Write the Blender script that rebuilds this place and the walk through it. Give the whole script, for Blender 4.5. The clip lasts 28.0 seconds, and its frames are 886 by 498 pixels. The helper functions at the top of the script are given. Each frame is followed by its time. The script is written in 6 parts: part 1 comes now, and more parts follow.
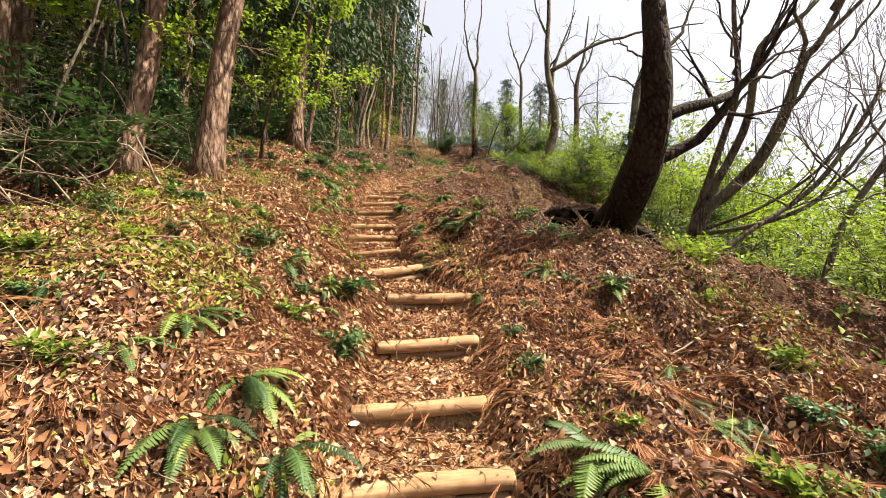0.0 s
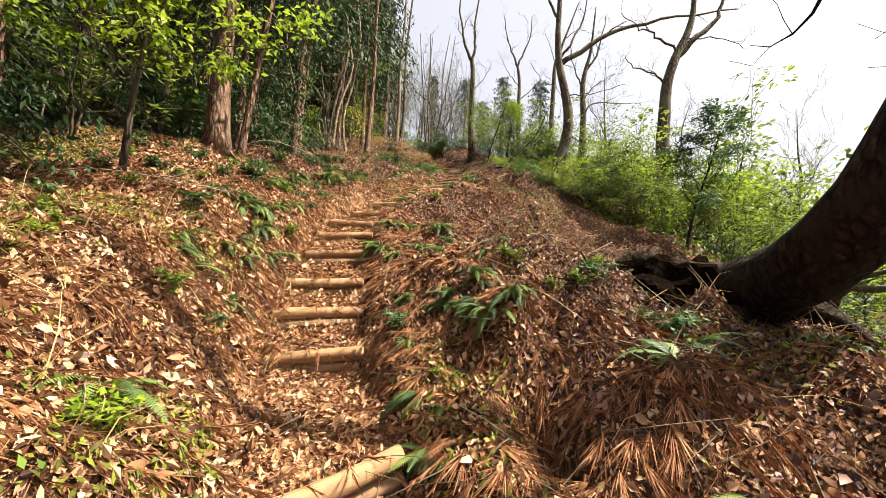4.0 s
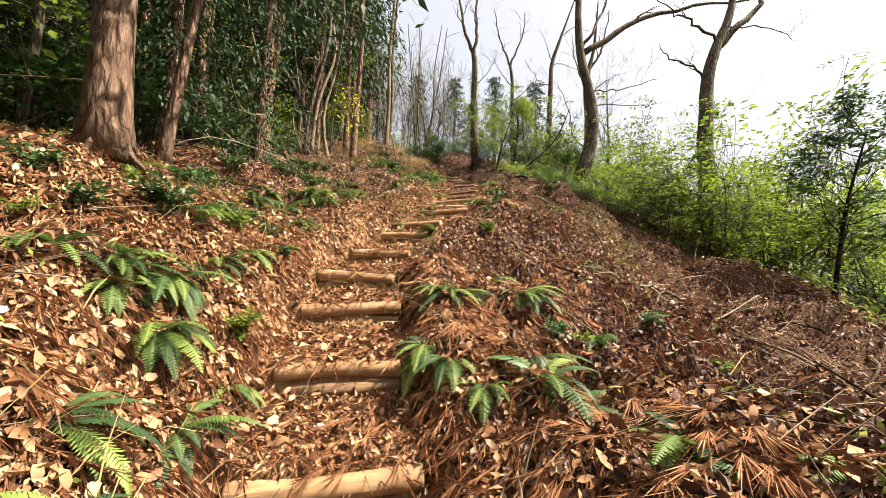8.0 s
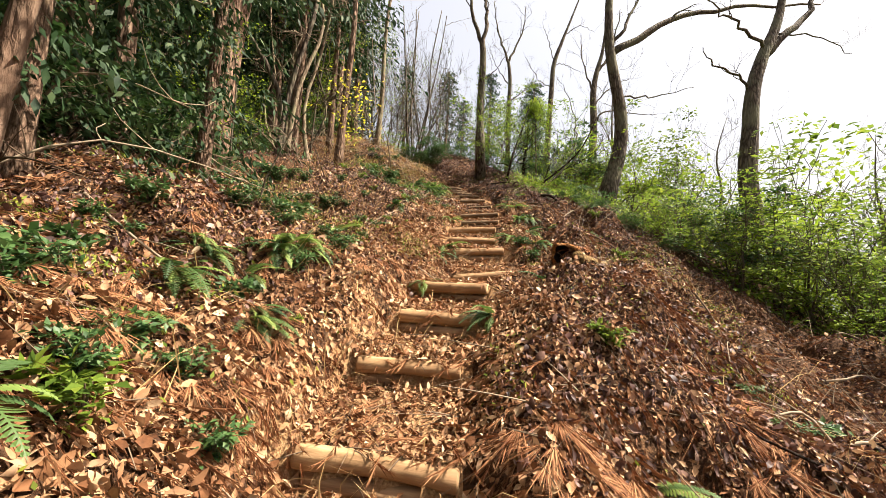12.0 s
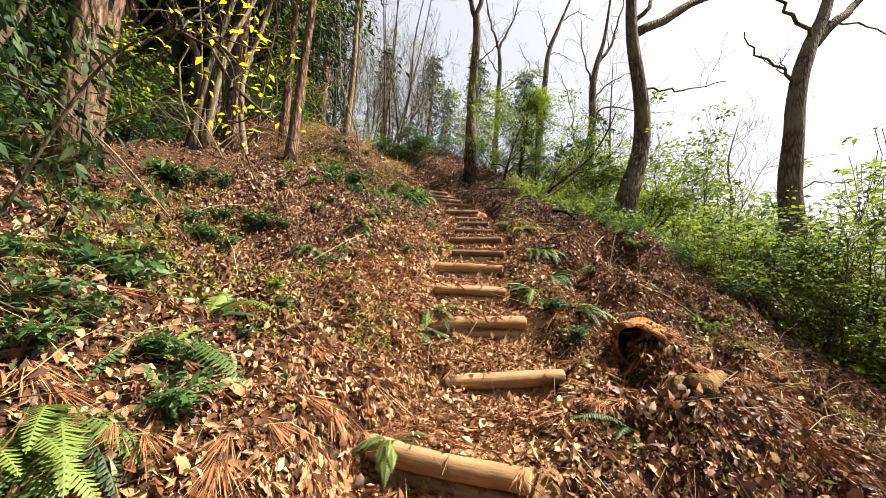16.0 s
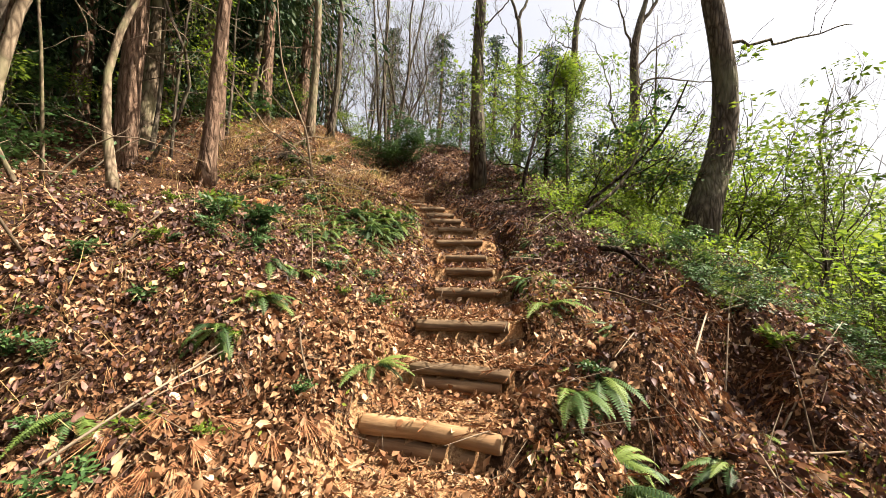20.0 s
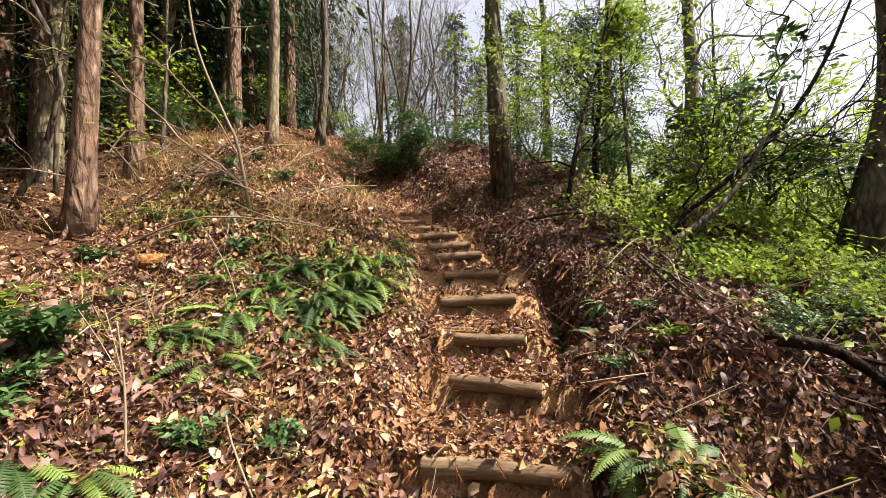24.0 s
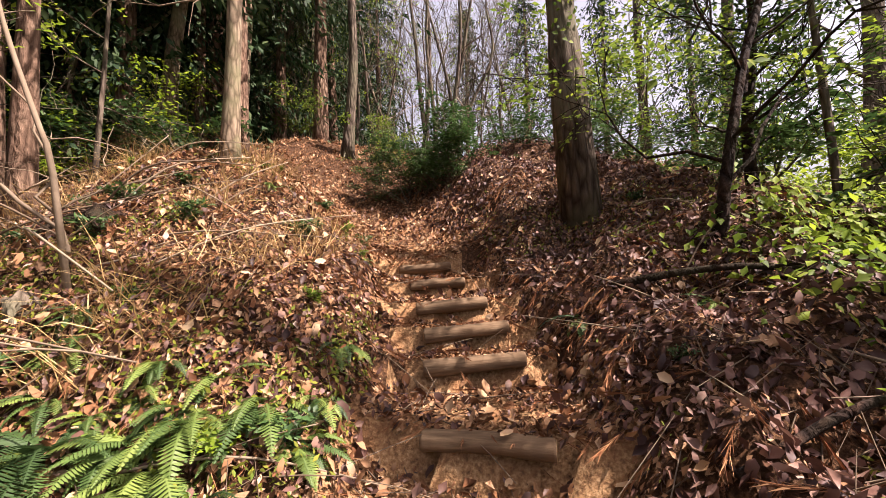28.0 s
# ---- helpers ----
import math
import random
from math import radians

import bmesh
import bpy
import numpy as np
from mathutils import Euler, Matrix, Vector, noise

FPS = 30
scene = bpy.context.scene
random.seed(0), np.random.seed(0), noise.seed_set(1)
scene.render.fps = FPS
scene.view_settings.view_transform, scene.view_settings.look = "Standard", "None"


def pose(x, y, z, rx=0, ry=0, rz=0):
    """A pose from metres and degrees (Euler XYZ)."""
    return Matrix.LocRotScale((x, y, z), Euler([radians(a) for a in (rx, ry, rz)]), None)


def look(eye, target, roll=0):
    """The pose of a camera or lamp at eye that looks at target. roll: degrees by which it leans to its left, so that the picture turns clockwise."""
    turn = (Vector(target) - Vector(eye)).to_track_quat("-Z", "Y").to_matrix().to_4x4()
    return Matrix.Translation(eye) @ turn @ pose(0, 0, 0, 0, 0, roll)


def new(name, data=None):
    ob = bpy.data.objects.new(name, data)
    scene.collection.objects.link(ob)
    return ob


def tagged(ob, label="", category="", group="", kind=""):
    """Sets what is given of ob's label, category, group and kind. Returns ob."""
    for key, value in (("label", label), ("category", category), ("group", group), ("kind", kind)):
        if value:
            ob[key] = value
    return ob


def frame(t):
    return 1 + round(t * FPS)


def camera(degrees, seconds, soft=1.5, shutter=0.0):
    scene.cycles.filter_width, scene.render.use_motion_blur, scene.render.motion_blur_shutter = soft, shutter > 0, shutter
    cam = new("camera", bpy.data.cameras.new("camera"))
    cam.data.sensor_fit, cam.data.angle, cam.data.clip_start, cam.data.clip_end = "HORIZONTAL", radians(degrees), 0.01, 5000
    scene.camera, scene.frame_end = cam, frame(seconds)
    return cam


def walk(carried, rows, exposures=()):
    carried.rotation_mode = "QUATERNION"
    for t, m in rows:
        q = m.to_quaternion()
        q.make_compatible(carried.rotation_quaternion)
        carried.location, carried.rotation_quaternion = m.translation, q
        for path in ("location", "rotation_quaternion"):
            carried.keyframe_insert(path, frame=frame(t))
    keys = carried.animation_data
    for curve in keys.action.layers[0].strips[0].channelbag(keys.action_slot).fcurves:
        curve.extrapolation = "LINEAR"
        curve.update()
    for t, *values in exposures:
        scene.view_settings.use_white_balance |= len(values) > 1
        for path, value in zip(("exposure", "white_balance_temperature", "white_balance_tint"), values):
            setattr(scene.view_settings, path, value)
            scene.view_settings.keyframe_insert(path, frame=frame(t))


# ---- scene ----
cam = camera(95.4, 28.0, soft=0.8)
PATH = [
    (0.0, 0.000, 0.000, 1.320, 94.25, -2.33, -0.17),
    (0.5, -0.022, 0.304, 1.487, 94.24, -2.35, -0.41),
    (1.0, -0.018, 0.818, 1.559, 94.27, -2.27, -0.51),
    (1.5, 0.029, 1.045, 1.732, 94.38, -2.07, -0.59),
    (2.0, -0.048, 1.447, 1.748, 94.64, -1.97, -0.92),
    (2.5, -0.116, 1.815, 1.963, 94.68, -1.95, -1.25),
    (3.0, -0.098, 2.083, 2.017, 94.76, -1.83, -1.33),
    (3.5, -0.108, 2.540, 2.188, 94.71, -2.38, -1.74),
    (5.5, -0.344, 3.969, 2.519, 95.08, -1.46, -2.51),
    (6.0, -0.385, 4.316, 2.739, 95.05, -1.08, -2.74),
    (6.5, -0.511, 4.492, 2.777, 95.23, -1.29, -3.34),
    (7.0, -0.798, 4.836, 2.909, 95.41, -1.45, -4.23),
    (7.5, -0.970, 5.161, 3.037, 95.42, -1.41, -4.98),
    (8.0, -1.008, 5.613, 3.111, 95.65, -1.34, -5.31),
    (8.5, -1.113, 5.977, 3.137, 95.83, -1.27, -5.87),
    (9.0, -1.326, 6.260, 3.276, 96.01, -1.23, -6.52),
    (9.5, -1.347, 6.384, 3.414, 95.97, -1.48, -6.74),
    (10.0, -1.319, 6.714, 3.417, 96.06, -1.42, -6.95),
    (10.5, -1.326, 6.982, 3.704, 95.57, -2.45, -7.46),
    (11.0, -1.412, 7.208, 3.755, 95.65, -2.32, -8.04),
    (11.5, -1.543, 7.432, 4.013, 95.27, -3.11, -8.77),
    (12.0, -1.536, 7.638, 4.046, 95.19, -3.28, -9.11),
    (12.5, -1.510, 8.165, 4.134, 95.45, -3.96, -9.73),
    (14.5, -1.672, 8.866, 4.550, 94.68, -3.85, -11.30),
    (15.0, -1.441, 9.295, 4.666, 94.46, -4.06, -11.48),
    (15.5, -1.333, 9.398, 4.817, 94.49, -4.35, -11.73),
    (16.0, -1.315, 9.676, 4.844, 94.25, -4.36, -12.24),
    (16.5, -1.322, 10.121, 5.081, 93.83, -4.53, -12.55),
    (17.0, -1.270, 10.226, 5.159, 93.64, -4.68, -12.04),
    (17.5, -0.978, 10.578, 5.264, 93.43, -4.33, -11.15),
    (18.0, -0.826, 10.717, 5.430, 93.26, -3.85, -10.31),
    (18.5, -0.750, 10.967, 5.455, 93.13, -3.80, -10.01),
    (19.0, -0.612, 11.392, 5.657, 92.98, -3.28, -9.32),
    (19.5, -0.491, 11.662, 5.723, 92.73, -2.99, -8.74),
    (20.0, -0.302, 12.030, 5.886, 92.32, -2.56, -7.90),
    (20.5, -0.300, 12.247, 5.907, 92.39, -2.45, -7.84),
    (21.0, -0.334, 12.673, 5.978, 92.13, -2.29, -7.73),
    (21.5, -0.303, 12.856, 6.135, 91.97, -1.48, -7.09),
    (23.5, 0.075, 13.920, 6.479, 91.87, 0.62, -4.19),
    (24.0, 0.172, 14.077, 6.532, 91.71, 0.91, -3.41),
    (24.5, 0.385, 14.463, 6.580, 92.03, 0.72, -2.53),
    (25.0, 0.469, 14.601, 6.640, 92.12, 0.80, -1.96),
    (25.5, 0.509, 14.934, 6.714, 91.99, 0.96, -0.60),
    (26.0, 0.564, 15.124, 6.831, 92.10, 1.39, 1.23),
    (26.5, 0.673, 15.369, 6.831, 92.12, 1.49, 3.20),
    (27.0, 0.830, 15.674, 6.932, 92.28, 1.98, 5.63),
    (27.5, 0.818, 15.909, 6.957, 92.64, 1.90, 7.19),
    (28.0, 0.750, 16.277, 7.049, 93.24, 1.65, 8.66),
]
walk(cam, [(t, pose(x, y, z, rx, ry, rz)) for t, x, y, z, rx, ry, rz in PATH], exposures=[(0, 1.9, 6500, 10), (12, 1.9, 6500, 10), (16, 1.8, 6500, 10), (21.5, 1.84, 6500, 10), (24.5, 1.78, 6250, 14), (28, 1.80, 6400, 26)])

# ---- daylight: a high spring sun, ahead and to the right ----
SUN_TURN, SUN_HEIGHT = 95.0, 56.0        # degrees clockwise from straight ahead, degrees up
world = bpy.data.worlds.new("sky")
scene.world = world
world.use_nodes = True
sky = world.node_tree.nodes.new("ShaderNodeTexSky")
sky.sky_type, sky.sun_disc = "NISHITA", False
sky.sun_elevation, sky.sun_rotation = radians(SUN_HEIGHT), radians(SUN_TURN)
sky.air_density, sky.dust_density, sky.ozone_density = 1.0, 9.0, 0.4
back = world.node_tree.nodes["Background"]
back.inputs["Strength"].default_value = 0.074
haze = world.node_tree.nodes.new("ShaderNodeMix")          # thin white spring haze over the whole sky
haze.data_type = "RGBA"
haze.inputs[0].default_value, haze.inputs[7].default_value = 0.55, (4.15, 4.05, 4.05, 1)
world.node_tree.links.new(sky.outputs[0], haze.inputs[6])
world.node_tree.links.new(haze.outputs[2], back.inputs[0])
lamp = bpy.data.lights.new("sun", "SUN")
lamp.energy, lamp.angle, lamp.color = 5.0, radians(0.6), (1.0, 0.905, 0.775)
a, e = radians(SUN_TURN), radians(SUN_HEIGHT)
toward = Vector((math.sin(a) * math.cos(e), math.cos(a) * math.cos(e), math.sin(e)))
new("sun", lamp).matrix_world = look(toward * 60, (0, 0, 0))


# ---- materials ----
def ramp(nodes, stops):
    r = nodes.new("ShaderNodeValToRGB")
    while len(r.color_ramp.elements) < len(stops):
        r.color_ramp.elements.new(0.5)
    for el, (pos, col) in zip(r.color_ramp.elements, stops):
        el.position, el.color = pos, (*col, 1)
    return r


def spread(*cols):
    return [(i / max(1, len(cols) - 1), c) for i, c in enumerate(cols)]


def material(name, stops, size=0.1, stretch=(1, 1, 1), rough=0.8, bump=0.3, depth=0.01, island=False, single=False, through_light=0.0, patches=None, patch_size=0.6, spec=0.12, ridges=0.0, clump=False):
    """Grain of a given size in metres coloured by stops; island: one shade for each loose piece; patches: a second colour in large spots."""
    m = bpy.data.materials.new(name)
    m.use_nodes = True
    nodes, links = m.node_tree.nodes, m.node_tree.links
    b = nodes["Principled BSDF"]
    b.inputs["Roughness"].default_value = rough
    b.inputs["Specular IOR Level"].default_value = spec
    tc, mp, nz = nodes.new("ShaderNodeTexCoord"), nodes.new("ShaderNodeMapping"), nodes.new("ShaderNodeTexNoise")
    mp.inputs["Scale"].default_value = stretch
    nz.inputs["Scale"].default_value, nz.inputs["Detail"].default_value, nz.inputs["Roughness"].default_value = 1 / size, 6, 0.62
    links.new(tc.outputs["Object"], mp.inputs[0])
    links.new(mp.outputs[0], nz.inputs["Vector"])
    r = ramp(nodes, stops)
    height = nz.outputs["Fac"]
    if island or single:
        g = nodes.new("ShaderNodeNewGeometry") if island else nodes.new("ShaderNodeObjectInfo")
        mix = nodes.new("ShaderNodeMath")
        mix.operation = "MULTIPLY_ADD"
        mix.inputs[1].default_value = 1.1 if clump else 0.35
        low = nodes.new("ShaderNodeMath")
        low.operation = "MULTIPLY_ADD"
        low.inputs[1].default_value, low.inputs[2].default_value = (0.5, -0.16) if clump else (0.95, -0.15)
        links.new(g.outputs["Random Per Island" if island else "Random"], low.inputs[0])
        links.new(nz.outputs["Fac"], mix.inputs[0])
        links.new(low.outputs[0], mix.inputs[2])
        links.new(mix.outputs[0], r.inputs[0])
    else:
        wide = nodes.new("ShaderNodeMapRange")
        wide.inputs[1].default_value, wide.inputs[2].default_value = 0.28, 0.72
        links.new(nz.outputs["Fac"], wide.inputs[0])
        links.new(wide.outputs[0], r.inputs[0])
    colour = r.outputs[0]
    if ridges:
        vo = nodes.new("ShaderNodeTexVoronoi")
        vo.feature = "DISTANCE_TO_EDGE"
        vo.inputs["Scale"].default_value = 1 / ridges
        links.new(mp.outputs[0], vo.inputs["Vector"])
        add = nodes.new("ShaderNodeMath")
        add.operation = "MULTIPLY_ADD"
        add.inputs[1].default_value = 1.2
        links.new(vo.outputs["Distance"], add.inputs[0])
        links.new(nz.outputs["Fac"], add.inputs[2])
        height = add.outputs[0]
        dark = ramp(nodes, [(0.0, (0.35, 0.33, 0.31)), (0.28, (1, 1, 1))])
        links.new(vo.outputs["Distance"], dark.inputs[0])
        mul = nodes.new("ShaderNodeMix")
        mul.data_type, mul.blend_type = "RGBA", "MULTIPLY"
        mul.inputs[0].default_value = 1.0
        links.new(colour, mul.inputs[6])
        links.new(dark.outputs[0], mul.inputs[7])
        colour = mul.outputs[2]
    if patches:
        n2 = nodes.new("ShaderNodeTexNoise")
        n2.inputs["Scale"].default_value, n2.inputs["Detail"].default_value = 1 / patch_size, 4
        links.new(tc.outputs["Object"], n2.inputs["Vector"])
        k = ramp(nodes, [(0.46, (0, 0, 0)), (0.62, (0.8, 0.8, 0.8))])
        links.new(n2.outputs["Fac"], k.inputs[0])
        mx = nodes.new("ShaderNodeMix")
        mx.data_type = "RGBA"
        mx.inputs[7].default_value = (*patches, 1)
        links.new(k.outputs[0], mx.inputs[0])
        links.new(colour, mx.inputs[6])
        colour = mx.outputs[2]
    links.new(colour, b.inputs["Base Color"])
    if bump:
        bp = nodes.new("ShaderNodeBump")
        bp.inputs["Strength"].default_value, bp.inputs["Distance"].default_value = bump, depth
        links.new(height, bp.inputs["Height"])
        links.new(bp.outputs[0], b.inputs["Normal"])
    if through_light:
        t, s = nodes.new("ShaderNodeBsdfTranslucent"), nodes.new("ShaderNodeMixShader")
        links.new(colour, t.inputs[0])
        s.inputs[0].default_value = through_light
        links.new(b.outputs[0], s.inputs[1])
        links.new(t.outputs[0], s.inputs[2])
        links.new(s.outputs[0], nodes["Material Output"].inputs[0])
    return m


M = {}
M["soil"] = material("soil", spread((0.010, 0.005, 0.003), (0.055, 0.027, 0.013), (0.19, 0.10, 0.047)), 0.022, rough=0.95, bump=0.9, depth=0.03, patches=(0.0528, 0.0264, 0.0141), patch_size=0.25)
M["trodden"] = material("trodden_soil", spread((0.088, 0.044, 0.0211), (0.264, 0.15, 0.0704), (0.44, 0.29, 0.15)), 0.016, rough=0.95, bump=0.9, depth=0.02, patches=(0.176, 0.0836, 0.0352), patch_size=0.16)
M["litter"] = material("dry_leaf", [(0.0, (0.0308, 0.0132, 0.00704)), (0.2, (0.132, 0.0546, 0.0229)), (0.40, (0.29, 0.145, 0.0686)), (0.74, (0.42, 0.25, 0.135)), (1.0, (0.53, 0.385, 0.24))], 0.03, rough=0.7, bump=0.25, island=True, through_light=0.12, patches=(0.132, 0.0572, 0.0246), patch_size=0.4)
M["pale_litter"] = material("pale_dry_leaf", [(0.0, (0.176, 0.088, 0.0396)), (0.4, (0.317, 0.176, 0.0836)), (0.75, (0.44, 0.29, 0.158)), (1.0, (0.50, 0.375, 0.24))], 0.02, rough=0.6, bump=0.3, island=True, through_light=0.12, spec=0.3)
# dull brown leaves, darkened further so their colour carries the banks' shade
M["dull_shade_litter"] = material("dull_shade_leaf", [(0.0, (0.0176, 0.0088, 0.00704)), (0.35, (0.0748, 0.0334, 0.0255)), (0.7, (0.167, 0.0862, 0.0634)), (0.92, (0.299, 0.176, 0.128)), (1.0, (0.405, 0.29, 0.22))], 0.03, rough=0.55, bump=0.2, island=True, through_light=0.08, patches=(0.044, 0.0211, 0.0141), patch_size=0.35, spec=0.25)
M["needle"] = material("dead_cedar_needle", spread((0.088, 0.0317, 0.0141), (0.238, 0.101, 0.044), (0.37, 0.198, 0.0968)), 0.05, rough=0.8, bump=0, island=True)
M["crumbs"] = material("crumbled_leaf", spread((0.0264, 0.0123, 0.00704), (0.141, 0.066, 0.0317), (0.282, 0.154, 0.0774), (0.422, 0.273, 0.158)), 0.03, rough=0.8, bump=0.0, island=True)
M["moss"] = material("moss_and_seedlings", spread((0.045, 0.058, 0.008), (0.105, 0.125, 0.016), (0.21, 0.21, 0.026), (0.11, 0.18, 0.03)), 0.2, rough=0.7, bump=0.0, island=True, through_light=0.3)
M["log"] = material("weathered_log", spread((0.15, 0.0836, 0.0396), (0.317, 0.194, 0.0968), (0.458, 0.308, 0.167)), 0.035, stretch=(0.1, 1, 1), rough=0.75, bump=0.6, depth=0.008, patches=(0.229, 0.132, 0.066), patch_size=0.22)
M["log_dark"] = material("darker_log", spread((0.0968, 0.0528, 0.0264), (0.194, 0.114, 0.0616), (0.299, 0.194, 0.106)), 0.035, stretch=(0.1, 1, 1), rough=0.8, bump=0.6, depth=0.008)
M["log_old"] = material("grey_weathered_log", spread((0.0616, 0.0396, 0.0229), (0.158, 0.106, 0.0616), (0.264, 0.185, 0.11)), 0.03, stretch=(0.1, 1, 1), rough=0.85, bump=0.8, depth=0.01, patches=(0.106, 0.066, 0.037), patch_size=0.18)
# shade of the hollow under the crooked tree, put into the colour
M["root_shade"] = material("root_shade_black", spread((0.003, 0.002, 0.0015), (0.006, 0.004, 0.003), (0.016, 0.010, 0.007)), 0.05, rough=1.0, bump=0.6, depth=0.03, spec=0.0)
M["cut"] = material("cut_wood", spread((0.34, 0.22, 0.11), (0.56, 0.40, 0.22)), 0.02, rough=0.8, bump=0.4, depth=0.004)
M["bark"] = material("grey_bark", spread((0.044, 0.0334, 0.0246), (0.114, 0.088, 0.066), (0.211, 0.167, 0.123)), 0.06, stretch=(1, 1, 0.22), rough=0.9, bump=0.9, depth=0.03, patches=(0.123, 0.114, 0.0704), patch_size=0.5, ridges=0.06)
M["bark_dark"] = material("dark_bark", spread((0.010, 0.007, 0.005), (0.034, 0.020, 0.014), (0.085, 0.048, 0.031)), 0.05, stretch=(1, 1, 0.5), rough=0.92, bump=1.0, depth=0.06, patches=(0.032, 0.026, 0.014), patch_size=0.25, ridges=0.07)
M["cedar_bark"] = material("red_brown_bark", spread((0.0935, 0.0571, 0.0374), (0.218, 0.14, 0.0935), (0.374, 0.264, 0.186)), 0.05, stretch=(1, 1, 0.3), rough=0.9, bump=1.0, depth=0.05, patches=(0.156, 0.0935, 0.0623), patch_size=0.3, ridges=0.075)
M["pale_bark"] = material("pale_bark", spread((0.107, 0.0772, 0.05), (0.238, 0.178, 0.119), (0.356, 0.285, 0.196)), 0.04, stretch=(1, 1, 0.3), rough=0.85, bump=0.5, depth=0.012, patches=(0.178, 0.166, 0.0891), patch_size=0.3, ridges=0.05)
M["twig"] = material("dry_twig", spread((0.075, 0.052, 0.032), (0.165, 0.122, 0.082), (0.29, 0.23, 0.16)), 0.05, rough=0.85, bump=0.3, single=True)
M["fern"] = material("fern_green", spread((0.022, 0.048, 0.014), (0.056, 0.103, 0.025), (0.105, 0.162, 0.033), (0.185, 0.245, 0.05)), 0.1, rough=0.55, bump=0.0, single=True, through_light=0.3, spec=0.4)
M["evergreen"] = material("evergreen_leaf", spread((0.0085, 0.0221, 0.00765), (0.0238, 0.0544, 0.0153), (0.0467, 0.0978, 0.0255), (0.0935, 0.153, 0.0425)), 0.3, rough=0.5, bump=0, island=True, through_light=0.25, spec=0.3, clump=True)
M["spring"] = material("spring_leaf", spread((0.06, 0.115, 0.010), (0.135, 0.215, 0.017), (0.20, 0.28, 0.022), (0.29, 0.36, 0.034)), 0.3, rough=0.5, bump=0, island=True, through_light=0.5, clump=True)
M["yellow"] = material("young_yellow_leaf", spread((0.42, 0.40, 0.02), (0.64, 0.58, 0.04), (0.78, 0.70, 0.08)), 0.3, rough=0.5, bump=0, island=True, through_light=0.5)
M["olive"] = material("olive_leaf", spread((0.016, 0.032, 0.007), (0.052, 0.092, 0.014), (0.13, 0.19, 0.024), (0.25, 0.30, 0.04)), 0.3, rough=0.5, bump=0, island=True, through_light=0.45, clump=True)
M["cedar"] = material("cedar_foliage", spread((0.00425, 0.011, 0.0051), (0.011, 0.0263, 0.0102), (0.0255, 0.0527, 0.0187), (0.0638, 0.085, 0.0323)), 0.3, rough=0.6, bump=0, island=True, through_light=0.15, clump=True)
# far leaves: haze is mixed into the green as a paler colour
M["far_leaf"] = material("haze_paled_leaf", spread((0.0666, 0.111, 0.0407), (0.118, 0.178, 0.0592), (0.185, 0.237, 0.0888), (0.237, 0.252, 0.141)), 2.0, rough=0.7, bump=0, island=True, through_light=0.4)
M["dry_grass"] = material("dry_grass", spread((0.20, 0.12, 0.05), (0.40, 0.26, 0.11), (0.56, 0.42, 0.20)), 0.1, rough=0.7, bump=0, island=True, through_light=0.2)
M["moss_wood"] = material("mossy_rotten_wood", spread((0.03, 0.02, 0.012), (0.13, 0.08, 0.035), (0.29, 0.195, 0.07)), 0.025, rough=0.95, bump=0.9, depth=0.02)
M["hollow"] = material("rotten_wood", spread((0.07, 0.03, 0.012), (0.28, 0.12, 0.04), (0.46, 0.23, 0.085)), 0.025, stretch=(1, 0.2, 1), rough=0.95, bump=1.0, depth=0.05, patches=(0.16, 0.08, 0.035), patch_size=0.09)
# near-black colour for the inner wall of the hollow log
M["inside"] = material("black_inside", spread((0.012, 0.008, 0.006), (0.03, 0.02, 0.014)), 0.03, rough=1.0, bump=0.5)

# ---- lie of the land ----
STEPS = []


def step(x0, y0, z0, x1, y1, z1, logs=2):
    """One log step: the ends of its top log's upper edge."""
    STEPS.append((x0, y0, z0, x1, y1, z1, logs))


step(-0.45, 2.08, 0.28, 0.42, 2.20, 0.35)
step(-0.55, 2.69, 0.48, 0.33, 2.76, 0.56, 1)
step(-0.53, 3.44, 0.78, 0.34, 3.63, 0.84)
step(-0.55, 4.17, 1.15, 0.32, 4.26, 1.19)
step(-0.89, 4.57, 1.39, -0.26, 5.02, 1.50)
step(-1.54, 6.29, 1.66, -0.66, 6.26, 1.77)
step(-1.59, 6.75, 2.00, -0.79, 6.94, 2.04)
step(-1.74, 7.48, 2.28, -0.90, 7.55, 2.31)
step(-1.76, 8.16, 2.64, -1.02, 8.14, 2.68)
step(-1.82, 8.93, 2.96, -1.04, 8.96, 3.01)
step(-1.86, 9.68, 3.27, -1.12, 9.47, 3.24)
step(-1.63, 10.42, 3.55, -0.97, 10.24, 3.55)
step(-1.34, 10.96, 3.84, -0.74, 10.74, 3.83)
step(-1.21, 11.72, 4.08, -0.53, 11.28, 4.09)
step(-0.65, 12.45, 4.19, 0.16, 12.28, 4.29, 1)
step(-0.70, 12.90, 4.53, 0.07, 12.77, 4.60)
step(-0.52, 13.66, 4.80, 0.17, 13.55, 4.81)
step(-0.39, 14.38, 5.03, 0.31, 14.01, 5.06)
step(-0.11, 14.78, 5.24, 0.49, 14.47, 5.26)
step(-0.04, 15.26, 5.45, 0.62, 14.95, 5.49, 1)
step(0.17, 15.89, 5.67, 0.78, 15.71, 5.69, 1)
step(0.36, 16.50, 5.86, 0.82, 16.19, 5.88, 1)
step(0.42, 16.98, 6.02, 0.89, 16.78, 6.03, 1)
step(0.35, 17.48, 6.23, 0.96, 17.34, 6.26, 1)
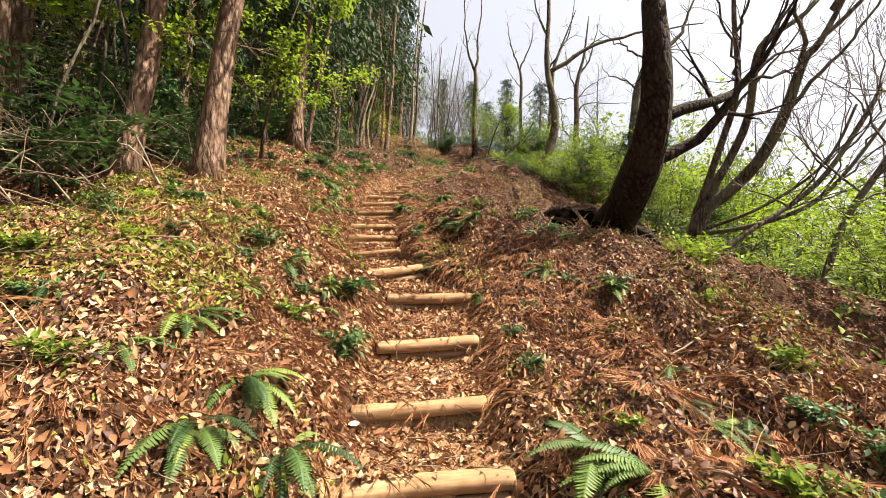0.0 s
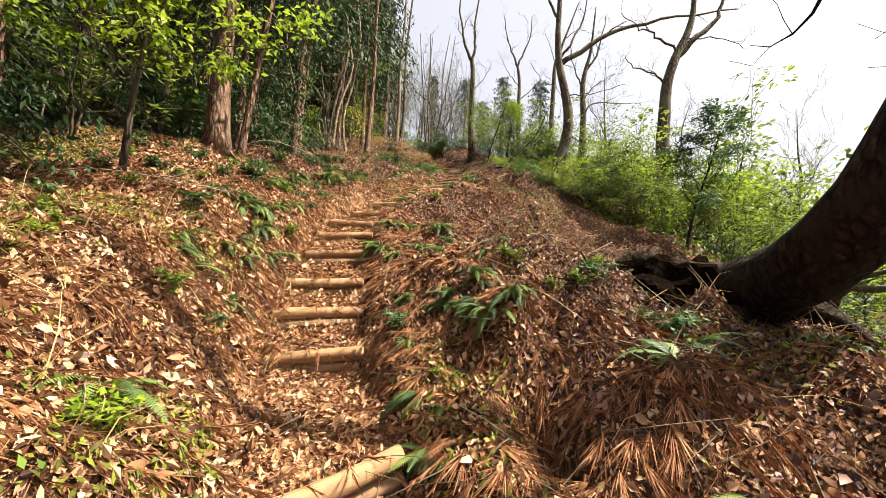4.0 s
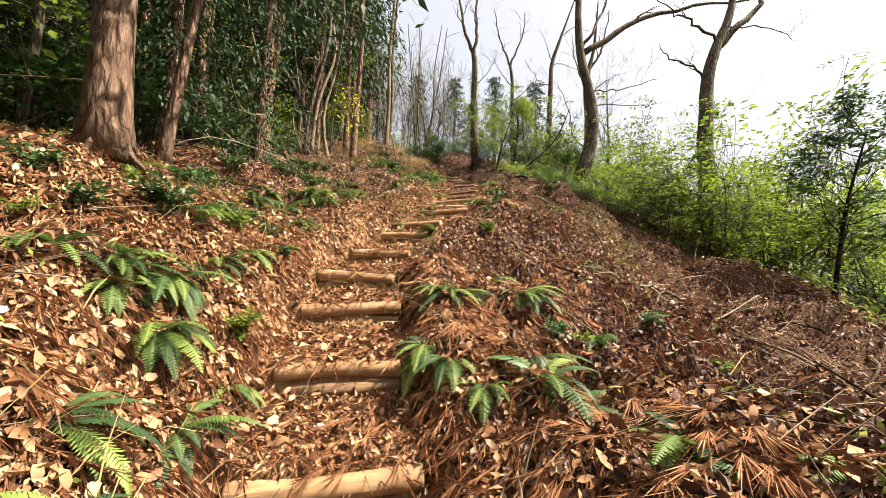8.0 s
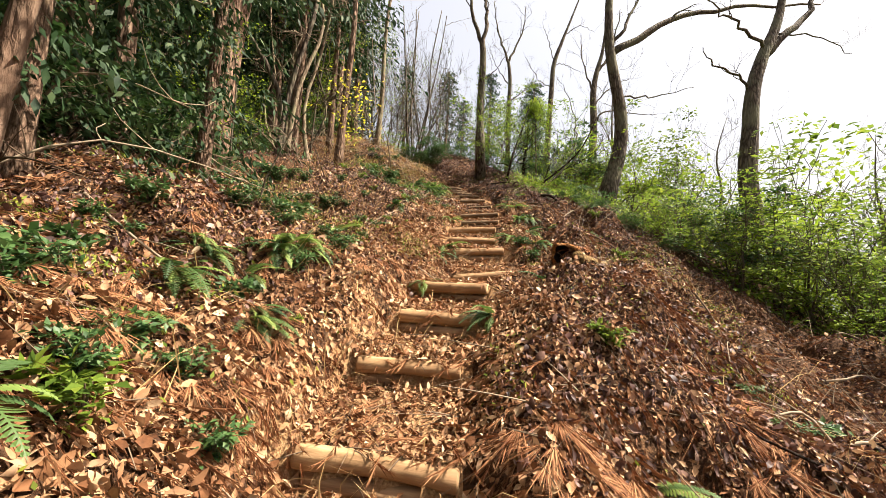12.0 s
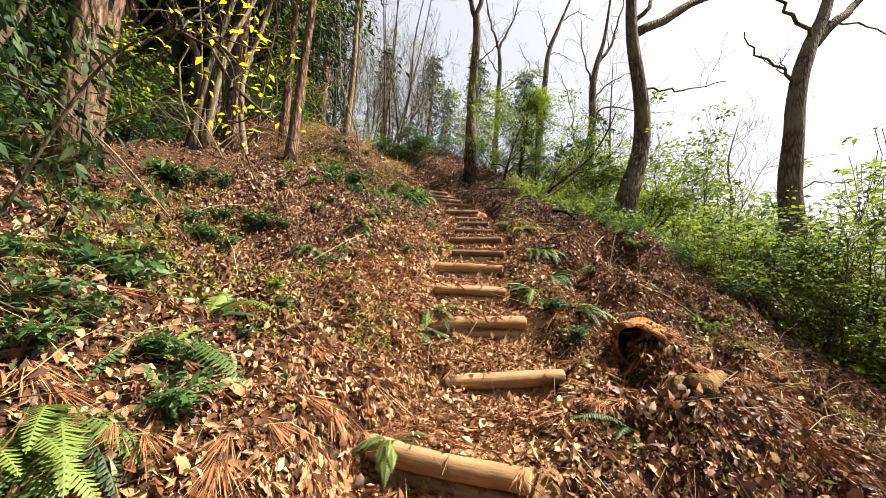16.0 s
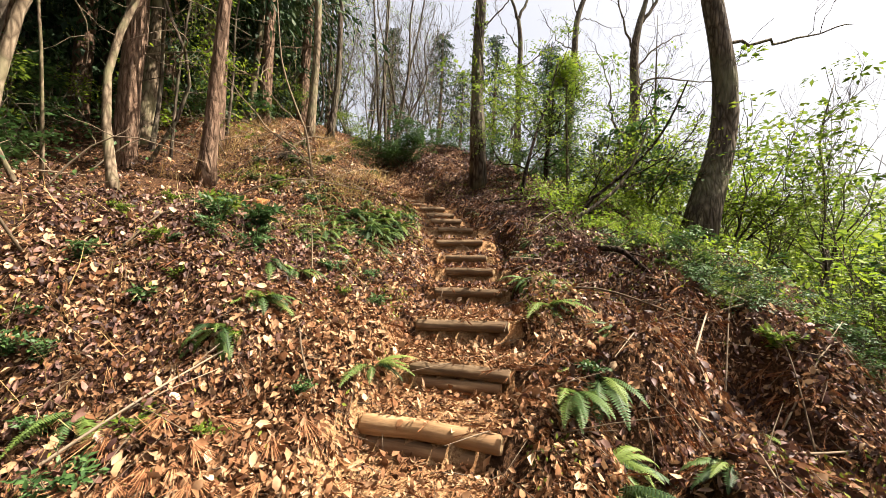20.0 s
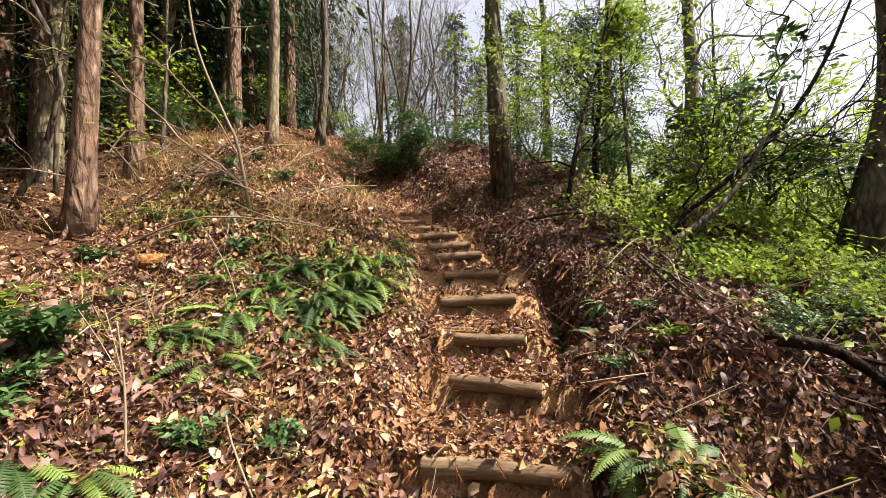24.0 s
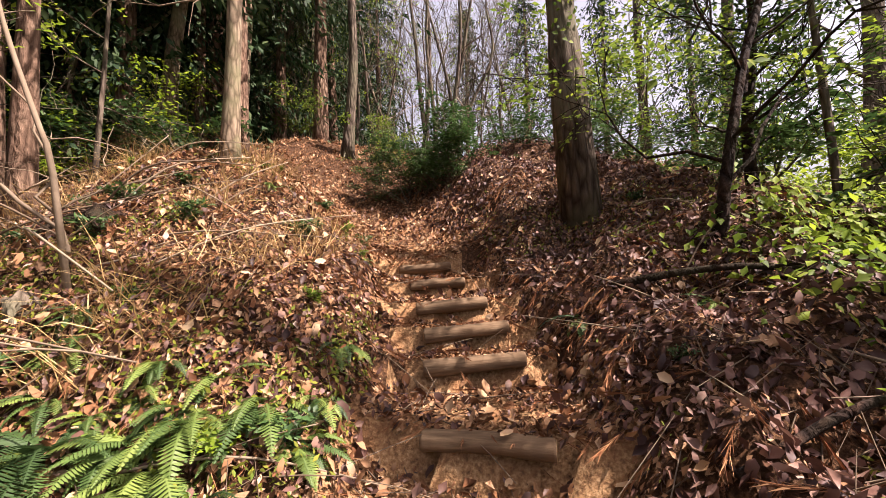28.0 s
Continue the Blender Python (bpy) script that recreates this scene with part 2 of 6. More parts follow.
step(0.41, 17.85, 6.44, 0.91, 17.78, 6.45, 1)
step(0.33, 18.29, 6.61, 0.84, 18.39, 6.64, 1)
step(0.28, 18.56, 6.73, 0.76, 18.68, 6.76, 1)
step(0.19, 18.78, 6.86, 0.63, 18.89, 6.89, 1)
step(0.03, 19.30, 6.99, 0.44, 19.41, 7.01, 1)
step(-0.18, 19.77, 7.12, 0.27, 19.89, 7.14, 1)
MID = np.array([((s[0] + s[3]) / 2, (s[1] + s[4]) / 2, (s[2] + s[5]) / 2) for s in STEPS])
LINE_Y = np.concatenate([[-400, -60, -20, -6, 0], MID[:, 1], [20.6, 22.0, 24.0, 28.0, 34.0, 60.0, 400.0]])
LINE_X = np.concatenate([[0, 0, 0, 0.0, 0.0], MID[:, 0], [-0.5, -1.0, -0.6, 0.0, 0.0, 0.0, 0.0]])
LINE_Z = np.concatenate([[-42, -16, -6.5, -2.25, -0.35], MID[:, 2], [7.42, 8.1, 9.0, 10.2, 11.0, 11.5, 8.5]])
ACROSS = np.array([-400, -60, -25, -12, -6, -3.5, -2.2, -1.3, -0.7, -0.4, 0.45, 0.8, 1.3, 2.2, 3.5, 6, 12, 30, 80, 400.0])
STATION_Y, STATION = [], []


def station(y, left, right):
    """Heights of the banks over the path at one place along it, outwards from far left to far right."""
    far = (-40.0, -14.0, -4.5, left[0] - 0.9)
    drop = (right[-1] - 7.0, right[-1] - 17.0, right[-1] - 20.0)
    STATION_Y.append(y)
    STATION.append(far + left + right + drop)


station(-30, (0.7, 0.8, 0.75, 0.5, 0.12, 0.0), (0.0, 0.1, 0.2, 0.2, 0.0, -0.8, -3.0))
station(0.0, (0.7, 0.8, 0.75, 0.5, 0.12, 0.0), (0.0, 0.08, 0.2, 0.2, 0.0, -0.8, -3.0))
station(4.5, (0.9, 1.0, 0.95, 0.62, 0.2, 0.0), (0.0, 0.08, 0.2, 0.3, 0.35, -0.3, -2.6))
station(6.5, (1.0, 1.2, 1.12, 0.85, 0.35, 0.0), (0.05, 0.3, 0.55, 0.6, 0.45, -0.4, -2.6))
station(8.5, (1.1, 1.3, 1.22, 0.88, 0.3, 0.0), (0.08, 0.2, 0.22, 0.0, -0.3, -0.75, -3.2))
station(11.0, (1.0, 1.0, 0.8, 0.4, 0.12, 0.0), (0.05, 0.15, 0.22, -0.05, -0.62, -0.6, -3.3))
station(12.5, (0.8, 0.75, 0.3, 0.1, 0.05, 0.0), (0.05, 0.15, 0.35, 0.1, -0.4, -1.2, -3.5))
station(14.0, (0.6, 0.3, -0.25, -0.15, -0.06, 0.0), (0.08, 0.25, 0.4, 0.3, -0.1, -1.0, -3.3))
station(15.5, (0.55, 0.6, 0.45, 0.1, 0.02, 0.0), (0.1, 0.3, 0.4, 0.2, -0.1, -0.9, -3.2))
station(17.3, (0.4, 0.45, 0.35, 0.22, 0.06, 0.0), (0.0, 0.18, 0.38, 0.3, 0.05, -0.8, -3.0))
station(18.7, (0.5, 0.6, 0.75, 0.52, 0.2, 0.0), (0.0, 0.15, 0.42, 0.55, 0.2, -0.7, -3.0))
station(20.0, (0.6, 0.85, 1.15, 0.88, 0.3, 0.0), (0.03, 0.22, 0.6, 0.7, 0.25, -0.6, -2.8))
station(21.6, (0.7, 0.9, 0.95, 0.6, 0.2, 0.0), (0.05, 0.25, 0.58, 0.7, 0.25, -0.5, -2.5))
station(26.0, (0.3, 0.5, 0.6, 0.4, 0.2, 0.1), (0.2, 0.3, 0.3, 0.2, 0.0, -0.5, -2.5))
station(400.0, (1.0, 0.8, 0.5, 0.3, 0.1, 0.1), (0.1, 0.2, 0.2, 0.1, 0.0, -0.5, -2.5))
STATION_Y, STATION = np.array(STATION_Y), np.array(STATION)


def lattice(a, b, seed):
    v = np.sin(a * 127.1 + b * 311.7 + seed * 74.7) * 43758.5453
    return v - np.floor(v)


def vnoise(x, y, size, seed=0):
    """Smooth noise from -1 to 1 whose bumps are size metres wide."""
    x, y = np.asarray(x, float) / size, np.asarray(y, float) / size
    i, j = np.floor(x), np.floor(y)
    u, v = x - i, y - j
    u, v = u * u * (3 - 2 * u), v * v * (3 - 2 * v)
    low = lattice(i, j, seed) * (1 - u) + lattice(i + 1, j, seed) * u
    high = lattice(i, j + 1, seed) * (1 - u) + lattice(i + 1, j + 1, seed) * u
    return 2 * (low * (1 - v) + high * v) - 1


def smooth(a, b, x):
    k = np.clip((x - a) / (b - a), 0, 1)
    return k * k * (3 - 2 * k)


def bank(u, y):
    """Height over the path, u metres to its right."""
    k = np.clip(np.searchsorted(STATION_Y, y) - 1, 0, len(STATION_Y) - 2)
    f = smooth(0, 1, (y - STATION_Y[k]) / (STATION_Y[k + 1] - STATION_Y[k]))
    out = np.zeros_like(y)
    c = np.clip(np.searchsorted(ACROSS, u) - 1, 0, len(ACROSS) - 2)
    g = np.clip((u - ACROSS[c]) / (ACROSS[c + 1] - ACROSS[c]), 0, 1)
    for kk, w in ((k, 1 - f), (k + 1, f)):
        out += w * (STATION[kk, c] * (1 - g) + STATION[kk, c + 1] * g)
    return out


def ground_z(x, y, fine=True):
    x, y = np.atleast_1d(np.asarray(x, float)), np.atleast_1d(np.asarray(y, float))
    u = x - np.interp(y, LINE_Y, LINE_X)
    z = np.interp(y, LINE_Y, LINE_Z)
    lift = sum(bank(u + o, y) for o in (-0.18, -0.06, 0.06, 0.18)) / 4
    off = smooth(0.4, 1.0, np.abs(u))
    # treads: each rises gently from its own log to the foot of the next
    ahead = np.stack([y - m[1] - (s[4] - s[1]) / (s[3] - s[0]) * (x - m[0]) for s, m in zip(STEPS, MID)])
    k = (ahead > 0).sum(0) - 1
    kk = np.clip(k, 0, len(STEPS) - 2)
    i = np.arange(len(x))
    near, far = ahead[kk, i], ahead[kk + 1, i]
    part = np.clip(near / np.maximum(near - far, 1e-3), 0, 1)
    tread = MID[kk, 2] - 0.02 + part * (MID[kk + 1, 2] - 0.17 - MID[kk, 2])
    on_steps = (1 - smooth(0.38, 0.62, np.abs(u))) * (ahead[0] > -3) * (k < len(STEPS) - 1)
    tread = np.where(k < 0, MID[0, 2] - 0.19 + 0.30 * ahead[0], tread)
    z = np.where(on_steps > 0, z + on_steps * (tread - z), z) + lift * (1 - 0.8 * on_steps)
    z = z + off * (0.10 * vnoise(x, y, 1.3, 1) + 0.05 * vnoise(x, y, 0.5, 2))
    z = z + smooth(0.6, 1.1, u) * (1 - smooth(5, 7, u)) * (0.17 * vnoise(x, y, 0.42, 6) - 0.05)
    z = z - 0.55 * smooth(0.7, 1.0, u) * (1 - smooth(5.5, 7, u)) * np.clip(vnoise(x, y, 0.5, 16) - 0.38, 0, 1)
    # narrow washed-out gully beside the upper steps, and two small holes lower down
    z = z - 0.36 * np.exp(-((x - 1.22 - 0.06 * np.sin(7 * y)) / 0.10) ** 2) * smooth(16.45, 16.7, y) * (1 - smooth(17.35, 17.6, y))
    z = z - 0.25 * np.exp(-((x - 0.42) ** 2 + (y - 12.95) ** 2) / 0.012) - 0.22 * np.exp(-((x - 1.0) ** 2 + (y - 12.1) ** 2) / 0.02)
    z = z + smooth(8, 30, np.abs(u)) * 1.2 * vnoise(x, y, 14.0, 4)
    z = z + 0.30 * np.exp(-((u - 4.9) / 0.55) ** 2) * smooth(8.6, 9.8, y) * (1 - smooth(11.8, 13.0, y))
    if fine:
        z = z + (0.18 + 0.82 * off) * (0.05 * vnoise(x, y, 0.24, 3) + 0.034 * vnoise(x, y, 0.11, 5))
    return z


def gz(x, y):
    return float(ground_z(x, y)[0])


def size_at(y):
    """Litter and plants grow smaller towards the drier top of the slope."""
    return np.interp(y, [0, 8, 14, 20], [0.95, 0.86, 0.72, 0.62])
# ---- end of the land ----


# ---- mesh builders ----
def mesh_of(name, verts, faces, mats, index=None, flat=False):
    me = bpy.data.meshes.new(name)
    me.from_pydata([tuple(v) for v in verts], [], faces)
    for m in mats:
        me.materials.append(m)
    if index is not None:
        me.polygons.foreach_set("material_index", index)
    me.polygons.foreach_set("use_smooth", [not flat] * len(faces))
    me.update()
    return me


def many(name, template, tris, where, frames, mat):
    """One mesh of many copies of a small template: where n x 3, frames n x 3 x 3 (columns are the axes)."""
    template = np.array(template, float)
    n, k = len(where), len(template)
    co = (np.einsum("nij,kj->nki", frames, template) + where[:, None, :]).reshape(-1, 3)
    f = (np.arange(n)[:, None, None] * k + np.array(tris)[None]).reshape(-1)
    me = bpy.data.meshes.new(name)
    me.vertices.add(len(co))
    me.vertices.foreach_set("co", co.ravel())
    count = n * len(tris)
    me.loops.add(count * 3)
    me.loops.foreach_set("vertex_index", f.astype(np.int32))
    me.polygons.add(count)
    me.polygons.foreach_set("loop_start", np.arange(0, count * 3, 3, dtype=np.int32))
    me.materials.append(mat)
    me.update(calc_edges=True)
    me.validate()
    return me


LEAF = [(0, 0, 0), (0.42, 0.5, 0.16), (0.45, 0, 0), (0.42, -0.5, 0.16), (1, 0, -0.12)]
LEAF_TRIS = [(0, 2, 1), (0, 3, 2), (2, 4, 1), (2, 3, 4)]
CURLED = [(0, 0, 0.1), (0.34, 0.40, 0.55), (1, 0.08, 0.35), (0.52, -0.44, 0.42), (0.45, 0, -0.06)]
CURLED_TRIS = [(4, 1, 0), (4, 2, 1), (4, 3, 2), (4, 0, 3)]
BLADE = [(0, 0, 0), (0.4, 0.5, 0.1), (0.4, -0.5, 0.1), (1, 0, 0)]
BLADE_TRIS = [(0, 2, 1), (1, 2, 3)]


def axes(forward, up):
    """Frames with x along forward and z near up (arrays n x 3)."""
    x = forward / (np.linalg.norm(forward, axis=1, keepdims=True) + 1e-9)
    y = np.cross(up, x)
    y /= np.linalg.norm(y, axis=1, keepdims=True) + 1e-9
    z = np.cross(x, y)
    return np.stack([x, y, z], axis=2)


def sized(frames, length, width):
    out = frames.copy()
    out[:, :, 0] *= np.asarray(length).reshape(-1, 1)
    out[:, :, 1] *= np.asarray(width).reshape(-1, 1)
    out[:, :, 2] *= np.asarray(width).reshape(-1, 1)
    return out


class Geo:
    """Gathers tubes into one mesh."""

    def __init__(self):
        self.v, self.f = [], []

    def tube(self, pts, radii, sides=7, rough=0.0, rng=None, cap=True):
        base = len(self.v)
        pts = [Vector(p) for p in pts]
        ref = Vector((0.31, 0.94, 0.12))
        for i, p in enumerate(pts):
            d = (pts[min(i + 1, len(pts) - 1)] - pts[max(i - 1, 0)]).normalized()
            s = d.cross(ref)
            if s.length < 0.2:
                s = d.cross(Vector((1, 0, 0)))
            s.normalize()
            t = d.cross(s)
            for k in range(sides):
                a = 2 * math.pi * k / sides
                r = radii[i] * (1 + (rough * (rng.random() - 0.5) if rng else 0))
                self.v.append(p + r * (math.cos(a) * s + math.sin(a) * t))
        for i in range(len(pts) - 1):
            for k in range(sides):
                a, b = base + i * sides + k, base + i * sides + (k + 1) % sides
                self.f.append((a, b, b + sides, a + sides))
        if cap:
            self.f.append(tuple(base + k for k in range(sides))[::-1])
            self.f.append(tuple(base + (len(pts) - 1) * sides + k for k in range(sides)))

    def mesh(self, name, mat):
        return mesh_of(name, self.v, self.f, [mat])


def part(name, data, parent, label=""):
    ob = new(name, data)
    ob.parent = parent
    return tagged(ob, label) if label else ob


def thing(name, x, y, z, label, category, group=""):
    ob = new(name)
    ob.empty_display_size = 0.1
    ob.location = (x, y, z)
    return tagged(ob, label, category, group)


def curve(pts, n=14):
    """A smooth line through a few points."""
    pts = np.array(pts, float)
    t = np.linspace(0, len(pts) - 1, n)
    out = []
    for s in t:
        i = int(min(math.floor(s), len(pts) - 2))
        f = s - i
        p0, p1, p2, p3 = pts[max(i - 1, 0)], pts[i], pts[i + 1], pts[min(i + 2, len(pts) - 1)]
        out.append(0.5 * ((2 * p1) + (p2 - p0) * f + (2 * p0 - 5 * p1 + 4 * p2 - p3) * f ** 2 + (3 * p1 - p0 - 3 * p2 + p3) * f ** 3))
    return [Vector(o) for o in out]


def grow(geo, start, way, length, r, level, rng, tips, wander=0.22, lift=0.10, kids=4, sides=5):
    """A limb with side limbs; tips gathers places for leaves."""
    n = 7 if level > 0 else 4
    pts, radii, d = [Vector(start)], [r], Vector(way).normalized()
    for i in range(n):
        d = (d + Vector((rng.gauss(0, wander), rng.gauss(0, wander), rng.gauss(0, wander) + lift))).normalized()
        pts.append(pts[-1] + d * length / n)
        radii.append(max(r * (1 - (i + 1) / (n + 0.6)), 0.003))
        if level == 0 or i > n // 2:
            tips.append((pts[-1].copy(), d.copy()))
    geo.tube(pts, radii, sides if level > 0 else 4, cap=False)
    if level > 0:
        for k in range(kids):
            i = rng.randint(2, n - 1)
            side = d.cross(Vector((rng.gauss(0, 1), rng.gauss(0, 1), rng.gauss(0, 1)))).normalized()
            turn = ((pts[i] - pts[i - 1]).normalized() * 0.8 + side * rng.uniform(0.5, 1.0) + Vector((0, 0, 0.15)))
            grow(geo, pts[i], turn, length * rng.uniform(0.4, 0.65), max(radii[i] * 0.62, 0.004), level - 1, rng, tips, wander, lift, kids, sides)


def sprays_at(name, tips, count, per, leaf, mat, rng, reach):
    """Leaves lying in flat tiers round some of the twig ends, with gaps between the tiers."""
    g = np.random.default_rng(rng.randint(0, 10 ** 6))
    picked = rng.sample(tips, min(count, len(tips)))
    n = len(picked)
    up = g.normal(0, 0.22, (n, 3)) + np.array([0, 0, 1.0])
    tier = axes(np.array([t[1] for t in picked]) + 1e-3, up)
    wide = reach * g.uniform(0.55, 1.3, n)
    mid = np.repeat(np.array([t[0] for t in picked]), per, axis=0)
    tier, wide, up = np.repeat(tier, per, axis=0), np.repeat(wide, per), np.repeat(up, per, axis=0)
    a, r = g.uniform(0, 2 * np.pi, n * per), np.sqrt(g.random(n * per)) * wide
    out = np.stack([np.cos(a), np.sin(a), np.zeros(n * per)], 1)
    across = out - up * np.sum(out * up, 1, keepdims=True) / np.sum(up * up, 1, keepdims=True)
    at = mid + across * r[:, None] + g.normal(0, 0.016, (n * per, 3)) - np.array([0, 0, 1.0]) * (0.5 * r * r / wide)[:, None]
    fw = across + g.normal(0, 0.5, (n * per, 3)) * np.array([1, 1, 0.3])
    size = leaf * g.uniform(0.6, 1.25, n * per)
    return many(name, LEAF, LEAF_TRIS, at, sized(axes(fw, up + g.normal(0, 0.2, up.shape)), size, size * 0.55), mat)


def leaves_at(name, tips, per, length, width, mat, rng, reach=0.12, blade=LEAF, tris=LEAF_TRIS, hang=0.2):
    g = np.random.default_rng(rng.randint(0, 10 ** 6))
    at = np.repeat(np.array([t[0] for t in tips]), per, axis=0)
    way = np.repeat(np.array([t[1] for t in tips]), per, axis=0)
    n = len(at)
    at = at + g.normal(0, reach, (n, 3)) * np.array([1, 1, 0.35])
    fw = way * 0.5 + g.normal(0, 0.7, (n, 3)) * np.array([1, 1, 0.5]) + np.array([0, 0, -hang])
    up = g.normal(0, 0.33, (n, 3)) + np.array([0, 0, 1])
    s = g.uniform(0.65, 1.25, n)
    return many(name, blade, tris, at, sized(axes(fw, up), length * s, width * s), mat)




# ---- ground: one sheet, fine along the path and wide beyond ----
def spaced(lo, hi, fine, edge):
    mid = np.arange(lo, hi + 1e-6, fine)
    out = fine * 1.25 ** np.arange(1, 60)
    grow_out = np.cumsum(np.minimum(out, 40))
    grow_out = grow_out[grow_out < edge]
    return np.concatenate([(lo - grow_out)[::-1], mid, hi + grow_out])


gx, gy = spaced(-4.6, 4.6, 0.07, 390), spaced(-0.5, 22.0, 0.07, 390)
GX, GY = np.meshgrid(gx, gy)
GZ = ground_z(GX.ravel(), GY.ravel())
nx, ny = len(gx), len(gy)
quad = np.arange(nx * ny).reshape(ny, nx)
faces = np.stack([quad[:-1, :-1], quad[:-1, 1:], quad[1:, 1:], quad[1:, :-1]], axis=2).reshape(-1, 4)
mid_x, mid_y = (GX[:-1, :-1] + GX[1:, 1:]).ravel() / 2, (GY[:-1, :-1] + GY[1:, 1:]).ravel() / 2
off_line = np.abs(mid_x - np.interp(mid_y, LINE_Y, LINE_X)) + 0.16 * vnoise(mid_x, mid_y, 0.35, 41) + 0.09 * vnoise(mid_x, mid_y, 0.12, 42)
trodden = ((off_line < 0.5) & (mid_y > -0.5) & (mid_y < 20.6)).astype(int)
ground = new("ground", mesh_of("ground", np.stack([GX.ravel(), GY.ravel(), GZ], 1), faces.tolist(), [M["soil"], M["trodden"]], trodden.tolist()))
tagged(ground, "brown leaf-covered soil of a wooded hillside with cut path", "ground", kind="structure")


# ---- loose litter ----
def ground_frames(x, y, tilt, g, hang=None):
    e = 0.05
    z0 = ground_z(x, y)
    nrm = np.stack([-(ground_z(x + e, y) - z0) / e, -(ground_z(x, y + e) - z0) / e, np.ones(len(x))], 1)
    nrm = np.clip(nrm, -1.2, 1.2)
    nrm += g.normal(0, tilt, nrm.shape)
    a = g.uniform(0, 2 * math.pi, len(x))
    if hang is not None:
        a = np.where(np.hypot(nrm[:, 0], nrm[:, 1]) > 0.2, np.arctan2(nrm[:, 1], nrm[:, 0]) + g.normal(0, hang, len(x)), a)
    return z0, axes(np.stack([np.cos(a), np.sin(a), -nrm[:, 0] * np.cos(a) - nrm[:, 1] * np.sin(a)], 1), nrm)


def strewn(n, seed, half, y0, y1):
    """Places strewn along the path, denser near it."""
    g = np.random.default_rng(seed)
    y = g.uniform(y0, y1, n)
    u = np.where(g.random(n) < 0.75, g.uniform(-half, half, n), g.normal(0, half, n))
    return g, np.interp(y, LINE_Y, LINE_X) + u, y, u


FOLDED = [(0, 0, 0), (0.26, 0.26, 0.50), (0.72, 0.18, 0.62), (1, 0.05, 0.25), (0.74, -0.24, 0.02), (0.3, -0.38, 0.2)]
FOLDED_TRIS = [(0, 5, 1), (5, 4, 1), (4, 2, 1), (4, 3, 2)]


def leaf_litter(n, seed, y0, y1, length, half):
    """Dry leaves on the path and the sunny bank; duller ones, darkened to hold shade, on both banks and higher up."""
    g, x, y, u = strewn(n, seed, half, y0, y1)
    thin = 0.9 * np.interp(y, [12.5, 15], [0.20, 0.5]) + 0.8 * smooth(0.15, 0.75, np.abs(u)) + 0.35 * (vnoise(x, y, 0.8, 9) > 0)
    keep = g.random(n) < thin * np.clip(0.75 + 0.45 * vnoise(x, y, 0.6, 11), 0.35, 1)
    x, y, u = x[keep], y[keep], u[keep]
    m = len(x)
    z, fr = ground_frames(x, y, 0.75, g)
    s = (0.35 + 0.85 * g.random(m) ** 1.7) * length * np.interp(y, [0, 8, 21], [0.95, 0.92, 0.85])
    at = np.stack([x, y, z + g.uniform(0.0, 0.05, m)], 1)
    fr = sized(fr, s, s * g.uniform(0.3, 0.8, m))
    # how much of the litter takes the colour that stands for shade
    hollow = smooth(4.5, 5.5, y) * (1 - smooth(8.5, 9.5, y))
    shade_share = np.interp(y, [3, 5, 14, 16], [0.4, 0.6, 0.55, 0.42]) * (1 - hollow) + hollow * (0.3 + 0.66 * smooth(1.2, 1.8, u))
    in_shade = g.random(m) < shade_share * smooth(0.5, 1.1, u + 0.3 * vnoise(x, y, 0.7, 13)) + 0.18 * (vnoise(x, y, 1.5, 14) > 0.2) + 0.6 * smooth(-0.9, -1.9, u) * smooth(8.5, 10.5, y) * (1 - smooth(16, 17.5, y)) + 0.3 * smooth(15, 16, y) * smooth(0.3, 0.6, u) + 0.5 * smooth(14.8, 15.8, y) * (1 - smooth(19, 20, y))
    curl = g.random(m) < 0.5
    for shady in (False, True):
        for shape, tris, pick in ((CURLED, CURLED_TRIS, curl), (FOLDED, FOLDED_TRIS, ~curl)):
            q = pick & (in_shade == shady)
            ob = new("leaf_litter", many("leaf_litter", shape, tris, at[q], fr[q], M["dull_shade_litter" if shady else "litter"]))
            tagged(ob, "dull brown fallen leaves, darkened in colour for the bank's shade" if shady else "dry tan and russet fallen leaves covering the slope", "leaf litter", kind="stuff")


leaf_litter(90000, 1, -0.3, 8.0, 0.066, 3.2)
leaf_litter(95000, 2, 8.0, 14.0, 0.067, 3.4)
leaf_litter(100000, 3, 14.0, 21.5, 0.07, 3.2)
leaf_litter(16000, 12, -6.0, -0.3, 0.08, 4.5)
leaf_litter(34000, 8, 6.0, 14.0, 0.072, 6.2)
leaf_litter(40000, 4, -1.0, 27.0, 0.078, 6.5)

WHOLE = [(0, 0, 0), (0.3, 0.36, 0.10), (0.3, 0, -0.03), (0.3, -0.36, 0.12), (0.68, 0.44, 0.22), (0.68, 0, 0.03), (0.68, -0.42, 0.16), (1, 0.03, 0.2)]
WHOLE_TRIS = [(0, 2, 1), (0, 3, 2), (1, 2, 5), (1, 5, 4), (2, 3, 6), (2, 6, 5), (4, 5, 7), (5, 6, 7)]


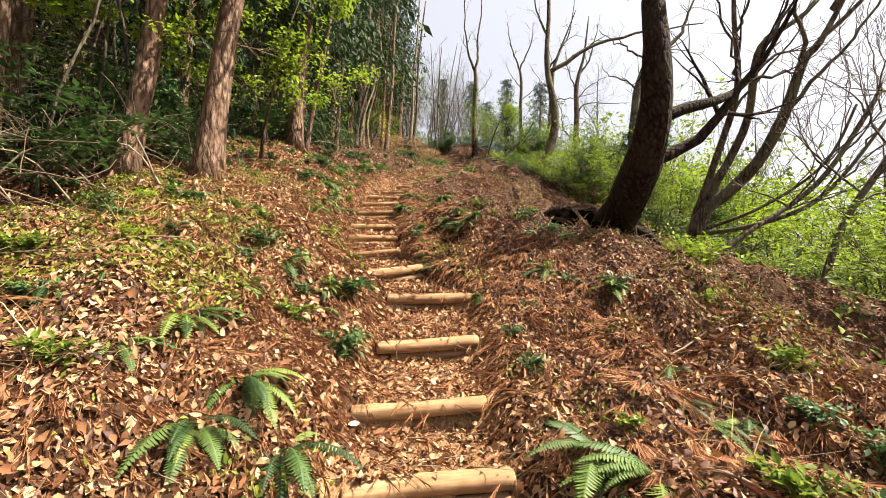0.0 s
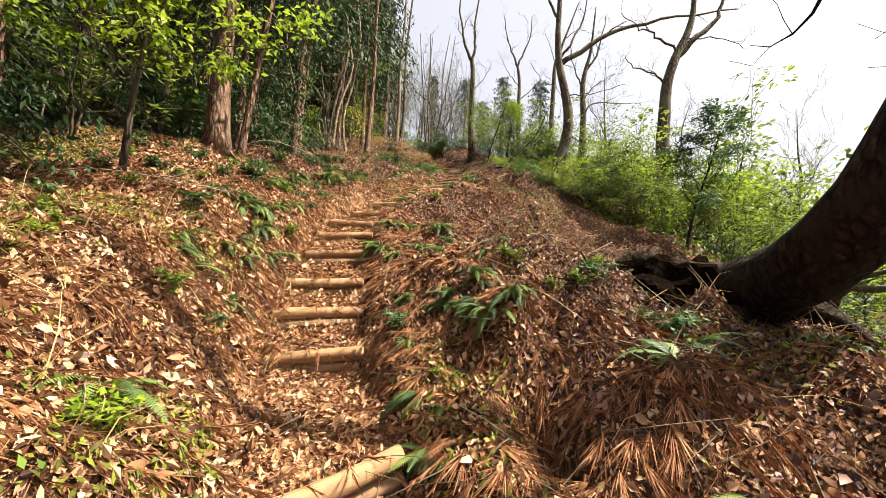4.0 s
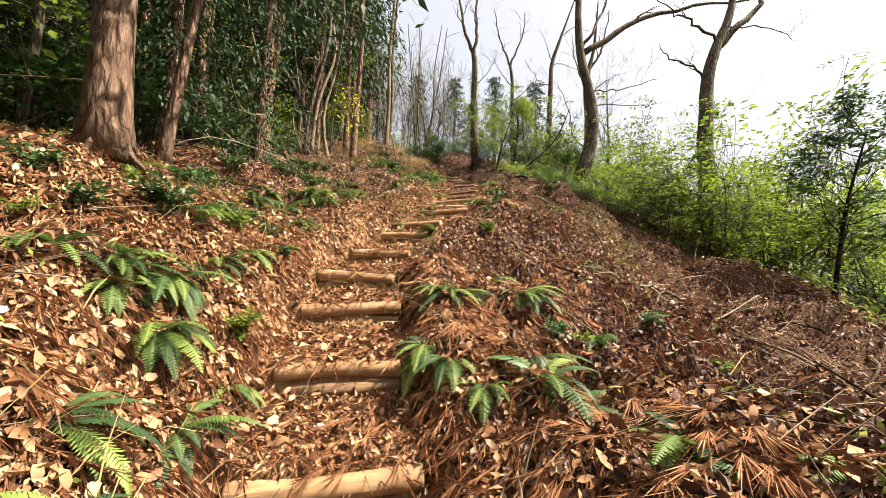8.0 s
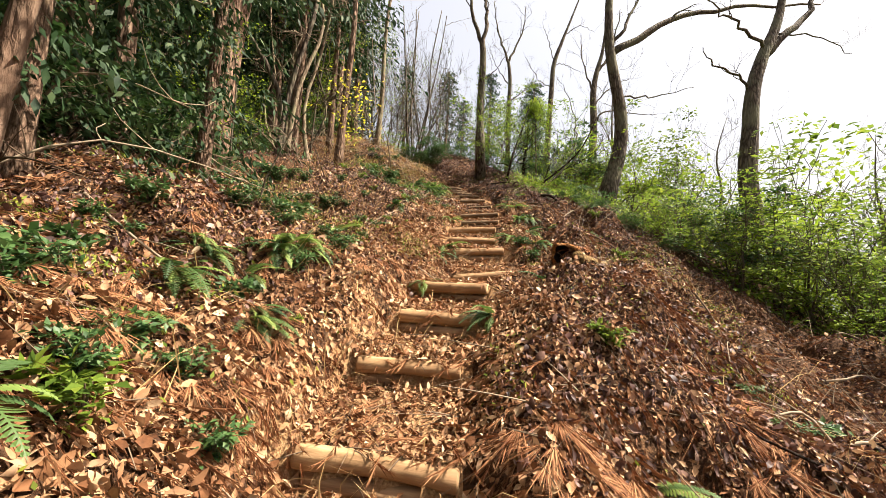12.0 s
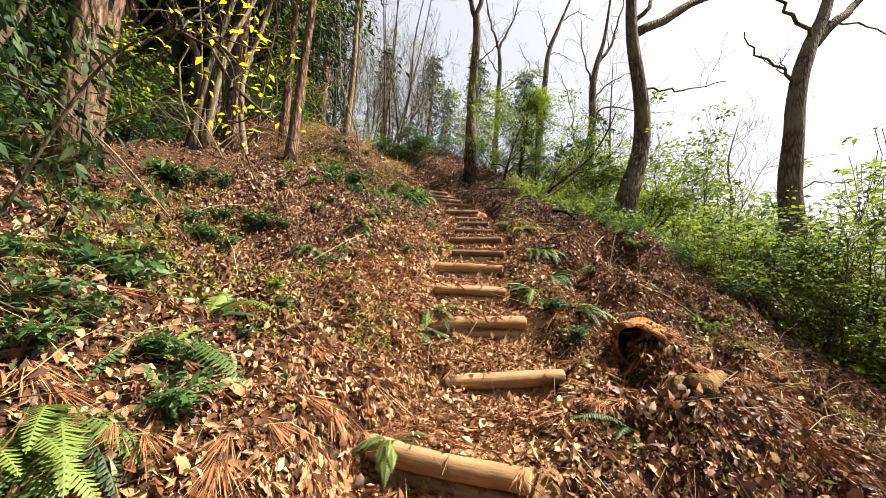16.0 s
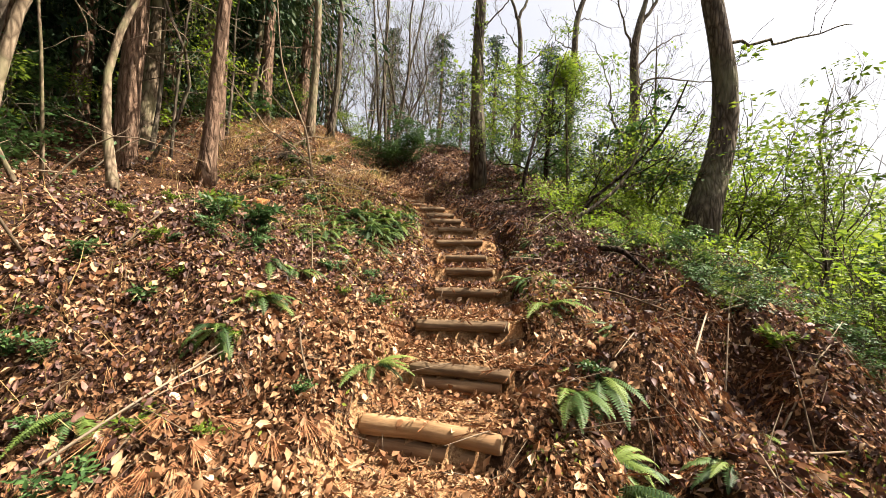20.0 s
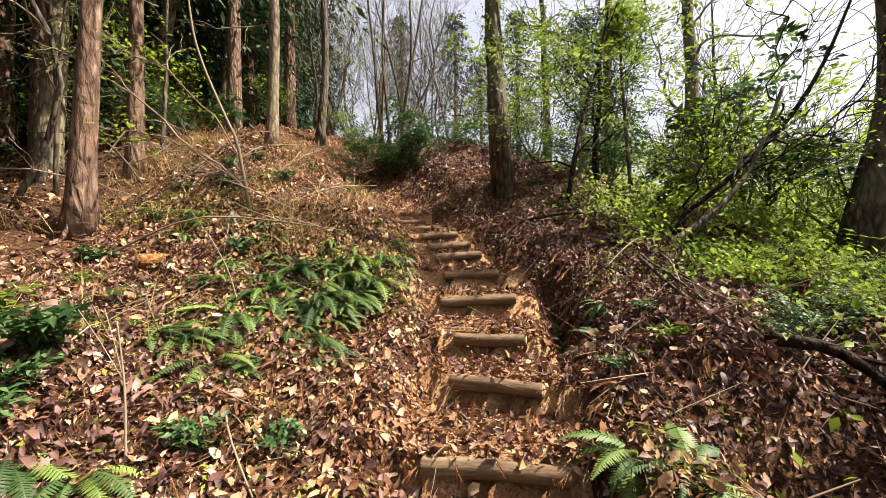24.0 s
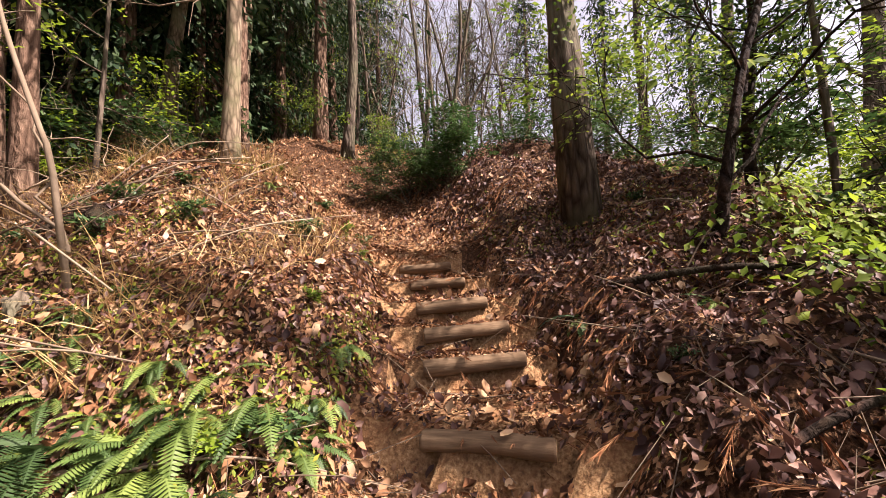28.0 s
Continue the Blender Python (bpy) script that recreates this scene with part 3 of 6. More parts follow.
def whole_leaves(n, seed, y0, y1, half):
    """Large pale leaves lying whole on top of the litter."""
    g, x, y, u = strewn(n, seed, half, y0, y1)
    keep = g.random(n) < np.clip(0.5 + 0.6 * vnoise(x, y, 0.9, 15), 0.1, 1) * np.interp(u, [-1.0, 0.6, 1.6], [1.0, 0.7, 0.45]) * (0.35 + 0.65 * smooth(0.3, 0.6, np.abs(u)))
    x, y = x[keep], y[keep]
    m = len(x)
    z, fr = ground_frames(x, y, 0.42, g)
    s = g.uniform(0.04, 0.085, m)
    at = np.stack([x, y, z + g.uniform(0.015, 0.06, m)], 1)
    ob = new("leaf_litter", many("leaf_litter", WHOLE, WHOLE_TRIS, at, sized(fr, s, s * g.uniform(0.5, 0.8, m)), M["pale_litter"]))
    return tagged(ob, "large pale tan oak leaves lying on the litter", "leaf litter", kind="stuff")


leaf_litter(34000, 9, 5.0, 18.0, 0.075, 6.0)
leaf_litter(26000, 10, 20.5, 26.0, 0.08, 4.0)
whole_leaves(11500, 61, -0.3, 21.5, 3.0)


def crumb_litter(n, seed, y0, y1, half):
    """Broken bits of leaf, bark and stalk that fill the gaps between whole leaves."""
    g, x, y, u = strewn(n, seed, half, y0, y1)
    z, fr = ground_frames(x, y, 0.6, g)
    s = g.uniform(0.02, 0.065, n) * size_at(y)
    at = np.stack([x, y, z + g.uniform(0.0, 0.03, n)], 1)
    ob = new("leaf_crumbs", many("leaf_crumbs", [(0, 0, 0), (0.4, 0.5, 0.3), (1, 0.1, 0), (0.5, -0.45, 0.2)], [(0, 2, 1), (0, 3, 2)], at, sized(fr, s, s * g.uniform(0.2, 0.8, n)), M["crumbs"]))
    return tagged(ob, "dark crumbled leaf bits and bark between the leaves", "leaf litter", kind="stuff")


crumb_litter(130000, 5, -0.3, 10.0, 3.3)
crumb_litter(130000, 6, 10.0, 22.0, 3.3)
crumb_litter(42000, 7, 3.0, 22.0, 6.5)


def moss_cover(n, seed):
    """Yellow-green moss and tiny seedlings in loose patches on the banks."""
    g = np.random.default_rng(seed)
    y = g.uniform(1.0, 20.5, n)
    u = np.where(g.random(n) < 0.75, g.uniform(-3.6, -0.5, n), g.uniform(0.5, 3.4, n))
    x = np.interp(y, LINE_Y, LINE_X) + u
    keep = g.random(n) < np.clip(1.6 * vnoise(x, y, 0.9, seed) + 0.9 * vnoise(x, y, 0.3, 8) - 0.25, 0.015, 1)
    x, y = x[keep], y[keep]
    z, fr = ground_frames(x, y, 0.9, g)
    s = g.uniform(0.025, 0.06, len(x)) * size_at(y)
    at = np.stack([x, y, z + g.uniform(0.015, 0.075, len(x))], 1)
    ob = new("moss_cover", many("moss_cover", BLADE, BLADE_TRIS, at, sized(fr, s, s * 0.4), M["moss"]))
    return tagged(ob, "yellow-green moss and tiny seedlings between dead leaves", "moss", kind="stuff")


moss_cover(230000, 17)

SPRAY, SPRAY_TRIS = [], []
for i in range(8):
    for side in (-1, 1):
        p = i / 8
        b = len(SPRAY)
        L = 0.34 * (1 - 0.5 * p)
        SPRAY += [(p, -0.004 * side, 0.02 * math.sin(i)), (p + 0.04, 0.008 * side, 0.03), (p + L + 0.12, side * (0.3 + 0.2 * math.sin(3 * i)) * L, 0.07 * math.sin(i * 2.3))]
        SPRAY_TRIS.append((b, b + 1, b + 2) if side > 0 else (b + 1, b, b + 2))
b = len(SPRAY)
SPRAY += [(0, -0.008, 0), (0, 0.008, 0), (1.1, 0, 0.03)]
SPRAY_TRIS.append((b, b + 1, b + 2))


def needle_litter(n, seed, y0, y1, size, half=3.0):
    g, x, y, u = strewn(n, seed, half, y0, y1)
    keep = g.random(n) < np.clip(0.55 + 0.9 * vnoise(x, y, 1.1, 21), 0.12, 1) * np.interp(y, [12, 15], [1.0, 0.5])
    x, y = x[keep], y[keep]
    z, fr = ground_frames(x, y, 0.28, g, 0.7)
    s = g.uniform(0.6, 1.4, len(x)) * size * size_at(y)
    at = np.stack([x, y, z + g.uniform(0.012, 0.04, len(x))], 1)
    ob = new("needle_litter", many("needle_litter", SPRAY, SPRAY_TRIS, at, sized(fr, s, s * 0.9), M["needle"]))
    return tagged(ob, "rust-brown dead cedar sprays lying among the leaves", "needle litter", kind="stuff")


needle_litter(34000, 31, -0.3, 9.5, 0.22)
needle_litter(30000, 32, 9.5, 20.5, 0.22)
needle_litter(9000, 33, 5.0, 13.5, 0.24, 6.0)


def sprig_tufts(n, seed, y0, y1, near, far, side):
    """Fallen sprigs of dead cedar: fans of reddish needles hanging down the bank."""
    g = np.random.default_rng(seed)
    y = g.uniform(y0, y1, n * 3)
    x = np.interp(y, LINE_Y, LINE_X) + side * g.uniform(near, far, n * 3)
    keep = vnoise(x, y, 0.7, seed) > 0.05
    x, y = x[keep][:n], y[keep][:n]
    per = 44
    z = ground_z(x, y)
    low = np.stack([(ground_z(x - 0.1, y) - ground_z(x + 0.1, y)) / 0.2, (ground_z(x, y - 0.1) - ground_z(x, y + 0.1)) / 0.2], 1)
    a = np.repeat(np.arctan2(low[:, 1], low[:, 0]) + g.normal(0, 0.5, len(x)), per) + g.normal(0, 0.36, len(x) * per)
    fall = np.repeat(np.hypot(low[:, 0], low[:, 1]), per)
    fw = np.stack([np.cos(a), np.sin(a), -0.75 * fall + g.normal(0.05, 0.12, len(a))], 1)
    root = np.repeat(np.stack([x, y, z + 0.05], 1), per, axis=0) + fw * g.uniform(0, 0.07, (len(a), 1))
    fr = axes(fw, g.normal(0, 0.4, (len(a), 3)) + np.array([0, 0, 1.0]))
    ob = new("cedar_sprigs", many("cedar_sprigs", BLADE, BLADE_TRIS, root, sized(fr, g.uniform(0.05, 0.18, len(a)), np.full(len(a), 0.004)), M["needle"]))
    return tagged(ob, "fallen sprigs of dead reddish cedar needles on the bank", "dead needles", kind="stuff")


sprig_tufts(420, 81, 1.5, 12.5, 0.55, 2.2, 1)
sprig_tufts(150, 82, 9.0, 14.5, 0.6, 2.2, -1)


def twig_litter(n, seed, half=3.4, y0=-0.3, y1=21.5, shift=0.0, least=0.08, most=0.42, thick=0.007):
    g, x, y, u = strewn(n, seed, half, y0, y1)
    x = x + shift
    z, fr = ground_frames(x, y, 0.2, g)
    box = [(0, 0.5, 0), (0, -0.5, 0), (0, 0, 0.8), (0.5, 0.9, 0.6), (0.5, 0.1, 0.6), (0.5, 0.5, 1.4), (1, 0.1, 0), (1, -0.3, 0), (1, -0.1, 0.4)]
    tris = []
    for a in (0, 3):
        for k in range(3):
            p, q = a + k, a + (k + 1) % 3
            tris += [(p, q, q + 3), (p, q + 3, p + 3)]
    at = np.stack([x, y, z + 0.012], 1)
    L = g.uniform(least, most, n)
    ob = new("fallen_twigs", many("fallen_twigs", box, tris, at, sized(fr, L, g.uniform(0.003, thick, n)), M["twig"]))
    return tagged(ob, "thin dry twigs scattered over the leaf litter", "twigs", kind="stuff")


twig_litter(9000, 41)
twig_litter(1500, 42, 2.4, 4.0, 18.5, 2.9, 0.2, 0.6, 0.009)


def undergrowth(name, n, seed, inner, outer, length, mat, label, y0=0.0, y1=26.0, rise=0.25):
    """Low green leaves of ground cover from inner to outer metres off the path."""
    g = np.random.default_rng(seed)
    y = g.uniform(y0, y1, n)
    lip = np.interp(y, [0, 4.5, 6.5, 12, 13.6, 26], [0.3, 0.7, 2.7, 2.5, 0.8, 0.4]) if inner > 0 else 0.0
    u = inner + lip + (outer - inner) * g.random(n)
    x = np.interp(y, LINE_Y, LINE_X) + u
    keep = g.random(n) < np.clip(0.45 + 0.9 * vnoise(x, y, 1.2, seed), 0.03, 1) * smooth(0, 1, np.abs(u - inner - lip))
    x, y = x[keep], y[keep]
    z, fr = ground_frames(x, y, 0.6, g)
    s = g.uniform(0.6, 1.3, len(x)) * length
    lift = rise * g.random(len(x)) ** 1.5
    ob = new(name, many(name, LEAF, LEAF_TRIS, np.stack([x, y, z + lift], 1), sized(fr, s, s * 0.55), M[mat]))
    return tagged(ob, label, "undergrowth", kind="stuff")


undergrowth("slope_undergrowth", 42000, 51, 2.7, 11.0, 0.10, "olive", "green undergrowth covering the falling slope")
undergrowth("bright_undergrowth", 14000, 52, 3.4, 13.0, 0.10, "spring", "bright spring undergrowth on the falling slope", rise=0.5)
undergrowth("bank_undergrowth", 15000, 54, 0.30, 2.9, 0.055, "olive", "low green ground cover over the crest of the bank", y0=15.4, y1=18.8, rise=0.22)
undergrowth("bright_bank_undergrowth", 9000, 55, 0.35, 3.0, 0.06, "spring", "fresh green ground cover over the crest of the bank", y0=15.4, y1=18.8, rise=0.3)
undergrowth("fern_bed_seedlings", 6000, 56, -0.55, -2.1, 0.032, "moss", "yellow-green seedlings and moss among the ferns", y0=15.4, y1=18.2, rise=0.07)
undergrowth("bank_seedlings", 4000, 57, -1.0, -3.4, 0.034, "moss", "yellow-green seedlings scattered over the bank", y0=1.5, y1=16.0, rise=0.07)
undergrowth("wood_undergrowth", 16000, 53, -3.6, -11.0, 0.075, "evergreen", "dark evergreen undergrowth of the wood floor", rise=0.5)


# ---- log steps ----
def log_mesh(length, r, seed):
    """A peeled, slightly bowed round log along x, ends chamfered."""
    rng = random.Random(seed)
    n, sides = 15, 14
    bow, twist = rng.uniform(-0.014, 0.014), rng.uniform(0, 6)
    v, f = [], []
    for i in range(n):
        p = i / (n - 1)
        x = (p - 0.5) * length
        rr = r * (1 + 0.05 * math.sin(p * 5 + twist) + 0.03 * rng.uniform(-1, 1)) * (1 - 0.06 * p)
        rr *= 0.86 if i in (0, n - 1) else 1
        if i == 1:
            x = -length / 2 + 0.012
        if i == n - 2:
            x = length / 2 - 0.012
        for k in range(sides):
            a = 2 * math.pi * k / sides
            q = rr * (1 + 0.04 * math.sin(3 * a + twist + p * 2))
            v.append((x, q * math.cos(a) + bow * math.sin(p * math.pi) * 2, q * math.sin(a) + 0.5 * bow * math.sin(p * math.pi * 1.3)))
    for i in range(n - 1):
        for k in range(sides):
            a, b = i * sides + k, i * sides + (k + 1) % sides
            f.append((a, a + sides, b + sides, b))
    f.append(tuple(range(sides)))
    f.append(tuple((n - 1) * sides + k for k in range(sides))[::-1])
    idx = [0] * (len(f) - 2) + [1, 1]
    return v, f, idx


for i, (x0, y0, z0, x1, y1, z1, count) in enumerate(STEPS):
    rng = random.Random(100 + i)
    mid = Vector(((x0 + x1) / 2, (y0 + y1) / 2, (z0 + z1) / 2))
    way = Vector((x1 - x0, y1 - y0, z1 - z0))
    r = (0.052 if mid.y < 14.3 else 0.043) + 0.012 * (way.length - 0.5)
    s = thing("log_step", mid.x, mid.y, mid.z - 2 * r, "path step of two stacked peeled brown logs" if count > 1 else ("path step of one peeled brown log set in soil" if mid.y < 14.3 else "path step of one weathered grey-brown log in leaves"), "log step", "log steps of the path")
    turn = Matrix.Rotation(math.atan2(way.y, way.x), 4, "Z") @ Matrix.Rotation(-math.asin(way.z / way.length), 4, "Y")
    for k in range(count):
        length = way.length * (1.0 if k == 0 else rng.uniform(0.88, 1.0))
        v, f, idx = log_mesh(length, r * (1 if k == 0 else 0.95), 7 * i + k)
        # lower logs get a darker wood colour than upper ones
        o = part("upper_log" if k == 0 else "lower_log", mesh_of("log", v, f, [(M["log"] if mid.y < 14.3 else M["log_old"]) if k == 0 else M["log_dark"], M["cut"]], idx), s, "" if k == 0 else "darker lower log")
        o.matrix_basis = Matrix.Translation((rng.uniform(-0.02, 0.02) * k, 0.012 * k, r - 1.9 * r * k)) @ turn



# ---- ferns ----
def frond_mesh(seed, length, pairs, droop, width):
    rng = random.Random(seed)
    v, f = [], []
    spine = []
    for i in range(pairs + 3):
        p = i / (pairs + 2)
        a = 0.95 - droop * p
        q = spine[-1] if spine else Vector((0, 0, 0))
        spine.append(q + Vector((math.cos(a), rng.uniform(-0.02, 0.02), math.sin(a))) * length / (pairs + 2))
    for i in range(len(spine) - 1):
        b = len(v)
        w = 0.004 * (1 - i / len(spine)) + 0.001
        for q in (spine[i], spine[i + 1]):
            v += [q + Vector((0, w, 0)), q + Vector((0, -w, 0)), q + Vector((0, 0, -w * 1.5))]
        f += [(b, b + 1, b + 4, b + 3), (b + 1, b + 2, b + 5, b + 4), (b + 2, b, b + 3, b + 5)]
    for i in range(3, len(spine) - 1):
        p = (i - 3) / (len(spine) - 4)
        L = width * (0.35 + 0.65 * math.sin(math.pi * min(1, 0.22 + 0.78 * p))) * (1 - 0.75 * p ** 3)
        along = (spine[i + 1] - spine[i - 1]).normalized()
        up = Vector((-along.z, 0, along.x))
        for side in (-1, 1):
            way = (along * 0.38 + Vector((0, side, 0)) - up * rng.uniform(0.05, 0.3)).normalized()
            h = length / pairs * 0.46
            b, q = len(v), spine[i]
            v += [q - along * h * 0.7, q + along * h * 0.7, q + way * L * 0.55 + along * h * 0.9, q + way * L * 0.55 - along * h * 0.8 - up * 0.004, q + way * L]
            f += [(b, b + 1, b + 2, b + 3), (b + 3, b + 2, b + 4)] if side < 0 else [(b + 3, b + 2, b + 1, b), (b + 4, b + 2, b + 3)]
    return mesh_of("frond", v, f, [M["fern"]], flat=True)


FRONDS = [frond_mesh(1, 0.42, 24, 1.5, 0.072), frond_mesh(2, 0.36, 22, 1.8, 0.062), frond_mesh(3, 0.46, 26, 1.3, 0.078), frond_mesh(4, 0.32, 20, 2.0, 0.060)]
FERN_COUNT = [0]


def fern(x, y, scale, most=12):
    FERN_COUNT[0] += 1
    rng = random.Random(500 + FERN_COUNT[0])
    scale = scale * (0.4 + 0.55 * float(size_at(y))) * float(np.interp(y, [8, 9.5, 15, 16.6], [1.0, 1.3, 1.2, 0.9]))
    e = 0.1
    fall = Vector((gz(x - e, y) - gz(x + e, y), gz(x, y - e) - gz(x, y + e), 0))
    down = math.atan2(fall.y, fall.x)
    steep = min(fall.length / (2 * e), 1.0)
    n = rng.randint(most - 4, most)
    t = thing("fern", x, y, gz(x, y) - 0.01, "green sword fern with arching fronds on the bank" if steep > 0.45 else "low green fern growing through dry leaves", "fern", "ferns on the banks")
    for k in range(n):
        a = down + rng.gauss(0, 1.0 if steep > 0.3 else 2.0)
        o = part("frond", FRONDS[rng.randrange(4)], t)
        s = scale * rng.uniform(0.7, 1.1)
        o.matrix_basis = Matrix.Rotation(a, 4, "Z") @ Matrix.Rotation(rng.uniform(0.1, 0.95) * (0.45 + 0.55 * steep), 4, "Y") @ Matrix.Scale(s, 4)
    return t


for x, y, s in ((-1.12, 1.93, 1.0), (1.06, 1.96, 1.2), (-1.57, 2.00, 0.8), (-0.74, 2.03, 1.2), (0.85, 2.16, 1.1), (-1.03, 2.17, 1.0), (-2.18, 2.27, 0.8), (-1.54, 2.45, 1.1),):
    fern(x, y, s)
for x, y, s in ((1.87, 2.46, 1.0), (1.59, 2.50, 0.8), (-1.49, 3.04, 0.8), (1.75, 3.06, 0.9), (-2.12, 3.12, 0.8), (-1.00, 3.29, 0.7), (-1.39, 3.48, 1.0), (-2.02, 3.76, 0.8),):
    fern(x, y, s)
for x, y, s in ((-1.38, 3.86, 0.9), (0.91, 4.02, 0.8), (-0.77, 4.04, 0.5), (1.68, 4.06, 0.9), (-1.93, 4.19, 1.0), (0.40, 4.25, 0.7), (1.30, 4.46, 0.9), (-1.50, 4.76, 1.1),):
    fern(x, y, s)
for x, y, s in ((-0.11, 5.03, 0.7), (1.35, 5.48, 1.0), (0.44, 5.82, 0.8), (0.26, 6.17, 0.9), (-2.29, 6.32, 0.9), (0.02, 7.02, 0.9), (-2.12, 7.03, 1.1), (-1.95, 7.42, 0.9),):
    fern(x, y, s)
for x, y, s in ((-0.30, 7.66, 1.2), (-2.72, 7.69, 1.0), (-2.21, 7.74, 1.0), (-0.07, 7.79, 1.1), (-0.56, 7.79, 0.9), (-2.48, 7.84, 1.1), (-1.91, 7.84, 0.7), (-2.32, 8.01, 1.0),):
    fern(x, y, s)
for x, y, s in ((-0.72, 8.02, 0.9), (-2.30, 8.51, 0.8), (0.59, 8.58, 0.9), (-0.65, 8.74, 0.9), (-0.10, 8.76, 0.9), (-2.63, 8.87, 1.0), (-2.25, 8.88, 0.8), (-2.74, 10.25, 1.0),):
    fern(x, y, s)
for x, y, s in ((-2.29, 10.26, 0.6), (-2.72, 10.56, 0.8), (-0.63, 10.72, 0.7), (-2.33, 10.86, 0.9), (-1.08, 11.64, 0.6), (-2.14, 11.76, 1.3), (-2.11, 12.20, 1.1), (-2.72, 12.73, 0.9),):
    fern(x, y, s)
for x, y, s in ((-0.83, 12.73, 0.7), (0.55, 12.82, 0.9), (0.35, 13.21, 0.9), (-0.95, 13.26, 0.8), (-3.30, 13.55, 0.8), (0.84, 13.93, 0.9), (0.94, 14.25, 0.9), (-0.36, 14.68, 0.8),):
    fern(x, y, s)
for x, y, s in ((0.95, 15.04, 0.9), (-1.19, 15.07, 0.9), (-1.28, 15.61, 0.9), (-0.96, 16.34, 1.1), (-1.19, 16.47, 1.1), (1.30, 16.59, 0.9), (1.44, 16.78, 0.8), (-0.84, 16.86, 0.9),):
    fern(x, y, s)
for x, y, s in ((-0.50, 16.87, 0.8), (-1.14, 16.90, 1.0), (-1.33, 17.16, 0.9), (1.22, 17.16, 0.9), (-0.79, 17.24, 1.0), (-1.32, 17.44, 1.0), (-0.87, 17.48, 1.0), (-0.57, 17.51, 1.0),):
    fern(x, y, s)
for x, y, s in ((-0.37, 17.63, 0.9), (-0.65, 17.76, 0.9), (-0.02, 17.83, 0.8), (-0.05, 18.15, 0.8), (1.15, 18.53, 0.9), (-0.34, 19.26, 0.6), (-1.25, 19.52, 0.9),):
    fern(x, y, s)


for x, y, s in ((-2.21, 11.22, 1.7), (-2.22, 11.04, 1.5), (-2.06, 11.79, 0.9), (-2.75, 10.25, 1.25), (-2.46, 10.62, 1.2), (-2.3, 10.99, 1.4), (-2.81, 10.61, 1.1), (-2.3, 10.28, 0.9), (-2.16, 11.14, 1.1), (-1.37, 17.31, 1), (-1.21, 17.44, 1.1), (-0.89, 17.31, 1.1), (-0.75, 17.57, 1.1), (-0.5, 17.63, 1.1), (-0.28, 17.6, 1.1), (-0.93, 17.24, 1), (-1.15, 17.24, 1), (-0.58, 17.43, 1), (-2.53, 7.91, 1.5), (-2.4, 7.95, 1.5)):
    fern(x, y, s * 0.58, 13)
for x, y, s in ((-2.43, 7.74, 1.6), (-2.2, 7.82, 1.4), (-2.23, 8.87, 1.1), (-2.09, 6.74, 1.3), (-2.44, 7.83, 1), (-1.95, 6.79, 1.2), (-2.21, 6.19, 1.6), (-2.04, 6.11, 1.6), (-1.77, 6.25, 1.2), (0.26, 6.41, 1.2), (-0.02, 6.23, 1.3), (0.23, 5.95, 1.2), (-0.33, 6.52, 1), (-0.12, 7.71, 1.1), (-0.28, 5.96, 1)):
    fern(x, y, s * 0.58, 13)


# more ferns along both banks
rf = random.Random(91)
for k in range(50):
    y = rf.uniform(1.6, 20.0)
    u = rf.choice((-1.35, -1, 1)) * rf.uniform(0.55, 2.1)
    fern(float(np.interp(y, LINE_Y, LINE_X)) + u, y, rf.uniform(0.45, 0.95), 8)
for k in range(40):
    fern(rf.uniform(-2.0, -0.25), rf.uniform(16.3, 18.0), rf.uniform(0.55, 1.1))
for x, y, s in ((-0.96, 17.13, 1.2), (-0.96, 17.33, 1.2), (-0.81, 17.47, 1.2), (-0.48, 17.41, 1.2), (-0.37, 17.59, 1.2), (-0.18, 17.74, 1.0), (-0.02, 17.65, 0.8), (-0.19, 17.43, 1.1), (-0.43, 17.18, 1.2), (-0.54, 17.05, 1.2), (-1.28, 16.52, 1.1), (-1.02, 16.80, 1.1), (-0.87, 16.99, 1.1), (-0.49, 16.70, 1.0), (-0.40, 17.47, 1.1), (-0.65, 17.2, 1.2), (-0.75, 17.0, 1.2), (-0.3, 17.3, 1.1)):
    fern(x, y, s * 1.15, 14)
for x, y, s in ((1.30, 17.16, 0.9), (1.29, 16.48, 0.9), (1.01, 15.62, 1.0), (1.11, 15.44, 1.0), (0.72, 13.69, 0.9), (0.73, 14.14, 0.9), (0.82, 13.21, 0.9), (-0.68, 13.0, 0.9), (0.45, 12.8, 0.8), (-1.33, 14.76, 0.9), (-1.08, 15.64, 0.9), (-0.72, 8.78, 1.0), (-0.12, 8.75, 1.1), (-0.85, 8.17, 1.0), (0.40, 8.49, 1.0), (-0.17, 5.42, 0.8), (1.66, 5.67, 1.0), (1.31, 5.5, 0.9), (1.18, 4.53, 1.1), (0.29, 5.77, 0.9), (0.04, 6.34, 0.9), (-0.25, 9.38, 0.8), (0.24, 6.43, 1.0), (0.25, 6.12, 1.0)):
    fern(x, y, s, 10)


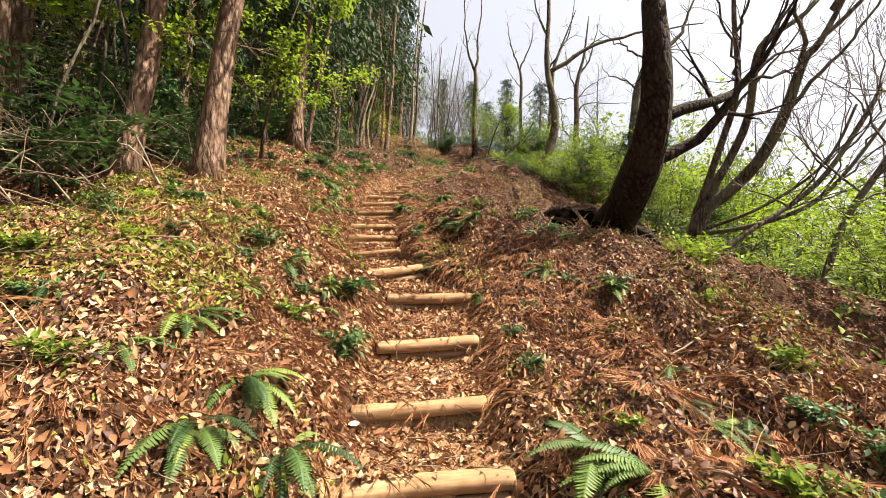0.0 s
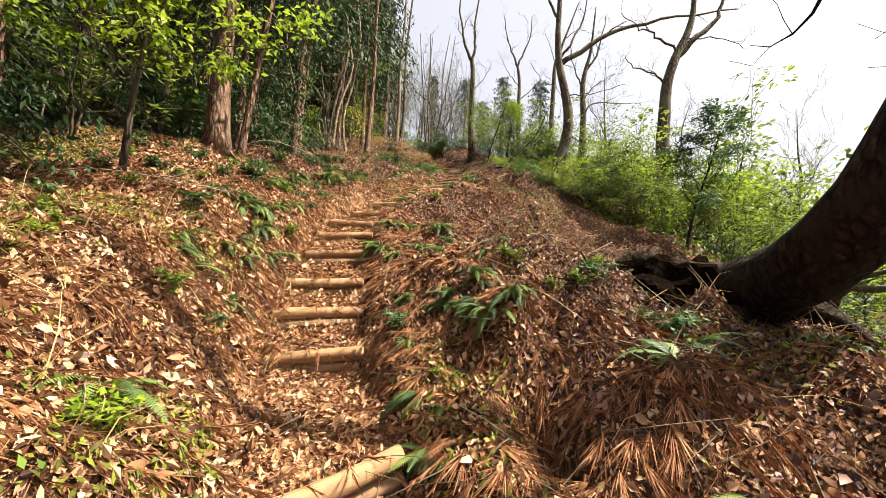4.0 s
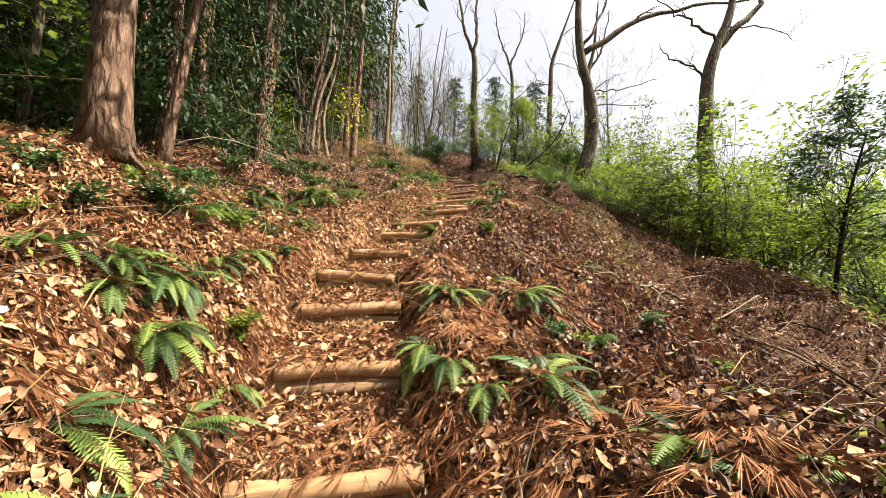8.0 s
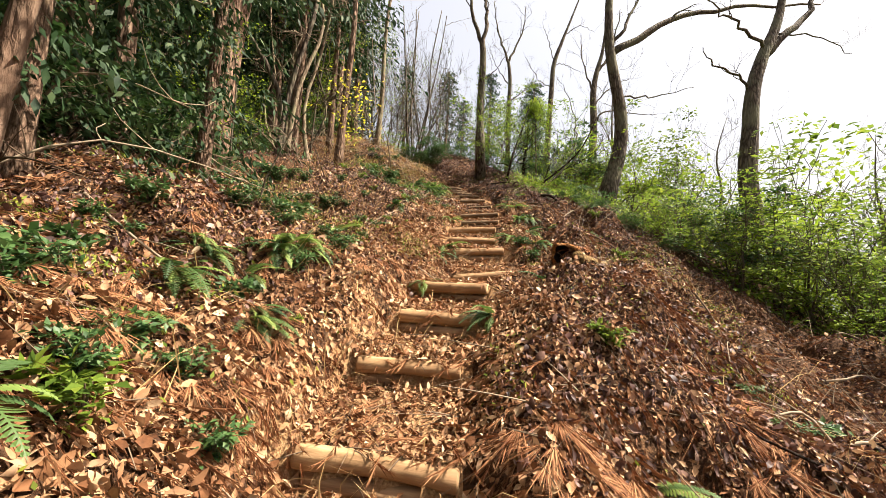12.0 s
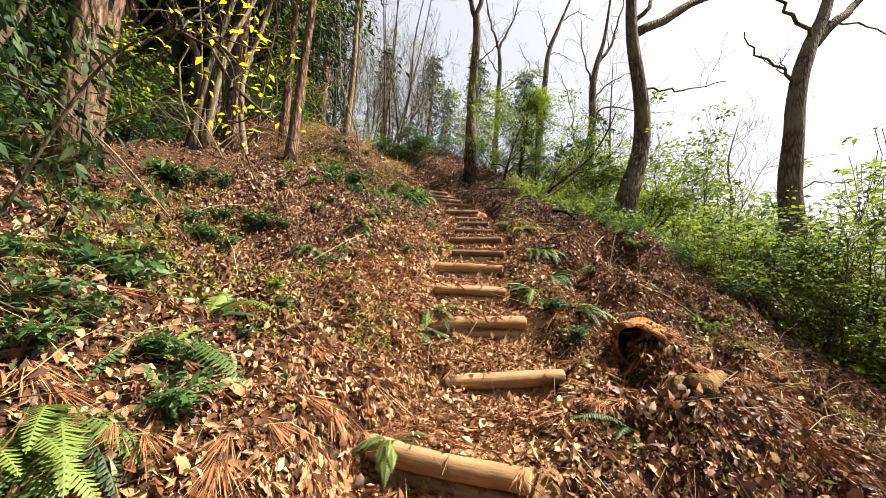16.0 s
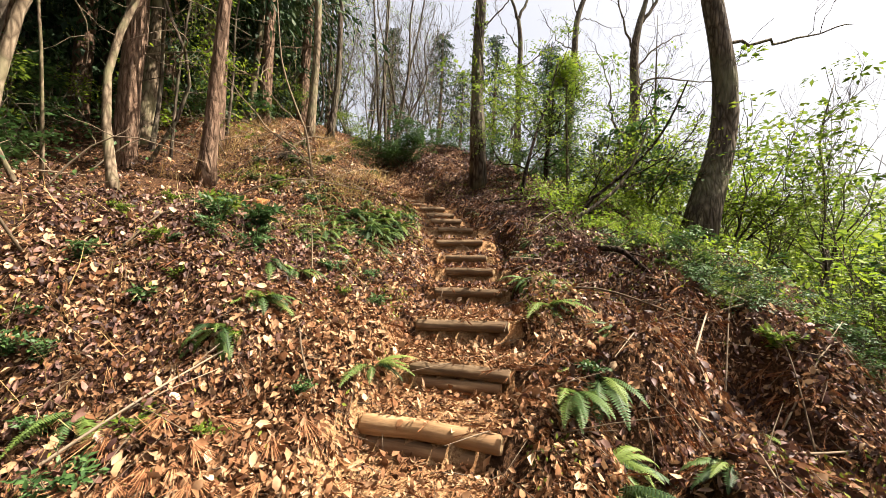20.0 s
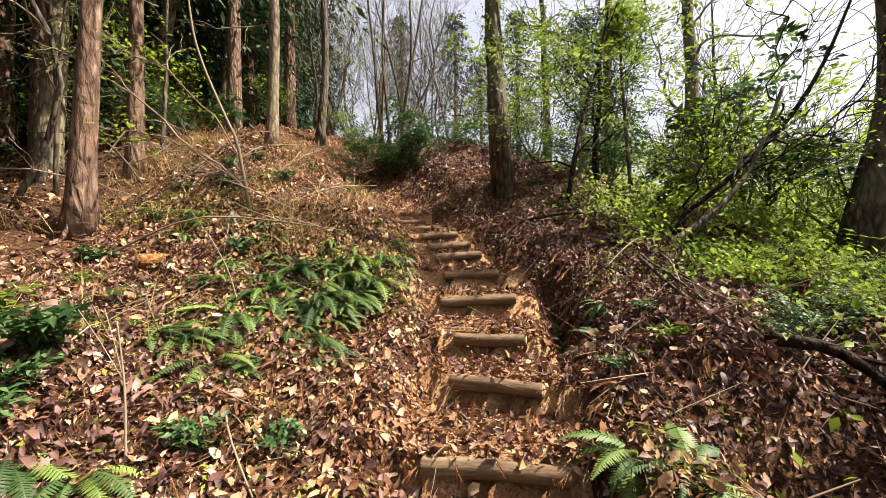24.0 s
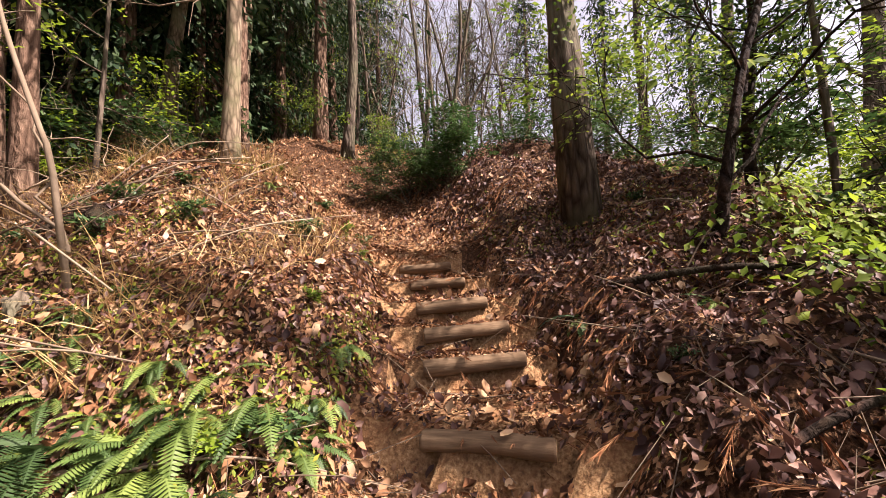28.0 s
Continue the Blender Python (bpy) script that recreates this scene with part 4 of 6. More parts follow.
# ---- small evergreen plants and seedlings of the forest floor ----
def plant_set(seed, n_stems, height, leaf, mat):
    rng = random.Random(seed)
    stems, tips = Geo(), []
    for k in range(n_stems):
        a = rng.uniform(0, 6.28)
        pts = curve([(0, 0, -0.03), (0.04 * math.cos(a), 0.04 * math.sin(a), height * 0.5), (0.13 * math.cos(a), 0.13 * math.sin(a), height * rng.uniform(0.8, 1.1))], 5)
        stems.tube(pts, [0.005, 0.0045, 0.004, 0.003, 0.002], 5)
        for p in pts[1:]:
            tips.append((p, Vector((math.cos(a), math.sin(a), 0.3))))
    return stems.mesh("stem", M["twig"]), leaves_at("foliage", tips, 10, leaf, leaf * 0.5, M[mat], rng, reach=height * 0.22, hang=0.0)


PLANTS = [plant_set(61, 6, 0.16, 0.075, "evergreen"), plant_set(62, 7, 0.20, 0.065, "evergreen"), plant_set(63, 5, 0.15, 0.06, "olive"), plant_set(64, 5, 0.17, 0.06, "spring")]
PLANT_LABEL = ["dark glossy evergreen seedling clump on the forest floor", "leafy dark green ground shrub among dry leaves", "olive-green low plant with small leaves", "bright yellow-green seedling with fresh spring leaves"]
PLANT_COUNT = [0]


def floor_plant(x, y, scale, kind=None):
    PLANT_COUNT[0] += 1
    rng = random.Random(900 + PLANT_COUNT[0])
    scale = scale * float(size_at(y))
    k = rng.choice((0, 1, 1, 2)) if kind is None else kind
    t = thing("floor_plant", x, y, gz(x, y), PLANT_LABEL[k], "plant", "small plants of the forest floor")
    t.rotation_euler.z, t.scale = rng.uniform(0, 6.28), (scale * rng.uniform(0.85, 1.2),) * 3
    part("stem", PLANTS[k][0], t)
    part("foliage", PLANTS[k][1], t)


for x, y, s in ((-2.74, 2.60, 1.0), (-1.62, 3.63, 0.9), (-3.92, 4.03, 1.0), (-4.32, 6.17, 1.1), (-3.95, 6.46, 0.9), (-3.36, 7.67, 0.8), (-3.93, 7.85, 1.0), (-3.29, 8.24, 1.0),):
    floor_plant(x, y, s)
for x, y, s in ((-2.62, 8.43, 1.0), (-3.08, 8.77, 0.8), (-2.44, 9.13, 1.2), (-2.56, 9.54, 0.9), (-3.11, 9.56, 1.0), (-3.12, 10.01, 0.8), (-3.31, 10.42, 0.7), (-3.15, 10.70, 0.8),):
    floor_plant(x, y, s)
for x, y, s in ((-2.44, 12.07, 1.3), (-1.85, 12.68, 0.9), (-3.26, 13.08, 1.2), (-2.55, 13.79, 0.7), (-2.44, 14.05, 0.7), (-2.87, 14.07, 1.0), (-1.44, 14.16, 0.9), (-2.44, 14.54, 1.0),):
    floor_plant(x, y, s)
for x, y, s in ((-3.37, 14.62, 1.5), (-2.01, 15.23, 0.8), (-1.43, 15.58, 1.2), (-1.78, 15.82, 1.6), (-0.79, 15.87, 0.8), (-1.51, 15.97, 1.4), (-1.81, 16.08, 1.8), (-1.33, 17.55, 1.0),):
    floor_plant(x, y, s)
for x, y, s in ((-0.04, 17.63, 1.0), (-1.75, 17.74, 1.0), (-0.24, 18.29, 0.8), (-0.82, 19.60, 0.7), (-0.51, 19.74, 0.7),):
    floor_plant(x, y, s)
for x, y, s in ((-3.29, 14.58, 1.7), (-3.14, 14.74, 1.7), (-2.9, 14.81, 1.5), (-1.73, 15.52, 1.5), (-1.45, 15.8, 1.4), (-2.8, 14.2, 1.4), (-2.65, 14.16, 1.2), (-2.98, 14.28, 1.3), (-2.5, 13.92, 1.1), (-2.52, 14.49, 1), (-2.34, 14.57, 1), (-2.76, 11.72, 1.5), (-2.5, 11.48, 1.4), (-2.37, 11.6, 1.3), (-2.93, 12.34, 1.2), (-2.83, 14.48, 1.4), (-2.52, 14.58, 1.3), (-2.73, 11.21, 1.3), (-1.77, 12.58, 0.9), (-2.98, 9.74, 1.2)):
    floor_plant(x, y, s * 0.66, 1)
for x, y, s in ((-2.98, 9.48, 1.3), (-3.28, 10.78, 1.2), (-2.57, 9.28, 1.2), (-2.36, 9.65, 1), (-3.42, 14.1, 1.2), (-2.4, 11.32, 1.1), (-2.82, 8.01, 1.1), (-2.27, 8.23, 0.9), (-2.6, 8.42, 1), (-2.53, 9.22, 1)):
    floor_plant(x, y, s * 0.66, 1)
rq = random.Random(93)
for k in range(170):
    y = rq.uniform(1.6, 20.0)
    floor_plant(float(np.interp(y, LINE_Y, LINE_X)) + rq.choice((-1, -1, 1)) * rq.uniform(0.6, 3.0), y, rq.uniform(0.4, 0.95), rq.choice((0, 1, 1, 1, 2, 2, 2)))
for x, y in ((-2.3, 3.0), (-2.9, 3.9), (-1.3, 4.5), (-2.5, 5.4), (-0.2, 17.5), (-2.2, 18.2), (0.2, 8.4)):
    floor_plant(x, y, 0.7, 3)
for x, y in ((3.6, 5.6), (3.9, 5.2), (3.4, 6.0), (4.2, 5.8), (3.2, 5.2), (3.7, 4.7), (4.4, 5.1), (3.0, 4.6)):
    floor_plant(x, y, 1.3, rq.choice((2, 3)))


# ---- fallen sticks ----
def stick(name, pts, r, label, mat="twig", category="stick"):
    """A stick along points (x, y, height over the ground)."""
    rng = random.Random(int(pts[0][0] * 100) + int(pts[0][1] * 77))
    line = curve([(p[0], p[1], gz(p[0], p[1]) + p[2]) for p in pts], 12)
    base = line[0].copy()
    g = Geo()
    radii = [r * (1 - 0.55 * i / 11) for i in range(12)]
    g.tube([q - base for q in line], radii, 7, 0.15, rng)
    for k in range(2):
        i = rng.randint(4, 9)
        d = (line[i] - line[i - 1]).normalized() + Vector((rng.gauss(0, 0.5), rng.gauss(0, 0.5), 0.2))
        g.tube([line[i] - base, line[i] - base + d * 0.12, line[i] - base + d * 0.24 + Vector((0, 0, -0.02))], [radii[i] * 0.55, radii[i] * 0.4, 0.002], 5)
    ob = new(name, g.mesh(name, M[mat]))
    ob.location = base
    return tagged(ob, label, category)


stick("fallen_stick", [(1.41, 3.29, 0.04), (1.95, 3.5, 0.10), (2.52, 3.61, 0.05)], 0.014, "pale bare stick lying on dry leaves")
stick("fallen_branch", [(-3.52, 10.65, 0.05), (-2.95, 10.3, 0.10), (-2.37, 10.11, 0.03)], 0.012, "long thin dry branch on the bank")
stick("fallen_branch", [(-4.5, 14.6, 0.5), (-3.9, 14.4, 0.3), (-3.2, 14.2, 0.02)], 0.016, "long dry branch leaning on the leafy slope")
stick("fallen_pole", [(2.07, 17.7, 0.06), (1.9, 17.1, 0.07), (1.8, 16.6, 0.06), (1.68, 15.9, 0.05)], 0.017, "long weathered pole lying along the crest of the bank", mat="bark", category="pole")
stick("fallen_pole", [(2.03, 17.72, 0.09), (1.93, 17.1, 0.09), (1.84, 16.6, 0.08), (1.76, 15.8, 0.05)], 0.012, "thin grey pole lying on the bank", mat="bark", category="pole")
stick("fallen_branch", [(-2.72, 18.93, 0.05), (-2.3, 18.75, 0.07), (-1.8, 18.57, 0.05)], 0.016, "pale crooked branch on dry leaves")
stick("fallen_branch", [(1.3, 18.5, 0.05), (1.9, 18.35, 0.12), (2.6, 18.2, 0.08)], 0.022, "dark fallen branch beside the path", mat="bark_dark")
stick("fallen_branch", [(1.35, 17.5, 0.04), (1.9, 17.6, 0.10), (2.5, 17.5, 0.1)], 0.016, "dark fallen branch on the shaded bank", mat="bark_dark")
stick("dry_stem", [(-0.95, 15.7, 0.0), (-0.97, 15.72, 0.3), (-1.0, 15.72, 0.55)], 0.006, "upright dry stem standing in the ferns", category="stem")
stick("dry_stem", [(-1.05, 16.9, 0.0), (-1.1, 16.85, 0.25), (-1.2, 16.8, 0.5)], 0.006, "upright dry stem standing in the ferns", category="stem")
stick("root", [(1.3, 9.2, 0.05), (1.6, 9.5, 0.14), (1.75, 9.1, 0.12), (1.7, 8.6, 0.03)], 0.018, "bare crooked root arching over the bank", mat="bark", category="root")
stick("fallen_branch", [(1.9, 9.6, 0.05), (2.4, 9.8, 0.15), (3.0, 9.9, 0.35)], 0.014, "grey fallen branch on the bank")
stick("fallen_branch", [(0.7, 15.6, 0.03), (1.3, 15.1, 0.08), (1.9, 14.7, 0.06)], 0.014, "dry branch lying down the bank")
stick("fallen_branch", [(1.0, 13.3, 0.03), (1.5, 13.0, 0.10), (2.1, 12.5, 0.05)], 0.013, "dry branch lying down the bank")
stick("root", [(1.85, 15.95, 0.04), (2.0, 15.75, 0.14), (2.2, 15.6, 0.08), (2.5, 15.6, 0.02)], 0.035, "gnarled dark root standing out of the bank", mat="bark_dark", category="root")
stick("rotten_log", [(0.42, 11.42, 0.05), (0.6, 11.55, 0.10), (0.95, 11.8, 0.06)], 0.08, "mossy broken rotten log lying below the hollow one", mat="moss_wood", category="log")
rs = random.Random(77)
for k in range(46):
    y = rs.uniform(1.5, 20.5)
    u = rs.choice((-1, 1)) * rs.uniform(0.9, 3.0)
    x = float(np.interp(y, LINE_Y, LINE_X)) + u
    a, L = rs.uniform(0, 6.28), rs.uniform(0.35, 1.0)
    stick("fallen_branch", [(x, y, 0.02), (x + L / 2 * math.cos(a), y + L / 2 * math.sin(a), 0.07), (x + L * math.cos(a + 0.2), y + L * math.sin(a + 0.2), 0.02)], rs.uniform(0.005, 0.011), "thin dry branch fallen on the leaves")


for k in range(26):
    x, y = rs.uniform(1.5, 3.0), rs.uniform(13.6, 17.2)
    a, L = rs.uniform(-0.6, 1.2), rs.uniform(0.5, 1.1)
    stick("fallen_branch", [(x, y, 0.03), (x + L / 2 * math.cos(a), y + L / 2 * math.sin(a), rs.uniform(0.05, 0.13)), (x + L * math.cos(a), y + L * math.sin(a), rs.uniform(0.02, 0.12))], rs.uniform(0.004, 0.009), "dry brushwood branch heaped on the bank")


for k in range(14):
    x, y = rs.uniform(-2.7, -1.1), rs.uniform(18.2, 19.5)
    a, L = rs.uniform(-1.0, 0.6), rs.uniform(0.6, 1.3)
    stick("dead_branch", [(x, y, 0.0), (x + 0.4 * L * math.cos(a), y + 0.4 * L * math.sin(a), rs.uniform(0.1, 0.35)), (x + L * math.cos(a + 0.3), y + L * math.sin(a + 0.3), rs.uniform(0.05, 0.5))], rs.uniform(0.005, 0.01), "pale dead branch arching over the bank", category="branch")
for k in range(36):
    y = rs.uniform(6.8, 12.4)
    x = float(np.interp(y, LINE_Y, LINE_X)) + rs.uniform(2.3, 5.6)
    a, L = rs.uniform(0, 6.28), rs.uniform(0.4, 1.1)
    stick("root" if k % 2 else "fallen_branch", [(x, y, 0.0), (x + 0.3 * L * math.cos(a), y + 0.3 * L * math.sin(a), rs.uniform(0.08, 0.2)), (x + 0.7 * L * math.cos(a + 0.4), y + 0.7 * L * math.sin(a + 0.4), rs.uniform(0.04, 0.14)), (x + L * math.cos(a), y + L * math.sin(a), 0.0)], rs.uniform(0.007, 0.018), "dark crooked root arching out of the bank" if k % 2 else "thin grey branch fallen on the bank", mat="bark_dark" if k % 2 else "twig", category="root" if k % 2 else "stick")


# ---- cut logs and the hollow log ----
def cut_log(x, y, length, r, turn, label):
    v, f, idx = log_mesh(length, r, int(x * 50) + 9)
    t = thing("cut_log", x, y, gz(x, y) + r * 0.7, label, "log")
    t.rotation_euler = (0, 0, turn)
    part("trunk_piece", mesh_of("trunk_piece", v, f, [M["hollow"], M["cut"]], idx), t)


cut_log(-1.86, 17.4, 0.34, 0.055, 0.9, "short cut log with pale ends on the bank")


def hollow_log(x, y):
    """A rotten hollow log end lying in the bank, open towards the path."""
    rng = random.Random(5)
    n, sides = 9, 22
    v, f = [], []
    for shell in (1, 0):
        for i in range(n):
            p = i / (n - 1)
            for k in range(sides):
                a = 2 * math.pi * k / sides
                r = (0.185 if shell else 0.145) * (1 + 0.10 * math.sin(3 * a + 1) + 0.05 * rng.uniform(-1, 1)) * (1 - 0.1 * p)
                ragged = 0.04 * math.sin(5 * a) if i == 0 else 0
                v.append((r * math.cos(a) * 1.12, p * 0.42 + ragged, r * math.sin(a)))
    m = n * sides
    out, inn = [], []
    for i in range(n - 1):
        for k in range(sides):
            a, b = i * sides + k, i * sides + (k + 1) % sides
            out.append((a, b, b + sides, a + sides))
            inn.append((m + a, m + a + sides, m + b + sides, m + b))
    rim = [(k, m + k, m + (k + 1) % sides, (k + 1) % sides) for k in range(sides)]
    back_cap = [tuple(m + (n - 1) * sides + k for k in range(sides))]
    t = thing("hollow_log", x, y, gz(x, y) + 0.11, "rotten orange-brown hollow log with a dark opening", "hollow log")
    t.rotation_euler, t.scale = (0.06, 0.05, -0.78), (0.88, 1.15, 0.86)
    part("shell", mesh_of("shell", v, out + rim, [M["hollow"]]), t)
    part("hollow", mesh_of("hollow", v, inn + back_cap, [M["inside"]]), t, "black inside wall")


hollow_log(0.64, 12.16)


def stump(x, y, r, h, label, mat="hollow"):
    g = Geo()
    rng = random.Random(int(x * 31 + y * 17))
    g.tube([(0, 0, -0.15), (0, 0, 0.05), (0.01, 0, h * 0.6), (0.03, 0.01, h)], [r * 1.7, r * 1.3, r, r * 0.9], 13, 0.22, rng)
    t = thing("stump", x, y, gz(x, y), label, "stump")
    part("stump_wood", g.mesh("stump_wood", M[mat]), t)
    for k in range(5):
        a = k * 1.25 + 0.3
        g = Geo()
        g.tube(curve([(r * 0.8 * math.cos(a), r * 0.8 * math.sin(a), 0.05), (r * 2 * math.cos(a), r * 2 * math.sin(a), 0.01), (r * 3.2 * math.cos(a + 0.2), r * 3.2 * math.sin(a + 0.2), -0.08)], 6), [r * 0.4, r * 0.35, r * 0.3, r * 0.25, r * 0.2, r * 0.1], 6)
        part("root", g.mesh("root", M["bark" if mat == "hollow" else mat]), t)


stump(0.50, 11.62, 0.085, 0.16, "broken mossy rotten stump beside the steps", "moss_wood")
stump(-1.9, 18.6, 0.10, 0.10, "low dark decayed stump on the bank", "bark_dark")
stump(-1.55, 17.9, 0.05, 0.07, "small cut stump among leaves", "bark")


# ---- trees ----
def trunk_tube(g, line, r, tip, sides, rng, flare=1.6):
    n = len(line)
    radii = []
    for i in range(n):
        p = i / (n - 1)
        radii.append((r + (tip - r) * p ** 1.5) * (1 + (flare - 1) * math.exp(-p * n * 0.8)))
    g.tube(line, radii, sides, 0.10, rng)
    return radii


def bare_tree(name, x, y, shape, r, tip, label, seed, mat="bark", limbs=7, limb_len=2.4, first=0.4, forks=(), level=2, leaves=None, leaf=0.05, per=2, kids=4, lift=0.12, leaf_from=0.0):
    """A tree whose trunk follows shape (x, y, z from its foot); forks: (share of height, (way), length)."""
    rng = random.Random(seed)
    z = gz(x, y) - 0.08
    t = thing(name, x, y, z, label, "tree")
    line = curve(shape, 18)
    g = Geo()
    radii = trunk_tube(g, line, r, tip, 14, rng)
    part("trunk", g.mesh("trunk", M[mat]), t)
    tips = []
    plan = [(p, Vector(w), L) for p, w, L in forks]
    for k in range(limbs):
        p = first + (1 - first) * (k + rng.random()) / limbs
        a = k * 2.4 + rng.uniform(-0.5, 0.5)
        plan.append((p, Vector((math.cos(a), math.sin(a), rng.uniform(0.35, 0.9))), limb_len * (1.25 - 0.6 * p)))
    for p, w, L in plan:
        i = min(int(p * 17), 17)
        g = Geo()
        grow(g, line[i], w, L, max(radii[i] * 0.42, 0.010), level, rng, tips, kids=kids, lift=lift)
        part("limb", g.mesh("limb", M[mat]), t)
    if leaves:
        tips = [q for q in tips if rng.random() > leaf_from]
        part("crown", sprays_at("crown", tips, max(len(tips) // 5, 12), per * 5, leaf, M[leaves], rng, 0.17), t)
    return t


# the great crooked tree by the lowest steps, with its sprawling neighbours
t = bare_tree("crooked_tree", 2.85, 6.75, [(-0.12, 0.3, -0.12), (-0.10, 0.02, 0.14), (-0.12, -0.45, 0.30), (-0.19, -0.85, 0.42), (-0.21, -1.36, 0.80), (-0.20, -1.64, 1.22), (-0.26, -1.88, 1.65), (-0.32, -1.98, 2.2), (-0.30, -1.9, 3.3), (0.1, -1.7, 6.0), (0.4, -1.4, 10.0)], 0.31, 0.05, "massive dark tree trunk bending out of the slope", 201, "bark_dark", limbs=0, forks=((0.47, (0.9, 0.5, 0.6), 3.0), (0.58, (1, 0.3, 0.6), 3.2), (0.72, (0.5, 0.8, 0.8), 3.0), (0.8, (0.9, -0.4, 0.8), 2.6)), level=2)
for k, pts in enumerate(([(0.0, 0.0, 0.3), (-0.5, 0.2, 0.42), (-0.95, 0.4, 0.50), (-1.25, 0.55, 0.15)], [(0.05, 0.1, 0.28), (0.15, 0.7, 0.45), (0.1, 1.3, 0.5), (-0.1, 1.9, 0.3)], [(0.1, 0.2, 0.1), (0.45, 0.7, 0.4), (0.6, 1.3, 0.45), (0.5, 1.8, 0.1)], [(0.0, 0.0, 0.1), (0.25, -0.5, 0.05), (0.3, -0.9, -0.15)], [(0.1, 0.1, 0.1), (0.7, 0.1, 0.0), (1.2, 0.0, -0.2)], [(-0.1, -0.15, 0.1), (-0.4, -0.4, 0.04), (-0.7, -0.7, -0.12)], [(0.0, 0.1, 0.1), (0.1, 0.5, 0.05), (0.0, 0.9, -0.1)])):
    g = Geo()
    g.tube(curve([(p[0], p[1], p[2] - (0.14 if 0 < k < 3 else 0)) for p in pts], 9), [0.19, 0.17, 0.14, 0.12, 0.10, 0.08, 0.06, 0.04, 0.02], 10, 0.5, random.Random(k))
    part("root", g.mesh("root", M["bark_dark"]), t, "gnarled dark surface root")


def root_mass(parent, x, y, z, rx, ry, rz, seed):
    """A lump of root plate under the trunk, hanging over a hollow; the hollow's shade is coloured in as black."""
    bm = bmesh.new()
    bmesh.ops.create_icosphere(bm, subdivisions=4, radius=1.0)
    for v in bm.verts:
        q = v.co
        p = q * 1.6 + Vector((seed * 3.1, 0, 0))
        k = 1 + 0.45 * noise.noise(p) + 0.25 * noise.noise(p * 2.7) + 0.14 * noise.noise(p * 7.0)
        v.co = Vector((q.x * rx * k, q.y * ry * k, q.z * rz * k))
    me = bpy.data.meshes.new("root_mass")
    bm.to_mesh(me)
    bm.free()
    me.materials.append(M["root_shade"])
    o = part("root_mass", me, parent, "root lump coloured black for the shaded hollow under the trunk")
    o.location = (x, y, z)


# black lumps fill the hollow to give it its deep shade
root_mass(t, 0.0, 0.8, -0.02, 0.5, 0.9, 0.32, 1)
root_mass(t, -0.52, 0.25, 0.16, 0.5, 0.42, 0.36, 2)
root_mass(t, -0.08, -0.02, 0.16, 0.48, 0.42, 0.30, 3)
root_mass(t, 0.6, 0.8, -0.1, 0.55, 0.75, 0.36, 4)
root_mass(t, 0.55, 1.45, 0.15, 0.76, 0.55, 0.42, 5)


def sprawling(points, r, seed, label, limbs=6):
    """A stem through points in the world; the first is its foot."""
    x, y = points[0]
    z = gz(x, y) - 0.08
    return bare_tree("sprawling_tree", x, y, [(0, 0, 0)] + [(p[0] - x, p[1] - y, p[2] - z) for p in points[1:]], r, 0.03, label, seed, "bark", limbs=limbs + 2, limb_len=1.9, first=0.4, level=2, kids=4)


sprawling([(3.6, 5.7), (4.2, 5.6, 2.1), (5.2, 5.5, 2.9), (6.0, 5.4, 4.2)], 0.035, 215, "thin leaning sapling with bare twigs", 6)
sprawling([(4.6, 5.0), (5.0, 5.0, 2.2), (5.6, 4.9, 3.2), (6.4, 4.8, 4.6)], 0.04, 216, "thin leaning sapling with bare twigs", 6)
bare_tree("evergreen_tree", 4.75, 10.6, [(0, 0, -0.1), (0.2, 0, 0.9), (0.55, 0.1, 1.7), (0.75, 0, 2.5)], 0.03, 0.01, "small evergreen tree with dark leaf sprays", 217, "bark_dark", limbs=13, limb_len=1.0, first=0.3, level=2, leaves="evergreen", leaf=0.07, per=8, kids=3)

def limbed_tree(name, trunk, r, tip, label, seed, limbs, mat="bark", twigs=5, twig_len=0.9, twig_level=1, leaves=None, leaf=0.05, per=2):
    """A tree through known points of the world: trunk from its foot up, then each limb with its own bends and twigs."""
    rng = random.Random(seed)
    foot = Vector(trunk[0])
    foot.z = min(foot.z, gz(foot.x, foot.y)) - 0.1
    t = thing(name, foot.x, foot.y, foot.z, label, "tree")
    line = [Vector((0, 0, 0))] + curve([Vector(p) - foot for p in trunk[1:]], 20)
    g = Geo()
    radii = trunk_tube(g, curve(line, 24), r, tip, 14, rng, 1.5)
    part("trunk", g.mesh("trunk", M[mat]), t)
    tips = []
    for pts, r0 in limbs:
        way = curve([Vector(p) - foot for p in pts], 14)
        for i in range(1, 13):
            way[i] += Vector((rng.gauss(0, 0.018), rng.gauss(0, 0.05), rng.gauss(0, 0.022)))
        g = Geo()
        rr = [max(r0 * (1 - 0.78 * i / 13), 0.006) for i in range(14)]
        g.tube(way, rr, 8, 0.12, rng)
        limb = part("limb", g.mesh("limb", M[mat]), t)
        for k in range(twigs):
            g = Geo()
            i = rng.randint(4, 13)
            d = (way[i] - way[i - 1]).normalized() + Vector((rng.gauss(0, 0.5), rng.gauss(0, 0.5), rng.gauss(0.25, 0.4)))
            grow(g, way[i], d, twig_len * rng.uniform(0.6, 1.3), max(rr[i] * 0.45, 0.006), twig_level, rng, tips, wander=0.3, lift=0.06, kids=3)
            part("twig", g.mesh("twig", M[mat]), limb)
    if leaves:
        part("crown", leaves_at("crown", tips, per, leaf, leaf * 0.5, M[leaves], rng, reach=0.10), t)
    return t


